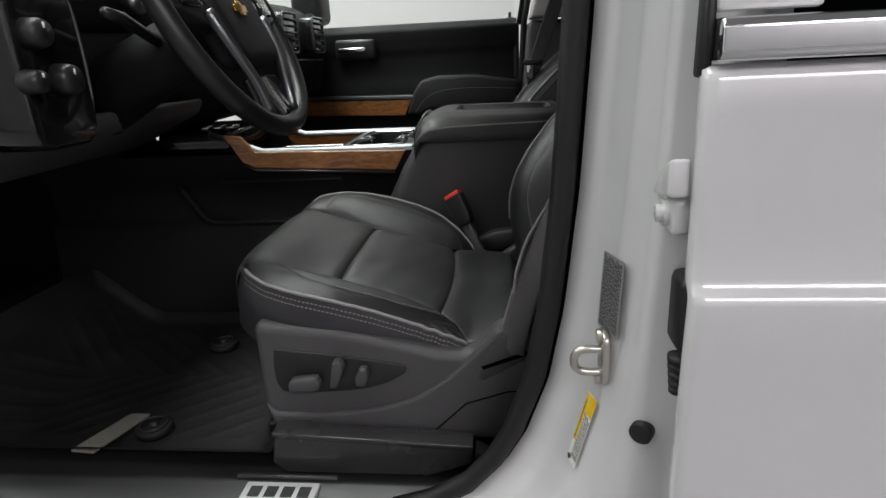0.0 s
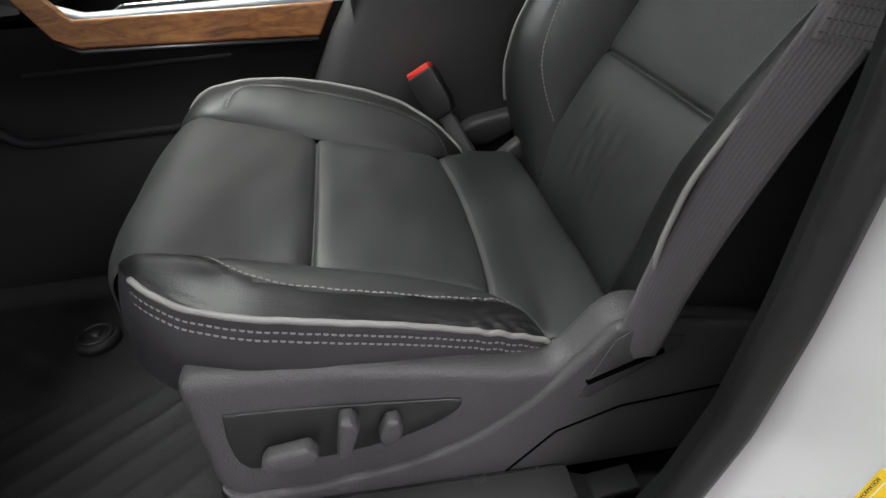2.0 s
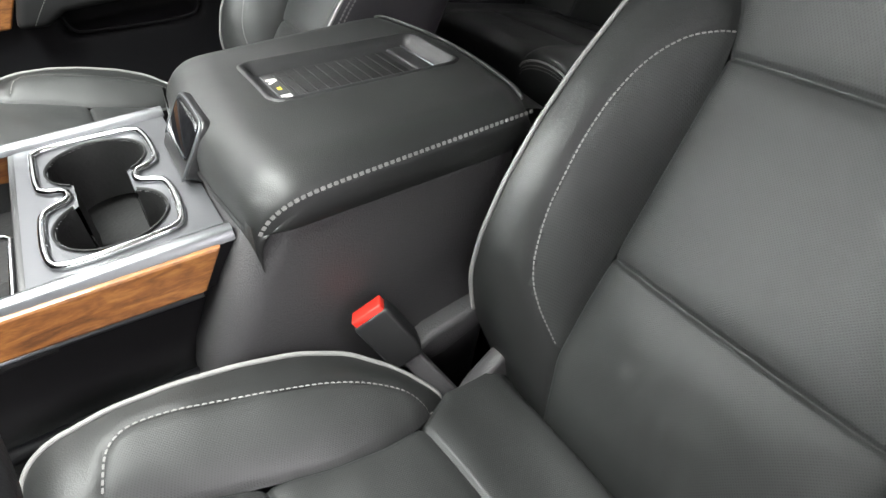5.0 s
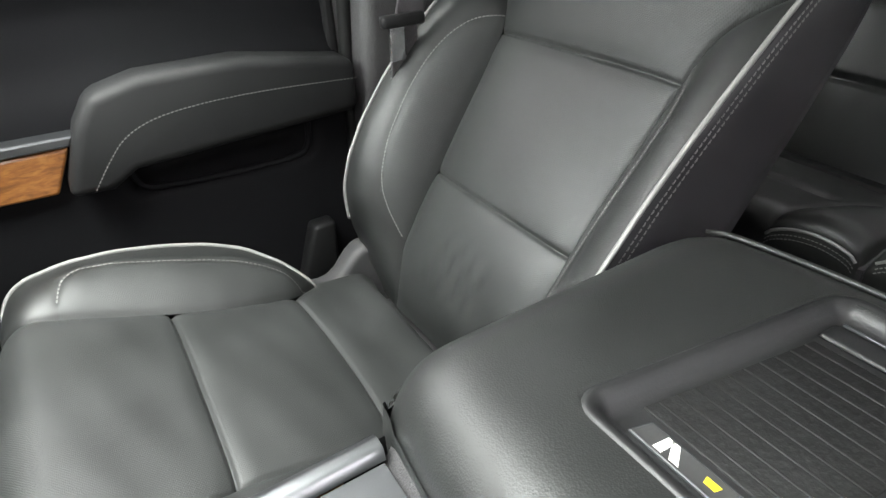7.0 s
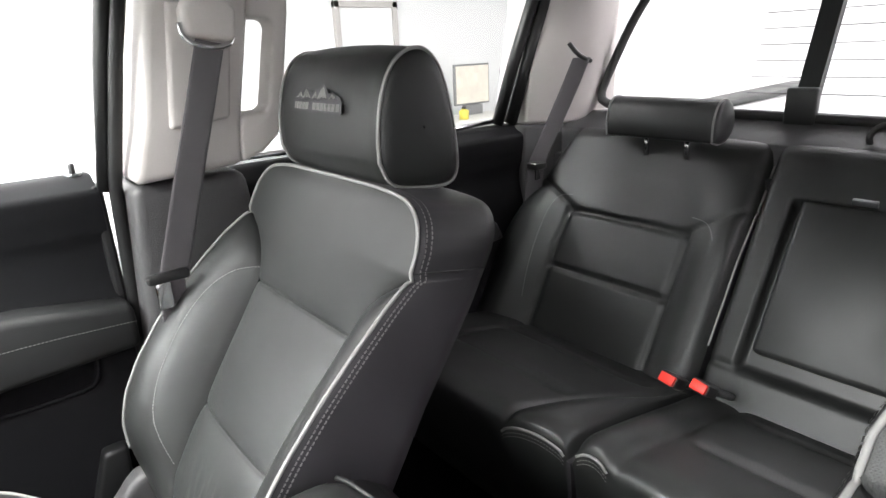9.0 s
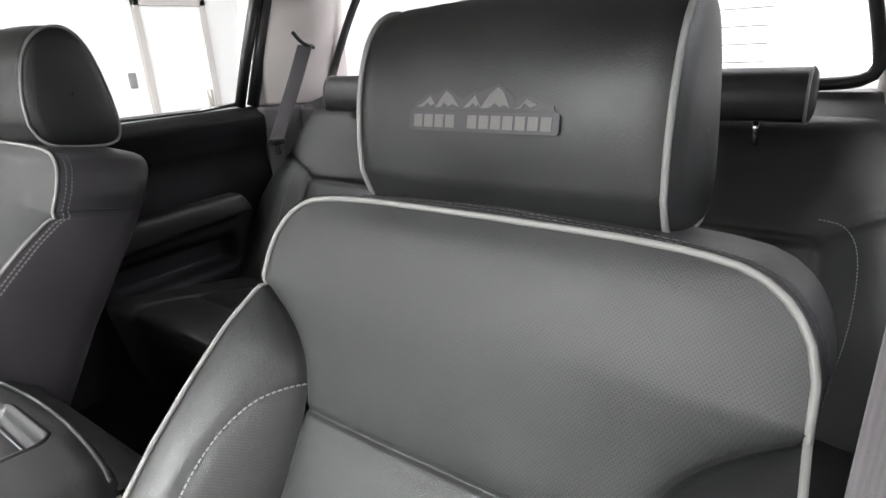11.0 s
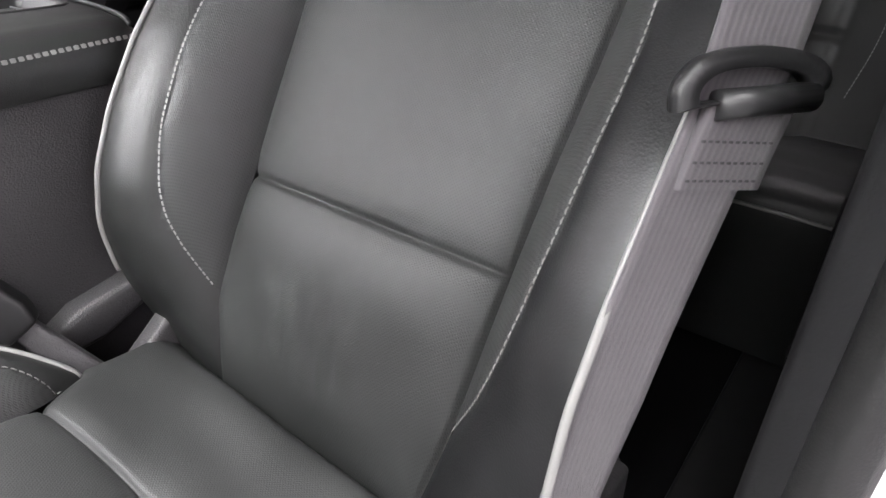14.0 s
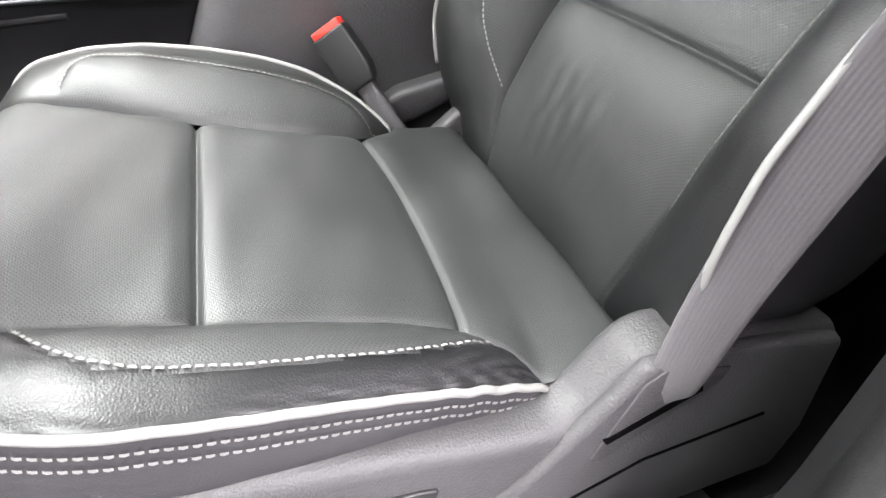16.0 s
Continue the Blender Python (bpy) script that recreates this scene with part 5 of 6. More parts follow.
part("latch_roll", tube([m @ Vector((-0.018, -0.009, 0.003)), m @ Vector((0.028, -0.005, 0.003))], 0.0062, 16), PLASTIC_SMOOTH, belt, "black roller bar of the latch plate")
part("belt_guide", box((0.37, -0.745, 0.99), (0.45, -0.71, 1.07), 0.012), GREY_TRIM, belt, "light grey belt guide cover")
place(belt, Vector((0.2, -0.70, 0.17)))


def buckle(name, red_mid, axis, across, size, label, group):
    """A belt buckle: shell, red button, neck and stalk."""
    axis, across = Vector(axis).normalized(), Vector(across)
    across = (across - axis * across.dot(axis)).normalized()
    m = Matrix((across, axis, across.cross(axis))).transposed().to_4x4()
    m.translation = red_mid
    ob = thing(name, label, "buckle", tuple(Vector(red_mid) + axis * 0.13), group)
    w, l, t = size
    bm = prism([(-w / 2, 0.004), (w / 2, 0.004), (w / 2, l * 0.75), (w * 0.36, l), (-w * 0.36, l), (-w / 2, l * 0.75)], -t / 2, t / 2, "z", 0.004, 3)
    bm.transform(m)
    shell = part("shell", bm, PLASTIC_SMOOTH, ob)
    bm = prism(rounded(-w / 2 + 0.003, -0.003, w / 2 - 0.003, 0.01, 0.002), -t / 2 + 0.002, t / 2 - 0.002, "z", 0.002)
    bm.transform(m)
    part("button", bm, RED, ob, "red release button")
    bm = bmesh.new()
    for k in (-1, 0, 1):
        box_bm(bm, (k * w * 0.14 - w * 0.05, l * 0.55, t / 2), (k * w * 0.14 + w * 0.05, l * 0.62, t / 2 + 0.0004))
    bm.transform(m)
    part("letter_mark", bm, LABEL_GREY, shell, smooth=False)
    bm = box((-w * 0.27, l * 0.9, -t * 0.28), (w * 0.27, l + 0.10, t * 0.28), 0.004)
    bm.transform(m)
    part("stalk", bm, PLASTIC, ob)
    place(ob, Vector(red_mid) + axis * 0.13)
    return ob


buckle("belt_buckle", (0.092, -0.216, 0.311), (0.40, -0.36, -0.80), (0.032, -0.010, 0.024), (0.042, 0.072, 0.024), "black belt buckle with a red button beside the driver seat", "front buckles")
buckle("belt_buckle", (0.085, 0.218, 0.30), (0.40, 0.36, -0.80), (0.032, 0.010, 0.024), (0.042, 0.072, 0.024), "black belt buckle with a red button beside the passenger seat", "front buckles")

# ---- centre console ----
def label_axes(o, right, up):
    right, up = Vector(right).normalized(), Vector(up).normalized()
    m = Matrix((right, up, right.cross(up))).transposed().to_4x4()
    m.translation = o
    return m


con = thing("centre_console", "black centre console with leather lid, cup holders and wood inlay", "console", (0.0, 0.0, 0.0))


def box_rows():
    rows = []
    for z, x0, inset in ((0.0, -0.1, 0.03), (0.12, -0.095, 0.016), (0.2, -0.085, 0.008), (0.28, -0.062, 0.004), (0.36, -0.022, 0.002), (0.41, 0.01, 0.0), (0.425, 0.02, 0.0)):
        w = 0.188 - inset
        x1 = 0.315 - 0.05 * (0.425 - z) / 0.425
        loop = rounded(x0, -w, x1, w, 0.04, 6)
        rows.append([(x, y, z) for x, y in loop])
    return rows


part("bin_body", sheet(box_rows(), True, True), PLASTIC, con)
part("bin_foot", prism([(0.12, 0.195), (0.17, 0.222), (0.24, 0.232), (0.30, 0.25), (0.30, 0.21), (0.24, 0.2), (0.184, 0.18), (0.14, 0.178)], -0.208, -0.165, "y", 0.008, 3), PLASTIC, con)


def lid_height(x, y):
    """The top of the lid: a round nose in front, soft edges, a long dished pocket."""
    z = 0.466 + 0.004 * (1 - (y / 0.19) ** 2)
    nose = max(0.0, (0.075 - x) / 0.075)
    z -= 0.06 * (1 - max(0.0, 1 - min(1, nose) ** 2.5) ** 0.4)
    edge = max(0.0, (abs(y) - 0.145) / 0.048)
    z -= 0.030 * (1 - math.sqrt(max(0.0, 1 - min(1, edge) ** 2)))
    tail = max(0.0, (x - 0.31) / 0.03)
    z -= 0.018 * (1 - math.sqrt(max(0.0, 1 - min(1, tail) ** 2)))
    px0, px1, py0, py1 = 0.098, 0.302, -0.040 - 0.02 * (x - 0.098) / 0.2, 0.086 - 0.03 * (x - 0.098) / 0.2
    rim = min(x - px0, px1 - x, y - py0, py1 - y)
    z -= 0.02 * float(step(-0.004, 0.006, np.array(rim)))
    return z


xs = np.concatenate([np.linspace(0.0, 0.012, 6)[:-1], np.arange(0.012, 0.088, 0.006), np.arange(0.088, 0.312, 0.0035), np.linspace(0.312, 0.34, 12)])
ys = np.concatenate([np.linspace(-0.193, -0.185, 6)[:-1], np.arange(-0.185, -0.07, 0.006), np.arange(-0.07, 0.095, 0.0035), np.arange(0.095, 0.185, 0.006), np.linspace(0.185, 0.193, 6)])
rows = []
for x in xs:
    pinch = 1 - 0.05 * max(0.0, (0.05 - x) / 0.05) ** 2 - 0.05 * max(0.0, (x - 0.28) / 0.06) ** 2
    bow = lambda y: 0.012 * (y / 0.19) ** 2
    rows.append([(x + bow(y) * (1 - float(step(0.0, 0.09, np.array(x)))) - 1.6 * bow(y) * float(step(0.2, 0.34, np.array(x))), y * pinch, lid_height(x, y)) for y in ys])
lid = part("lid", sheet(rows), LEATHER, con, "padded black leather armrest lid")
rim = [r[0] for r in rows] + list(rows[-1][1:-1]) + [r[-1] for r in reversed(rows)] + list(reversed(rows[0][1:-1]))
low = [(x, y, 0.418 + (0.01 if z < 0.4 else 0)) for x, y, z in rim]
mid = [(x + (0.004 if x > 0.2 else -0.002), y * 1.01, (z + 0.420) / 2) for x, y, z in rim]
part("lid_skirt", sheet([rim, mid, low], True), LEATHER, lid)
for sg, dz in ((-1, 0.0), (1, -0.012)):
    line = smooth_path([(0.016, sg * 0.1885, 0.421 + dz), (0.028, sg * 0.1905, 0.436 + dz), (0.055, sg * 0.191, 0.4465 + dz), (0.11, sg * 0.1918, 0.4505 + dz), (0.315, sg * 0.1885, 0.4535 + dz)], 0.006, 2)
    part("lid_stitching", stitches(line, [(0, sg, 0.3)] * len(line), 0.0045, 0.0018, 0.002), THREAD, lid, "light grey thread")
tail = [(0.337 - 1.6 * 0.012 * (y / 0.19) ** 2 - 0.006, y, lid_height(0.327, y) + 0.0012) for y in np.linspace(-0.17, 0.17, 40)]
part("lid_welt", tube(tail, 0.0026), LEATHER, lid)
part("lid_rear", sheet([[(0.335 - 1.6 * 0.012 * (y / 0.19) ** 2, y * 0.97, 0.45) for y in np.linspace(-0.18, 0.18, 20)], [(0.36 - 1.2 * 0.012 * (y / 0.19) ** 2, y * 0.95, 0.44) for y in np.linspace(-0.18, 0.18, 20)],
                        [(0.372, y * 0.93, 0.42) for y in np.linspace(-0.18, 0.18, 20)], [(0.37, y * 0.92, 0.30) for y in np.linspace(-0.18, 0.18, 20)], [(0.33, y * 0.92, 0.0) for y in np.linspace(-0.18, 0.18, 20)]]), PLASTIC_SMOOTH, con, "black rear face of the console")
# dished pocket: black frame, ribbed mat, small plate
def pocket_loop(grow, z, lip=0.0):
    """A rounded ring round the pocket, which narrows towards the rear."""
    ring = []
    for x, f in rounded(0.094 - grow, -grow, 0.306 + grow, 0.126 + grow, max(0.004, 0.014 + grow), 6):
        k = (x - 0.098) / 0.2
        y0, y1 = -0.040 - 0.02 * k, 0.086 - 0.03 * k
        y = y0 + f / 0.126 * (y1 - y0)
        ring.append((x, y, z + lip * (1 - (y / 0.19) ** 2)))
    return ring


part("pocket_frame", sheet([pocket_loop(0.007, 0.4655, 0.004), pocket_loop(0.005, 0.4675, 0.004), pocket_loop(0.003, 0.4678, 0.004), pocket_loop(0.0, 0.4668, 0.004), pocket_loop(-0.005, 0.462, 0.002), pocket_loop(-0.010, 0.4572), pocket_loop(-0.014, 0.4566)], True), PLASTIC_SMOOTH, lid, "smooth black plastic pocket")
part("pocket_floor", prism([p[:2] for p in pocket_loop(-0.012, 0.0)], 0.4535, 0.4567, "z"), PLASTIC_SMOOTH, lid, smooth=False)
mat_ = part("pocket_mat", prism([(0.128, -0.028), (0.262, -0.041), (0.262, 0.047), (0.128, 0.070)], 0.4562, 0.458, "z", 0.0008), RUBBER, lid, "black ribbed rubber mat")
for k in range(10):
    x = 0.138 + 0.0128 * k
    part("mat_rib", tube([(x, -0.0275 - 0.097 * (x - 0.128), 0.4578), (x, 0.069 - 0.17 * (x - 0.128), 0.4578)], 0.0009, 6), RUBBER, mat_)
part("pocket_ledge", prism([(0.268, -0.045), (0.288, -0.047), (0.288, 0.047), (0.268, 0.049)], 0.4562, 0.4605, "z", 0.003, 3), PLASTIC_SMOOTH, lid)
# bright line added for the light that the ledge's slope catches
part("pocket_glint", tube([(0.287, -0.042, 0.4615), (0.287, 0.043, 0.4615)], 0.0013, 6), SATIN, lid, "thin satin line put in as the glint on the ledge")
st = part("pocket_plate", prism([(0.108, -0.026), (0.1235, -0.0275), (0.1235, 0.060), (0.108, 0.064)], 0.4562, 0.4582, "z", 0.0008), SATIN, lid, "silver-edged printed plate", smooth=False)
part("plate_field", prism([(0.1092, -0.0245), (0.1223, -0.026), (0.1223, 0.0585), (0.1092, 0.0625)], 0.4582, 0.4585, "z"), INK, st, smooth=False)
for y0, lean_, half in ((-0.016, 0.004, 0.0045), (-0.005, -0.004, 0.004), (0.036, 0.004, 0.0045), (0.047, -0.004, 0.004)):
    part("plate_mark", prism([(0.110, y0 - half), (0.110, y0 + half * 0.4), (0.1215, y0 + lean_ + half), (0.1215, y0 + lean_ - half * 0.2)], 0.4585, 0.4588, "z"), WHITE_PLASTIC, st, smooth=False)
part("plate_emblem", prism([(0.1135, 0.012), (0.1135, 0.019), (0.118, 0.02), (0.118, 0.011)], 0.4585, 0.4588, "z"), YELLOW, st, smooth=False)
# latch
lm = label_axes((0.0065, 0.016, 0.4345), (0, -1, 0), (0.55, 0, 0.835))
bm = prism(rounded(-0.053, -0.034, 0.053, 0.034, 0.012), -0.02, 0.006, "z", 0.003, 3)
bm.transform(lm)
latch = part("lid_latch", bm, PLASTIC_SMOOTH, lid, "black lid latch")
bm = prism(rounded(-0.044, -0.016, 0.044, 0.027, 0.008), 0.004, 0.0095, "z", 0.003, 3)
bm.transform(lm)
part("latch_paddle", bm, PLASTIC_GLOSS, latch, "gloss black latch paddle")
part("latch_trim", tube([lm @ Vector((x, y, 0.006)) for x, y in smooth_path([(-0.05, -0.02), (-0.05, 0.024), (-0.043, 0.032), (0.043, 0.032), (0.05, 0.024), (0.05, -0.034)], 0.006, 2)], 0.0016), SATIN, latch)
# tray with cup holders
cup_a, cup_b = (-0.088, 0.082, 0.050), (-0.090, -0.050, 0.050)


def cup_gap(x, y):
    return min(math.hypot(x - cup_a[0], y - cup_a[1]) - cup_a[2], math.hypot(x - cup_b[0], y - cup_b[1]) - cup_b[2], max(abs(x + 0.089) - 0.026, abs(y - 0.016) - 0.05))


xs = np.arange(-0.168, 0.0011, 0.0022)
ys = np.arange(-0.128, 0.1621, 0.0022)
bm = sheet([[(x, y, 0.402) for y in ys] for x in xs])
bmesh.ops.delete(bm, geom=[f for f in bm.faces if cup_gap(*f.calc_center_median()[:2]) < 0.0], context="FACES")
part("cup_tray", bm, TRAY_GREY, con, "satin grey cup holder plate")
part("cup_liner", sheet([[(x, y, 0.322 + 0.0006 * math.sin(90 * x)) for y in (-0.12, 0.15)] for x in np.linspace(-0.15, -0.02, 8)]), RUBBER, con)
for cx, cy, r in (cup_a, cup_b):
    inner = 1 if cy < 0.016 else -1
    arc = [a for a in np.linspace(-math.pi, math.pi, 61)]
    turn = math.pi / 2 * inner
    arc = [turn + math.pi + a for a in arc if abs(a) < math.pi - math.asin(0.026 / r)]
    part("cup_wall", sheet([[(cx + k * math.cos(a), cy + k * math.sin(a), z) for a in arc] for z, k in ((0.4045, r + 0.003), (0.405, r + 0.0015), (0.402, r), (0.37, r - 0.002), (0.331, r - 0.005))]), RUBBER, con, "black rubber cup liner")
for x in (-0.115, -0.063):
    part("cup_neck", sheet([[(x, y, z) for y in (-0.012, 0.045)] for z in (0.4045, 0.37, 0.331)]), RUBBER, con)
peanut = [(-0.150, 0.135), (-0.138, 0.147), (-0.045, 0.142), (-0.030, 0.128), (-0.028, 0.045), (-0.040, 0.034), (-0.056, 0.030), (-0.056, 0.006), (-0.042, 0.0), (-0.028, -0.012), (-0.030, -0.095), (-0.045, -0.108), (-0.135, -0.112), (-0.150, -0.098), (-0.150, -0.012), (-0.140, 0.0), (-0.122, 0.006), (-0.122, 0.030), (-0.140, 0.036), (-0.150, 0.048), (-0.150, 0.135)]
part("cup_rim", tube([(x, y, 0.404) for x, y in smooth_path(peanut, 0.005, 2)[:-1]], 0.0042, 8, True), CHROME, con, "chrome cup holder rim")
# storage well in front of the cups
part("well_floor", box((-0.46, -0.125, 0.33), (-0.17, 0.155, 0.338), 0.002), RUBBER, con)
part("well_divider", box((-0.175, -0.128, 0.34), (-0.166, 0.16, 0.402), 0.002), PLASTIC_SMOOTH, con)
part("small_bin", box((-0.33, -0.118, 0.338), (-0.185, -0.012, 0.35), 0.004), RUBBER, con)
part("small_bin_rim", tube([(x, y, 0.394) for x, y in rounded(-0.335, -0.121, -0.18, -0.008, 0.01)], 0.003, 8, True), CHROME, con, "chrome bin rim")
for sg, y0 in ((-1, -0.131), (1, 0.166)):
    part("side_rail", sheet([[(x, y0 + sg * dy, z + (0.035 * ((-0.34 - x) / 0.1) if x < -0.34 else 0)) for dy, z in ((-0.003, 0.40), (0.0, 0.409), (0.006, 0.411), (0.014, 0.408), (0.0165, 0.398))] for x in (-0.46, -0.42, -0.38, -0.34, -0.25, -0.1, 0.002)]), SATIN, con, "satin silver console rail")
    wood = [(-0.425, 0.445), (-0.384, 0.44), (-0.355, 0.405), (-0.012, 0.399), (-0.038, 0.355), (-0.36, 0.368), (-0.388, 0.383)]
    y1 = y0 + sg * 0.015
    part("wood_inlay", prism(wood, y1 - 0.006 if sg < 0 else y1 - 0.004, y1 + 0.004 if sg < 0 else y1 + 0.006, "y", 0.003), WOOD, con, "glossy figured wood inlay", smooth=False)
    part("inlay_edge", tube([(-0.388, y1, 0.378), (-0.36, y1, 0.364), (-0.041, y1, 0.351)], 0.0035), SATIN, con)
part("lower_body", sheet([[(x, y, z) for y, z in ((-0.144, 0.40), (-0.14, 0.35), (-0.122, 0.335), (-0.114, 0.246), (-0.13, 0.238), (-0.142, 0.225), (-0.152, 0.10), (-0.16, 0.0))] for x in (-0.9, -0.6, -0.42, -0.2, 0.01)]), TRIM_DARK, con)
part("lower_body", sheet([[(x, y, z) for y, z in ((0.181, 0.40), (0.177, 0.355), (0.16, 0.33), (0.15, 0.18), (0.165, 0.14), (0.17, 0.0))] for x in (-0.9, -0.6, -0.42, -0.2, 0.01)]), TRIM_DARK, con)
part("kick_frame", tube(smooth_path([(-0.56, -0.134, 0.33), (-0.53, -0.134, 0.285), (-0.505, -0.134, 0.24), (-0.46, -0.134, 0.236), (0.0, -0.13, 0.24)], 0.02, 2), 0.008), SOFT_DASH, con)
part("shift_panel", box((-0.60, -0.12, 0.40), (-0.42, 0.155, 0.45), 0.012, pose(0, 0, 0)), PLASTIC_GLOSS, con)
for k in range(3):
    part("switch_tab", box((-0.50 + 0.03 * k, -0.10, 0.452), (-0.48 + 0.03 * k, -0.06, 0.462), 0.003), CHROME, con, "chrome switch tab")

# ---- rear bench ----
def pad(y0, y1, seam_y, inset_y):
    """Rear cushion: crowned top, a raised wedge beside the buckles, sewn cross lines, round front. seam_y: the wedge's edge from front to rear."""
    rows = []
    us = np.concatenate([np.linspace(0, 0.06, 10)[:-1], np.linspace(0.06, 0.98, 60), [1.0]])
    vs = np.linspace(0, 1, 90)
    inner = y0 if abs(y0) < abs(y1) else y1
    for u in us:
        edge = float(eased(u, [0, 0.3, 0.6, 1.0], seam_y, 0.08))
        row = []
        for v in vs:
            y = y0 + (y1 - y0) * v
            z = 0.286 - 0.10 * u + 0.012 * (1 - abs(2 * v - 1) ** 4) * math.sin(math.pi * min(1, 0.15 + u))
            z -= 0.03 * (1 - math.sqrt(1 - max(0.0, 1 - u / 0.09) ** 2))
            on_wedge = (y - edge) * (inner - edge) > 0
            if on_wedge:
                f = (y - edge) / (inner - edge)
                z += 0.02 * math.sin(math.pi * min(1.0, f)) ** 0.8 * float(step(0.75, 0.15, np.array(u)))
            else:
                for at in (0.33, 0.68):
                    z -= crease((u - at) * 0.5, 0.011, 0.004) * float(step(0.02, 0.05, np.array(abs(y - edge)))) * (1 if abs(y) < abs(inset_y) else 0)
            z -= crease(y - edge, 0.008, 0.004) + crease(y - inset_y, 0.007, 0.004)
            z -= 0.022 * (1 - math.sqrt(max(0.0, 1 - max(0.0, 1 - abs(y - inner) / 0.016) ** 2)))
            row.append((0.697 + 0.035 * float(step(0.31, 0.12, np.array(abs(y)))) + (1.2 - 0.697) * u, y, z))
        rows.append(row)
    front = [[(p[0] + dx, p[1], z) for p in rows[0]] for dx, z in ((0.06, 0.02), (0.03, 0.10), (0.004, 0.235))]
    return sheet(front + rows), rows


bench = thing("rear_bench", "black leather rear bench seat with grey piping", "car seat", (1.0, 0.0, 0.0))
for y0, y1, seam_y, inset_y, lo, hi in ((0.184, 0.75, (0.31, 0.27, 0.205, 0.19), 0.63, 0.19, 0.306), (-0.75, 0.18, (0.112, 0.1, 0.09, 0.085), -0.63, 0.116, 0.175)):
    bm, rows = pad(y0, y1, seam_y, inset_y)
    cu = part("cushion", bm, LEATHER, bench, "black leather rear cushion")
    edge = [Vector(p) + Vector((-0.003, 0, 0.001)) for p in rows[0] if lo < p[1] < hi]
    part("cushion_piping", tube(edge, 0.0024), PIPING, cu, "light grey welt piping")
    for low in (0.010, 0.017):
        part("cushion_edge_stitching", stitches([p + Vector((0.0012, 0, -low)) for p in edge], [(-1, 0, 0.1)] * len(edge)), THREAD, cu, "light grey thread")
    if y0 < 0:
        corner = [Vector(p) + Vector((-0.003, 0, 0.001)) for p in rows[0] if p[1] < -0.6]
        part("cushion_piping", tube(corner, 0.0024), PIPING, cu, "light grey welt piping")
    for yy in (y0, y1):
        part("cushion_side", prism([(0.72, 0.25), (0.74, 0.05), (1.2, 0.02), (1.2, 0.17), (0.78, 0.258)], yy - 0.002, yy + 0.002, "y"), VINYL, cu, smooth=False)


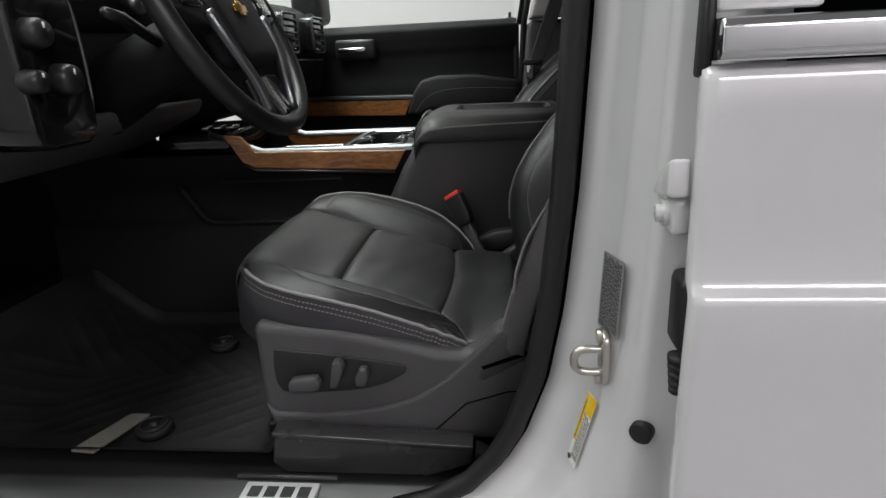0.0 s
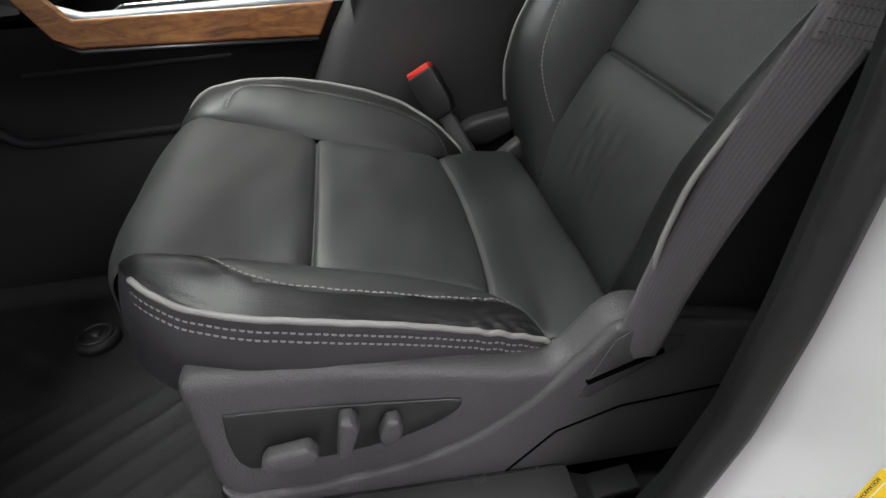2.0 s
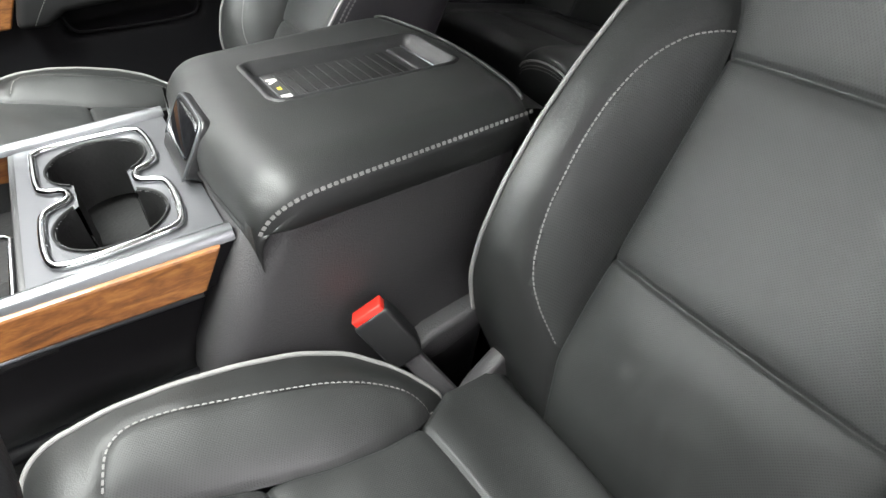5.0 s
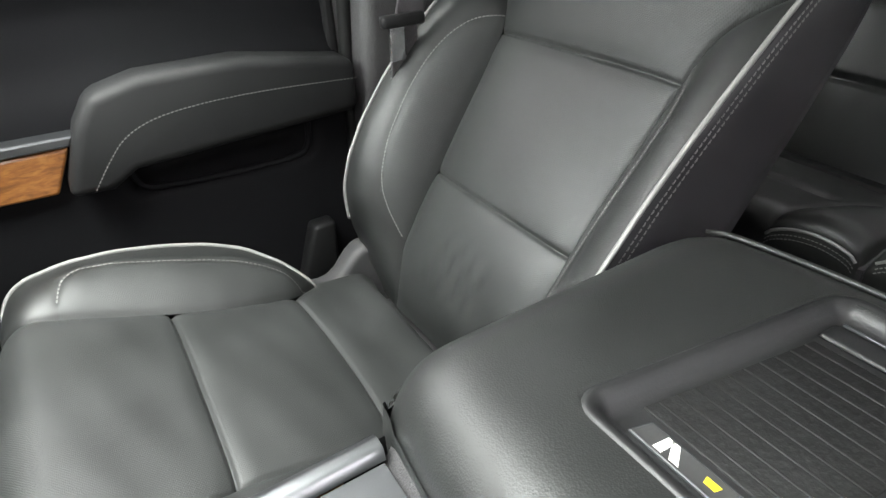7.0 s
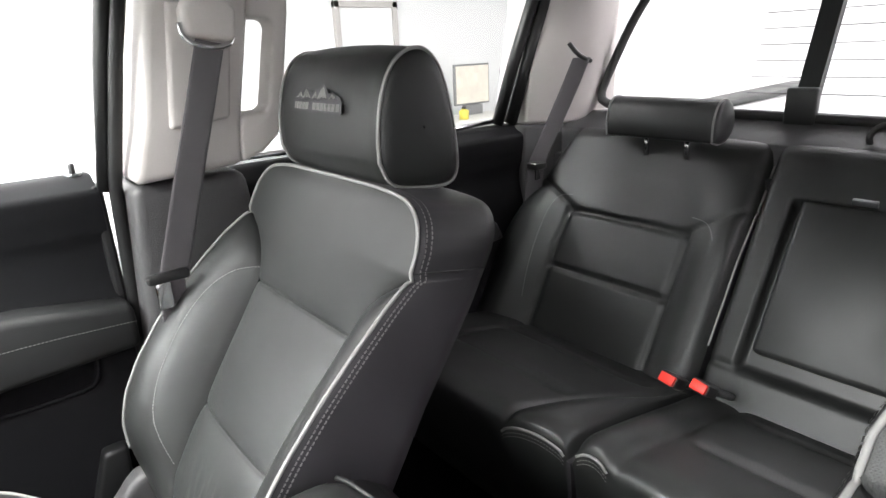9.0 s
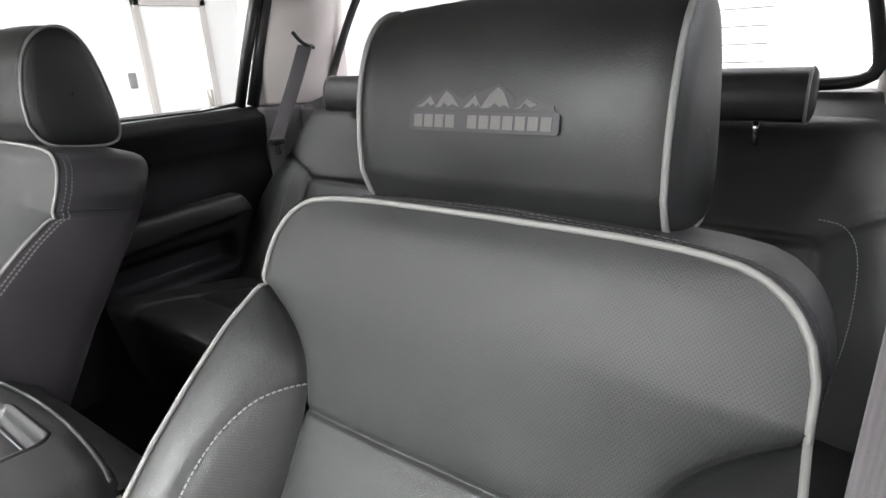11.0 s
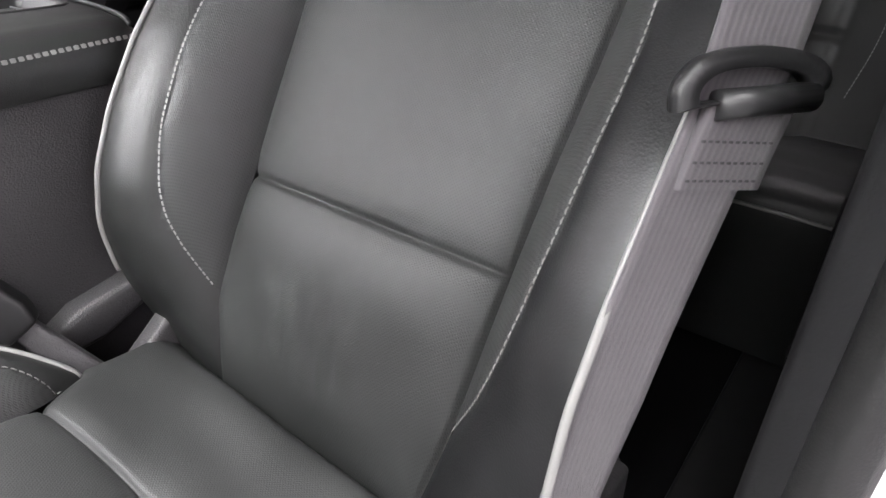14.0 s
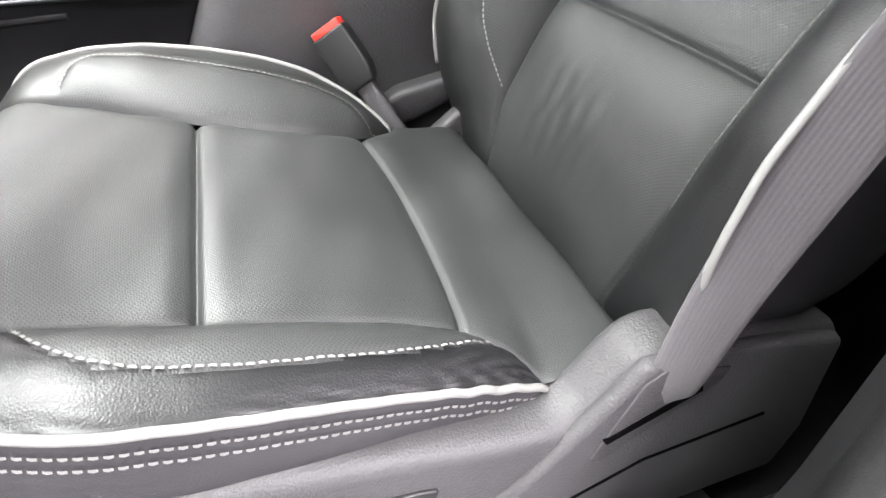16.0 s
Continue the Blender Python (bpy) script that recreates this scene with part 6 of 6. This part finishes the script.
def rear_back(y0, y1, headrest, panel=False):
    """Rear backrest section: sewn insert with wings, or the folded middle armrest in its recess."""
    O, U, F = Vector((1.19, 0, 0.346)), Vector((0.475, 0, 0.88)), Vector((-0.88, 0, 0.475))
    ss, vs = np.linspace(-0.19, 0.382, 90), np.linspace(0, 1, 72)
    mid, half = (y0 + y1) / 2, abs(y1 - y0) / 2
    rows = []
    for s in ss:
        narrow = 1 - 0.12 * float(step(0.24, 0.382, np.array(s))) ** 2 if not panel else 1
        row = []
        for v in vs:
            q = (2 * v - 1)
            y = mid + q * half * (narrow if q * mid > 0 else 1)
            if abs(mid) > 0.3 and q * mid > 0:
                y += math.copysign(0.095, mid) * abs(q) ** 3 * float(step(0.34, 0.0, np.array(s)))
            d = 0.006 * (1 - q ** 4)
            a = abs(q) * half
            if panel:
                hole = float(step(half * 0.72, half * 0.66, np.array(a)) * step(0.262, 0.252, np.array(s)) * step(-0.085, -0.075, np.array(s)))
                d -= 0.03 * hole
                d -= 0.008 * math.exp(-((s + 0.085) / 0.006) ** 2)
            else:
                d += 0.022 * float(step(half * 0.60, half * 0.85, np.array(a))) * float(step(0.3, 0.1, np.array(s)))
                seam = half * (0.58 + 0.0 * s) + max(0.0, s - 0.16) * 1.6
                d -= 0.010 * math.exp(-((a - seam) / 0.006) ** 2)
                for s0 in (0.0, 0.150):
                    d -= 0.010 * math.exp(-((s - s0) / 0.006) ** 2) * (1 if a < seam else 0)
            d -= 0.035 * (1 - math.sqrt(max(0, 1 - min(1, max(0, (s - 0.337) / 0.045)) ** 2)))
            d -= 0.03 * (1 - math.sqrt(max(0, 1 - min(1, max(0, (abs(q) - 0.9) / 0.1)) ** 2)))
            p = O + U * s + F * d
            row.append(Vector((p.x, y, p.z)))
        rows.append(row)
    back = part("backrest", sheet(rows), LEATHER, bench, "black leather rear backrest section")
    rim = [r[0] for r in rows] + rows[-1][1:-1] + [r[-1] for r in reversed(rows)]
    part("backrest_sides", sheet([rim, [p - F * 0.05 + U * 0.002 for p in rim], [p - F * 0.09 for p in rim]]), VINYL, back)
    if not panel:
        part("backrest_piping", tube([p + F * 0.001 for p in rim[20:-20]], 0.003), PIPING, back, "light grey welt piping")
        for sg in (-1, 1):
            line = smooth_path([(half * 0.6, 0.185), (half * 0.75, 0.18), (half * 0.84, 0.13), (half * 0.85, 0.0), (half * 0.78, -0.1)], 0.006, 2)
            pts = [Vector(((O + U * s + F * 0.020).x, mid + sg * v, (O + U * s + F * 0.020).z)) for v, s in line]
            part("backrest_stitching", stitches(pts, [tuple(F)] * len(pts), 0.004, 0.002, 0.0008), LABEL_GREY, back, "dark grey thread")
    if headrest:
        prof = smooth_path([(0, 0.0), (-0.004, 0.035), (0.008, 0.075), (0.04, 0.088), (0.075, 0.07), (0.085, 0.03), (0.07, 0.002), (0.03, -0.008), (0, 0)], 0.006, 2)[:-1]
        hx, hz, hw = 1.283, 0.674, 0.135
        rings = []
        cx, cz = 0.04, 0.04
        for y, k in ((-hw, 0.05), (-hw, 0.8), (-hw + 0.004, 0.97), (-hw + 0.012, 1.0), (hw - 0.012, 1.0), (hw - 0.004, 0.97), (hw, 0.8), (hw, 0.05)):
            rings.append([(hx + cx + (x - cx) * k, headrest + y, hz + cz + (z - cz) * k) for x, z in prof])
        hr = part("headrest", sheet(rings, True, True), LEATHER, bench, "low black leather head restraint")
        for y in (-hw + 0.008, hw - 0.008):
            part("headrest_piping", tube([(hx + cx + (x - cx) * 1.0, headrest + y, hz + cz + (z - cz) * 1.0) for x, z in prof], 0.0024, 8, True), PIPING, hr, "light grey welt piping")
        for y in (-0.05, 0.05):
            part("headrest_post", tube([(hx + 0.045, headrest + y, hz), (hx + 0.05, headrest + y, hz - 0.05)], 0.006), CHROME, hr)
    return back


rear_back(0.185, 0.715, 0.405)
rear_back(-0.20, 0.18, None, True)
rear_back(-0.75, -0.205, -0.47)
part("centre_armrest", box((-0.115, -0.02, -0.155), (0.115, 0.022, 0.155), 0.012, Matrix.Translation((1.256, -0.01, 0.435)) @ Matrix.Rotation(radians(28.4), 4, "Y") @ Matrix.Rotation(radians(90), 4, "Z"), 3), LEATHER, bench, "folded-up leather centre armrest")
part("armrest_strap", box((1.296, -0.02, 0.585), (1.304, 0.02, 0.597), 0.002), SATIN, bench)
part("bench_core", box((1.345, -0.74, 0.05), (1.37, 0.74, 0.6), 0.005), VINYL, bench)
place(bench, Vector((1.0, 0.0, 0.0)))
for k, (bx, by) in enumerate(((0.985, 0.165), (1.0, 0.115))):
    buckle("rear_buckle", (bx - 0.03, by - 0.01, 0.315), (0.75, 0.0, -0.45), (0.1, 1, 0.1), (0.034, 0.06, 0.022), "black rear buckle with a red button on the bench", "rear buckles")
rb = thing("rear_seat_belt", "dark webbing belt hanging from the rear corner trim", "seat belt", (1.25, 0.72, 0.5))
pts = resample([(1.362, 0.672, 0.845), (1.33, 0.69, 0.76), (1.28, 0.715, 0.64), (1.245, 0.72, 0.58), (1.26, 0.74, 0.5), (1.27, 0.76, 0.3)], 0.02)
part("webbing", ribbon(pts, [(-0.64, 0.77, 0.0)] * len(pts), 0.044), WEBBING, rb)
part("belt_slot", tube(smooth_path([(1.345, 0.70, 0.88), (1.352, 0.675, 0.85), (1.385, 0.66, 0.835)], 0.01, 2), 0.006), PLASTIC_SMOOTH, rb)
part("tongue", box((1.225, 0.70, 0.572), (1.268, 0.735, 0.592), 0.005), PLASTIC_SMOOTH, rb)
part("tongue_blade", box((1.238, 0.712, 0.545), (1.255, 0.716, 0.575), 0.001), CHROME, rb, "chrome latch blade")
place(rb, Vector((1.25, 0.72, 0.5)))

# ---- dashboard, wheel, mats ----
dash = thing("dashboard", "black soft-touch dashboard with round controls and chrome edges", "dashboard", (-0.8, 0.0, 0.4))
prof = smooth_path([(-1.2, 0.80), (-0.66, 0.80), (-0.53, 0.78), (-0.455, 0.72), (-0.43, 0.62), (-0.44, 0.525), (-0.50, 0.48), (-0.70, 0.42), (-1.2, 0.38)], 0.03, 2)
part("dash_body", sheet([[(x + 0.02 * math.cos(6 * y), y, z) for x, z in prof] for y in np.linspace(-0.76, 0.78, 28)]), SOFT_DASH, dash)
part("cluster_hood", prism([(-0.66, 0.83), (-0.5, 0.835), (-0.43, 0.80), (-0.415, 0.76), (-0.44, 0.66), (-0.6, 0.6)], -0.63, -0.29, "y", 0.02, 3), SOFT_DASH, dash)
bez = part("switch_bezel", prism(rounded(-0.755, 0.50, -0.632, 0.70, 0.03), -0.44, -0.365, "x", 0.008, 3), PLASTIC_GLOSS, dash, "gloss black light switch bezel")
part("bezel_trim", tube([(-0.368, y, z) for y, z in smooth_path([(-0.645, 0.70), (-0.632, 0.66), (-0.63, 0.58), (-0.638, 0.53), (-0.66, 0.505)], 0.01, 2)], 0.0022), SATIN, bez, "satin bezel edge")
for y, z, r in ((-0.69, 0.585, 0.021), (-0.725, 0.64, 0.019), (-0.745, 0.585, 0.015)):
    kn = part("knob", tube([(-0.368, y, z), (-0.35, y, z), (-0.343, y, z)], [r, r * 0.92, r * 0.8], 24), PLASTIC_SMOOTH, bez)
    part("knob_mark", tube([(-0.3425, y, z + r * 0.3), (-0.3425, y, z + r * 0.65)], 0.0015, 6), WHITE_PLASTIC, kn)
part("ignition_lock", tube([(-0.435, -0.40, 0.60), (-0.395, -0.40, 0.61)], 0.02, 20), PLASTIC_GLOSS, dash)
part("ignition_ring", tube([(-0.396 + 0.0, -0.40 + 0.02 * math.cos(a), 0.61 + 0.02 * math.sin(a)) for a in np.linspace(0, math.tau, 24)[:-1]], 0.0022, 6, True), SATIN, dash)
part("start_button", tube([(-0.43, -0.405, 0.70), (-0.405, -0.405, 0.70)], 0.017, 20), SATIN, dash, "round silver push button")
part("knee_panel", prism([(-0.47, 0.53), (-0.425, 0.53), (-0.44, 0.50), (-0.6, 0.43), (-0.64, 0.44)], -0.74, -0.20, "y", 0.01, 3), PLASTIC, dash)
for y0, y1 in ((0.30, 0.42), (0.58, 0.70)):
    vent = part("air_vent", prism(rounded(y0, 0.62, y1, 0.73, 0.015), -0.46, -0.415, "x", 0.006, 3), PLASTIC_GLOSS, dash, "black air vent")
    for k in range(5):
        part("vent_slat", box((-0.417, y0 + 0.012, 0.638 + 0.018 * k), (-0.409, y1 - 0.012, 0.642 + 0.018 * k)), PLASTIC_SMOOTH, vent)
    part("vent_trim", tube([(-0.414, y, z) for y, z in rounded(y0, 0.62, y1, 0.73, 0.015)], 0.003, 6, True), SATIN, vent)
part("glove_box", prism([(-0.45, 0.60), (-0.425, 0.60), (-0.45, 0.50), (-0.48, 0.50)], 0.26, 0.72, "y", 0.008, 3), SOFT_DASH, dash)
place(dash, Vector((-0.8, 0.0, 0.4)))

wheel = thing("steering_wheel", "black leather steering wheel with silver spokes and a gold badge", "steering wheel", (-0.30, -0.46, 0.60))
wm = Matrix.Translation((-0.235, -0.46, 0.665)) @ Matrix((Vector((0, 1, 0)), Vector((-0.42, 0, 0.9075)), Vector((0.9075, 0, 0.42)))).transposed().to_4x4()


def on_wheel(bm):
    bm.transform(wm)
    return bm


part("rim", on_wheel(tube([(0.19 * math.cos(a), 0.188 * math.sin(a), 0) for a in np.linspace(0, math.tau, 73)[:-1]], 0.0165, 12, True)), LEATHER_WORN, wheel, "black leather rim")
part("hub", on_wheel(prism(rounded(-0.082, -0.085, 0.082, 0.07, 0.03), -0.02, 0.026, "z", 0.014, 4)), SOFT_DASH, wheel)
for sg in (-1, 1):
    sp = part("spoke", on_wheel(prism([(sg * 0.07, 0.045), (sg * 0.178, 0.04), (sg * 0.178, -0.005), (sg * 0.075, -0.03)], -0.012, 0.014, "z", 0.006, 3)), PLASTIC_SMOOTH, wheel)
    part("spoke_button_pad", on_wheel(prism(rounded(sg * 0.13 - 0.03, 0.0, sg * 0.13 + 0.03, 0.036, 0.01), 0.012, 0.02, "z", 0.003)), PLASTIC_GLOSS, sp)
    for k in range(3):
        part("button_mark", on_wheel(box((sg * 0.13 - 0.018 + 0.016 * k, 0.014, 0.02), (sg * 0.13 - 0.012 + 0.016 * k, 0.022, 0.0206))), WHITE_PLASTIC, sp, smooth=False)
    part("spoke_trim", on_wheel(tube(smooth_path([(sg * 0.1, -0.005, 0.018), (sg * 0.092, -0.06, 0.02), (sg * 0.06, -0.12, 0.014), (sg * 0.052, -0.165, 0.004)], 0.01, 2), 0.009)), SATIN, wheel, "satin silver spoke trim")
part("lower_spoke", on_wheel(prism([(-0.055, -0.10), (0.055, -0.10), (0.062, -0.178), (-0.062, -0.178)], -0.012, 0.006, "z", 0.006, 3)), PLASTIC_GLOSS, wheel)
cross = [(-0.022, 0.006), (-0.010, 0.006), (-0.008, 0.012), (0.008, 0.012), (0.010, 0.006), (0.022, 0.006), (0.018, -0.006), (0.008, -0.006), (0.006, -0.012), (-0.010, -0.012), (-0.012, -0.006), (-0.026, -0.006)]
BADGE = surface("gold_badge", (0.6, 0.36, 0.08), 0.25, metal=0.9, vary=0.05)
part("badge", on_wheel(prism(cross, 0.026, 0.030, "z", 0.001)), BADGE, wheel, "gold badge")
part("column", on_wheel(tube([(0, 0, -0.02), (0, -0.005, -0.28)], [0.045, 0.06], 20)), SOFT_DASH, wheel)
part("wiper_stalk", tube([(-0.33, -0.50, 0.63), (-0.31, -0.62, 0.66), (-0.305, -0.66, 0.665)], [0.008, 0.009, 0.007]), PLASTIC_SMOOTH, wheel)
place(wheel, Vector((-0.30, -0.46, 0.60)))


def floor_mat(y0, y1, label, tag):
    ob = thing("floor_mat", label, "floor mat", (-0.4, (y0 + y1) / 2, 0.0), "floor mats")
    xs, ys = np.arange(-0.78, -0.155, 0.006), np.arange(y0, y1 + 0.001, 0.006)
    rows = []
    for x in xs:
        row = []
        for y in ys:
            rim = min(x + 0.78, -0.155 - x, y - y0, y1 - y)
            z = 0.018 + 0.022 * float(step(0.035, 0.0, np.array(rim))) + 0.12 * float(step(-0.6, -0.8, np.array(x)))
            q = abs(y - (y0 + y1) / 2) + 0.8 * x
            if rim > 0.06:
                z += 0.0016 * float(step(0.5, 0.8, np.array(math.sin(q * 130))))
            row.append((x, y, z))
        rows.append(row)
    part("mat_sheet", sheet(rows), RUBBER, ob, "black rubber all-weather mat")
    if tag:
        for cx, cy in ((-0.386, -0.64), (-0.402, -0.345)):
            f = part("anchor", tube([(cx, cy, 0.02), (cx, cy, 0.03), (cx, cy, 0.033)], [0.03, 0.03, 0.026], 24), RUBBER, ob)
            part("anchor_ring", tube([(cx + 0.021 * math.cos(a), cy + 0.021 * math.sin(a), 0.034) for a in np.linspace(0, math.tau, 28)[:-1]], 0.003, 6, True), RUBBER_SEAL, f)
            part("anchor_knob", tube([(cx, cy, 0.03), (cx, cy, 0.038)], [0.009, 0.007], 14), PLASTIC_SMOOTH, f)
        part("mat_tag", prism([(-0.487, -0.706), (-0.447, -0.71), (-0.414, -0.607), (-0.448, -0.607)], 0.026, 0.031, "z", 0.001), TAG, ob, "grey-green mat tag", smooth=False)
    place(ob, Vector((-0.4, (y0 + y1) / 2, 0.0)))


TAG = surface("mat_tag_grey", (0.16, 0.155, 0.13), 0.5, vary=0.15, grain=300)
floor_mat(-0.715, -0.2, "black ribbed rubber mat in the driver footwell", True)
floor_mat(0.2, 0.72, "black ribbed rubber mat in the passenger footwell", False)

# ---- shop round the truck ----
slab("wall_shop_side", (-12, 5.0, -0.6), (12, 5.2, 3.0), WALL_PAINT, "white painted shop wall", 0)
slab("wall_shop_front", (-6.2, -12, -0.6), (-6.0, 12, 3.0), WALL_PAINT, "white painted shop wall", 0)
# near wall and ceiling are unseen, kept grey to hold back bounced light
slab("wall_shop_near", (-12, -5.4, -0.6), (12, -5.2, 3.0), BOUNCE_GREY, "unseen near shop wall, greyed to cut bounced light", 0)
slab("ceiling", (-12, -12, 3.0), (12, 12, 3.2), BOUNCE_GREY, "unseen shop ceiling, greyed to cut bounced light", 0)
back = slab("wall_shop_back", (6.0, -12, -0.6), (6.2, 12, 3.0), WALL_PAINT, "white sectional shop door wall", 0)
for k in range(18):
    z = -0.4 + 0.18 * k
    slab("door_slat", (5.985, -4.0, z), (6.0, 3.8, z + 0.165), WALL_PAINT, "", 0.004, back)
door = structure("door_4", prism([(3.22, -0.55), (3.84, -0.55), (3.84, 1.30), (3.22, 1.30)], 4.97, 5.0, "y", 0.004), WALL_PAINT, "white shop door in the wall", smooth=False)
for x0, x1, z0, z1 in ((3.16, 3.22, -0.55, 1.36), (3.84, 3.90, -0.55, 1.36), (3.16, 3.90, 1.30, 1.36)):
    slab("door_frame", (x0, 4.95, z0), (x1, 5.0, z1), GREY_TRIM, "", 0.004, door)
part("door_handle", box((3.76, 4.93, 0.30), (3.80, 4.97, 0.50), 0.008), STEEL, door)
part("wall_switch", box((3.0, 4.985, 0.58), (3.07, 5.0, 0.72), 0.004), LABEL_GREY, door)
tab = thing("folding_table", "white folding table with thin metal legs by the wall", "table", (4.3, 4.3, -0.55))
part("tabletop", box((3.5, 4.0, 0.17), (5.0, 4.6, 0.20), 0.008), WHITE_PLASTIC, tab)
for x in (3.6, 4.9):
    for y in (4.1, 4.5):
        part("leg", tube([(x, y, 0.17), (x + (0.3 if x < 4 else -0.3), y, -0.55)], 0.015), LABEL_GREY, tab)
place(tab, Vector((4.3, 4.3, -0.55)))
brd = thing("notice_board", "framed notice board standing on the table", "board", (4.45, 4.5, 0.2))
part("board_frame", box((4.25, 4.5, 0.30), (4.75, 4.53, 0.72), 0.006), LABEL_GREY, brd)
part("board_sheet", box((4.27, 4.492, 0.32), (4.73, 4.50, 0.70)), surface("cream_paper", (0.75, 0.7, 0.6), 0.7, vary=0.15, grain=12), brd, smooth=False)
part("board_foot", box((4.4, 4.45, 0.20), (4.6, 4.56, 0.30), 0.004), LABEL_GREY, brd)
place(brd, Vector((4.45, 4.5, 0.2)))
for k, (x, y, r, h, c, nm) in enumerate(((3.75, 4.2, 0.04, 0.16, (0.2, 0.5, 0.12), "green"), (3.9, 4.25, 0.045, 0.2, (0.03, 0.03, 0.03), "black"), (4.1, 4.2, 0.05, 0.12, (0.7, 0.6, 0.1), "yellow"))):
    bt = thing("spray_bottle", f"{nm} plastic bottle standing on the table", "bottle", (x, y, 0.2), "bottles on the table")
    part("bottle_body", tube([(x, y, 0.2), (x, y, 0.2 + h * 0.7), (x, y, 0.2 + h * 0.85)], [r, r, r * 0.5], 16), surface(nm + "_bottle", c, 0.4), bt)
    part("bottle_cap", tube([(x, y, 0.2 + h * 0.85), (x, y, 0.2 + h)], r * 0.45, 12), PLASTIC_SMOOTH, bt)
    place(bt, Vector((x, y, 0.2)))
for nm, x, c in (("green", 4.35, (0.15, 0.4, 0.1)), ("blue", 4.6, (0.02, 0.12, 0.5))):
    bag = thing("waste_bag", f"{nm} plastic bag standing under the table", "bag", (x, 4.0, -0.55))
    rows = [[(x + r * (1 + 0.12 * math.sin(5 * a + z * 9)) * math.cos(a), 4.0 + r * (1 + 0.12 * math.cos(4 * a + z * 7)) * math.sin(a), z) for a in np.linspace(0, math.tau, 25)[:-1]] for z, r in ((-0.55, 0.12), (-0.4, 0.15), (-0.2, 0.13), (0.0, 0.08), (0.05, 0.03))]
    part("bag_body", sheet(rows, True, True), surface(nm + "_bag", c, 0.35), bag)
    place(bag, Vector((x, 4.0, -0.55)))
# housings added out of view to go with the area lights
for lx, ly in ((-0.85, -0.9), (-0.85, 1.3), (-4.0, -0.9), (-4.0, 1.3), (-2.2, -4.0), (2.3, -4.3), (-1.4, 3.4), (3.4, 0.2)):
    lamp = thing("added_ceiling_lamp", "white ceiling lamp housing, unseen, added above the area lights", "lamp", (lx, ly, 3.0), "ceiling lamps")
    part("lamp_housing", box((lx - 1.25, ly - 0.2, 2.95), (lx + 1.25, ly + 0.2, 3.0), 0.01), WHITE_PLASTIC, lamp)
    place(lamp, Vector((lx, ly, 3.0)))
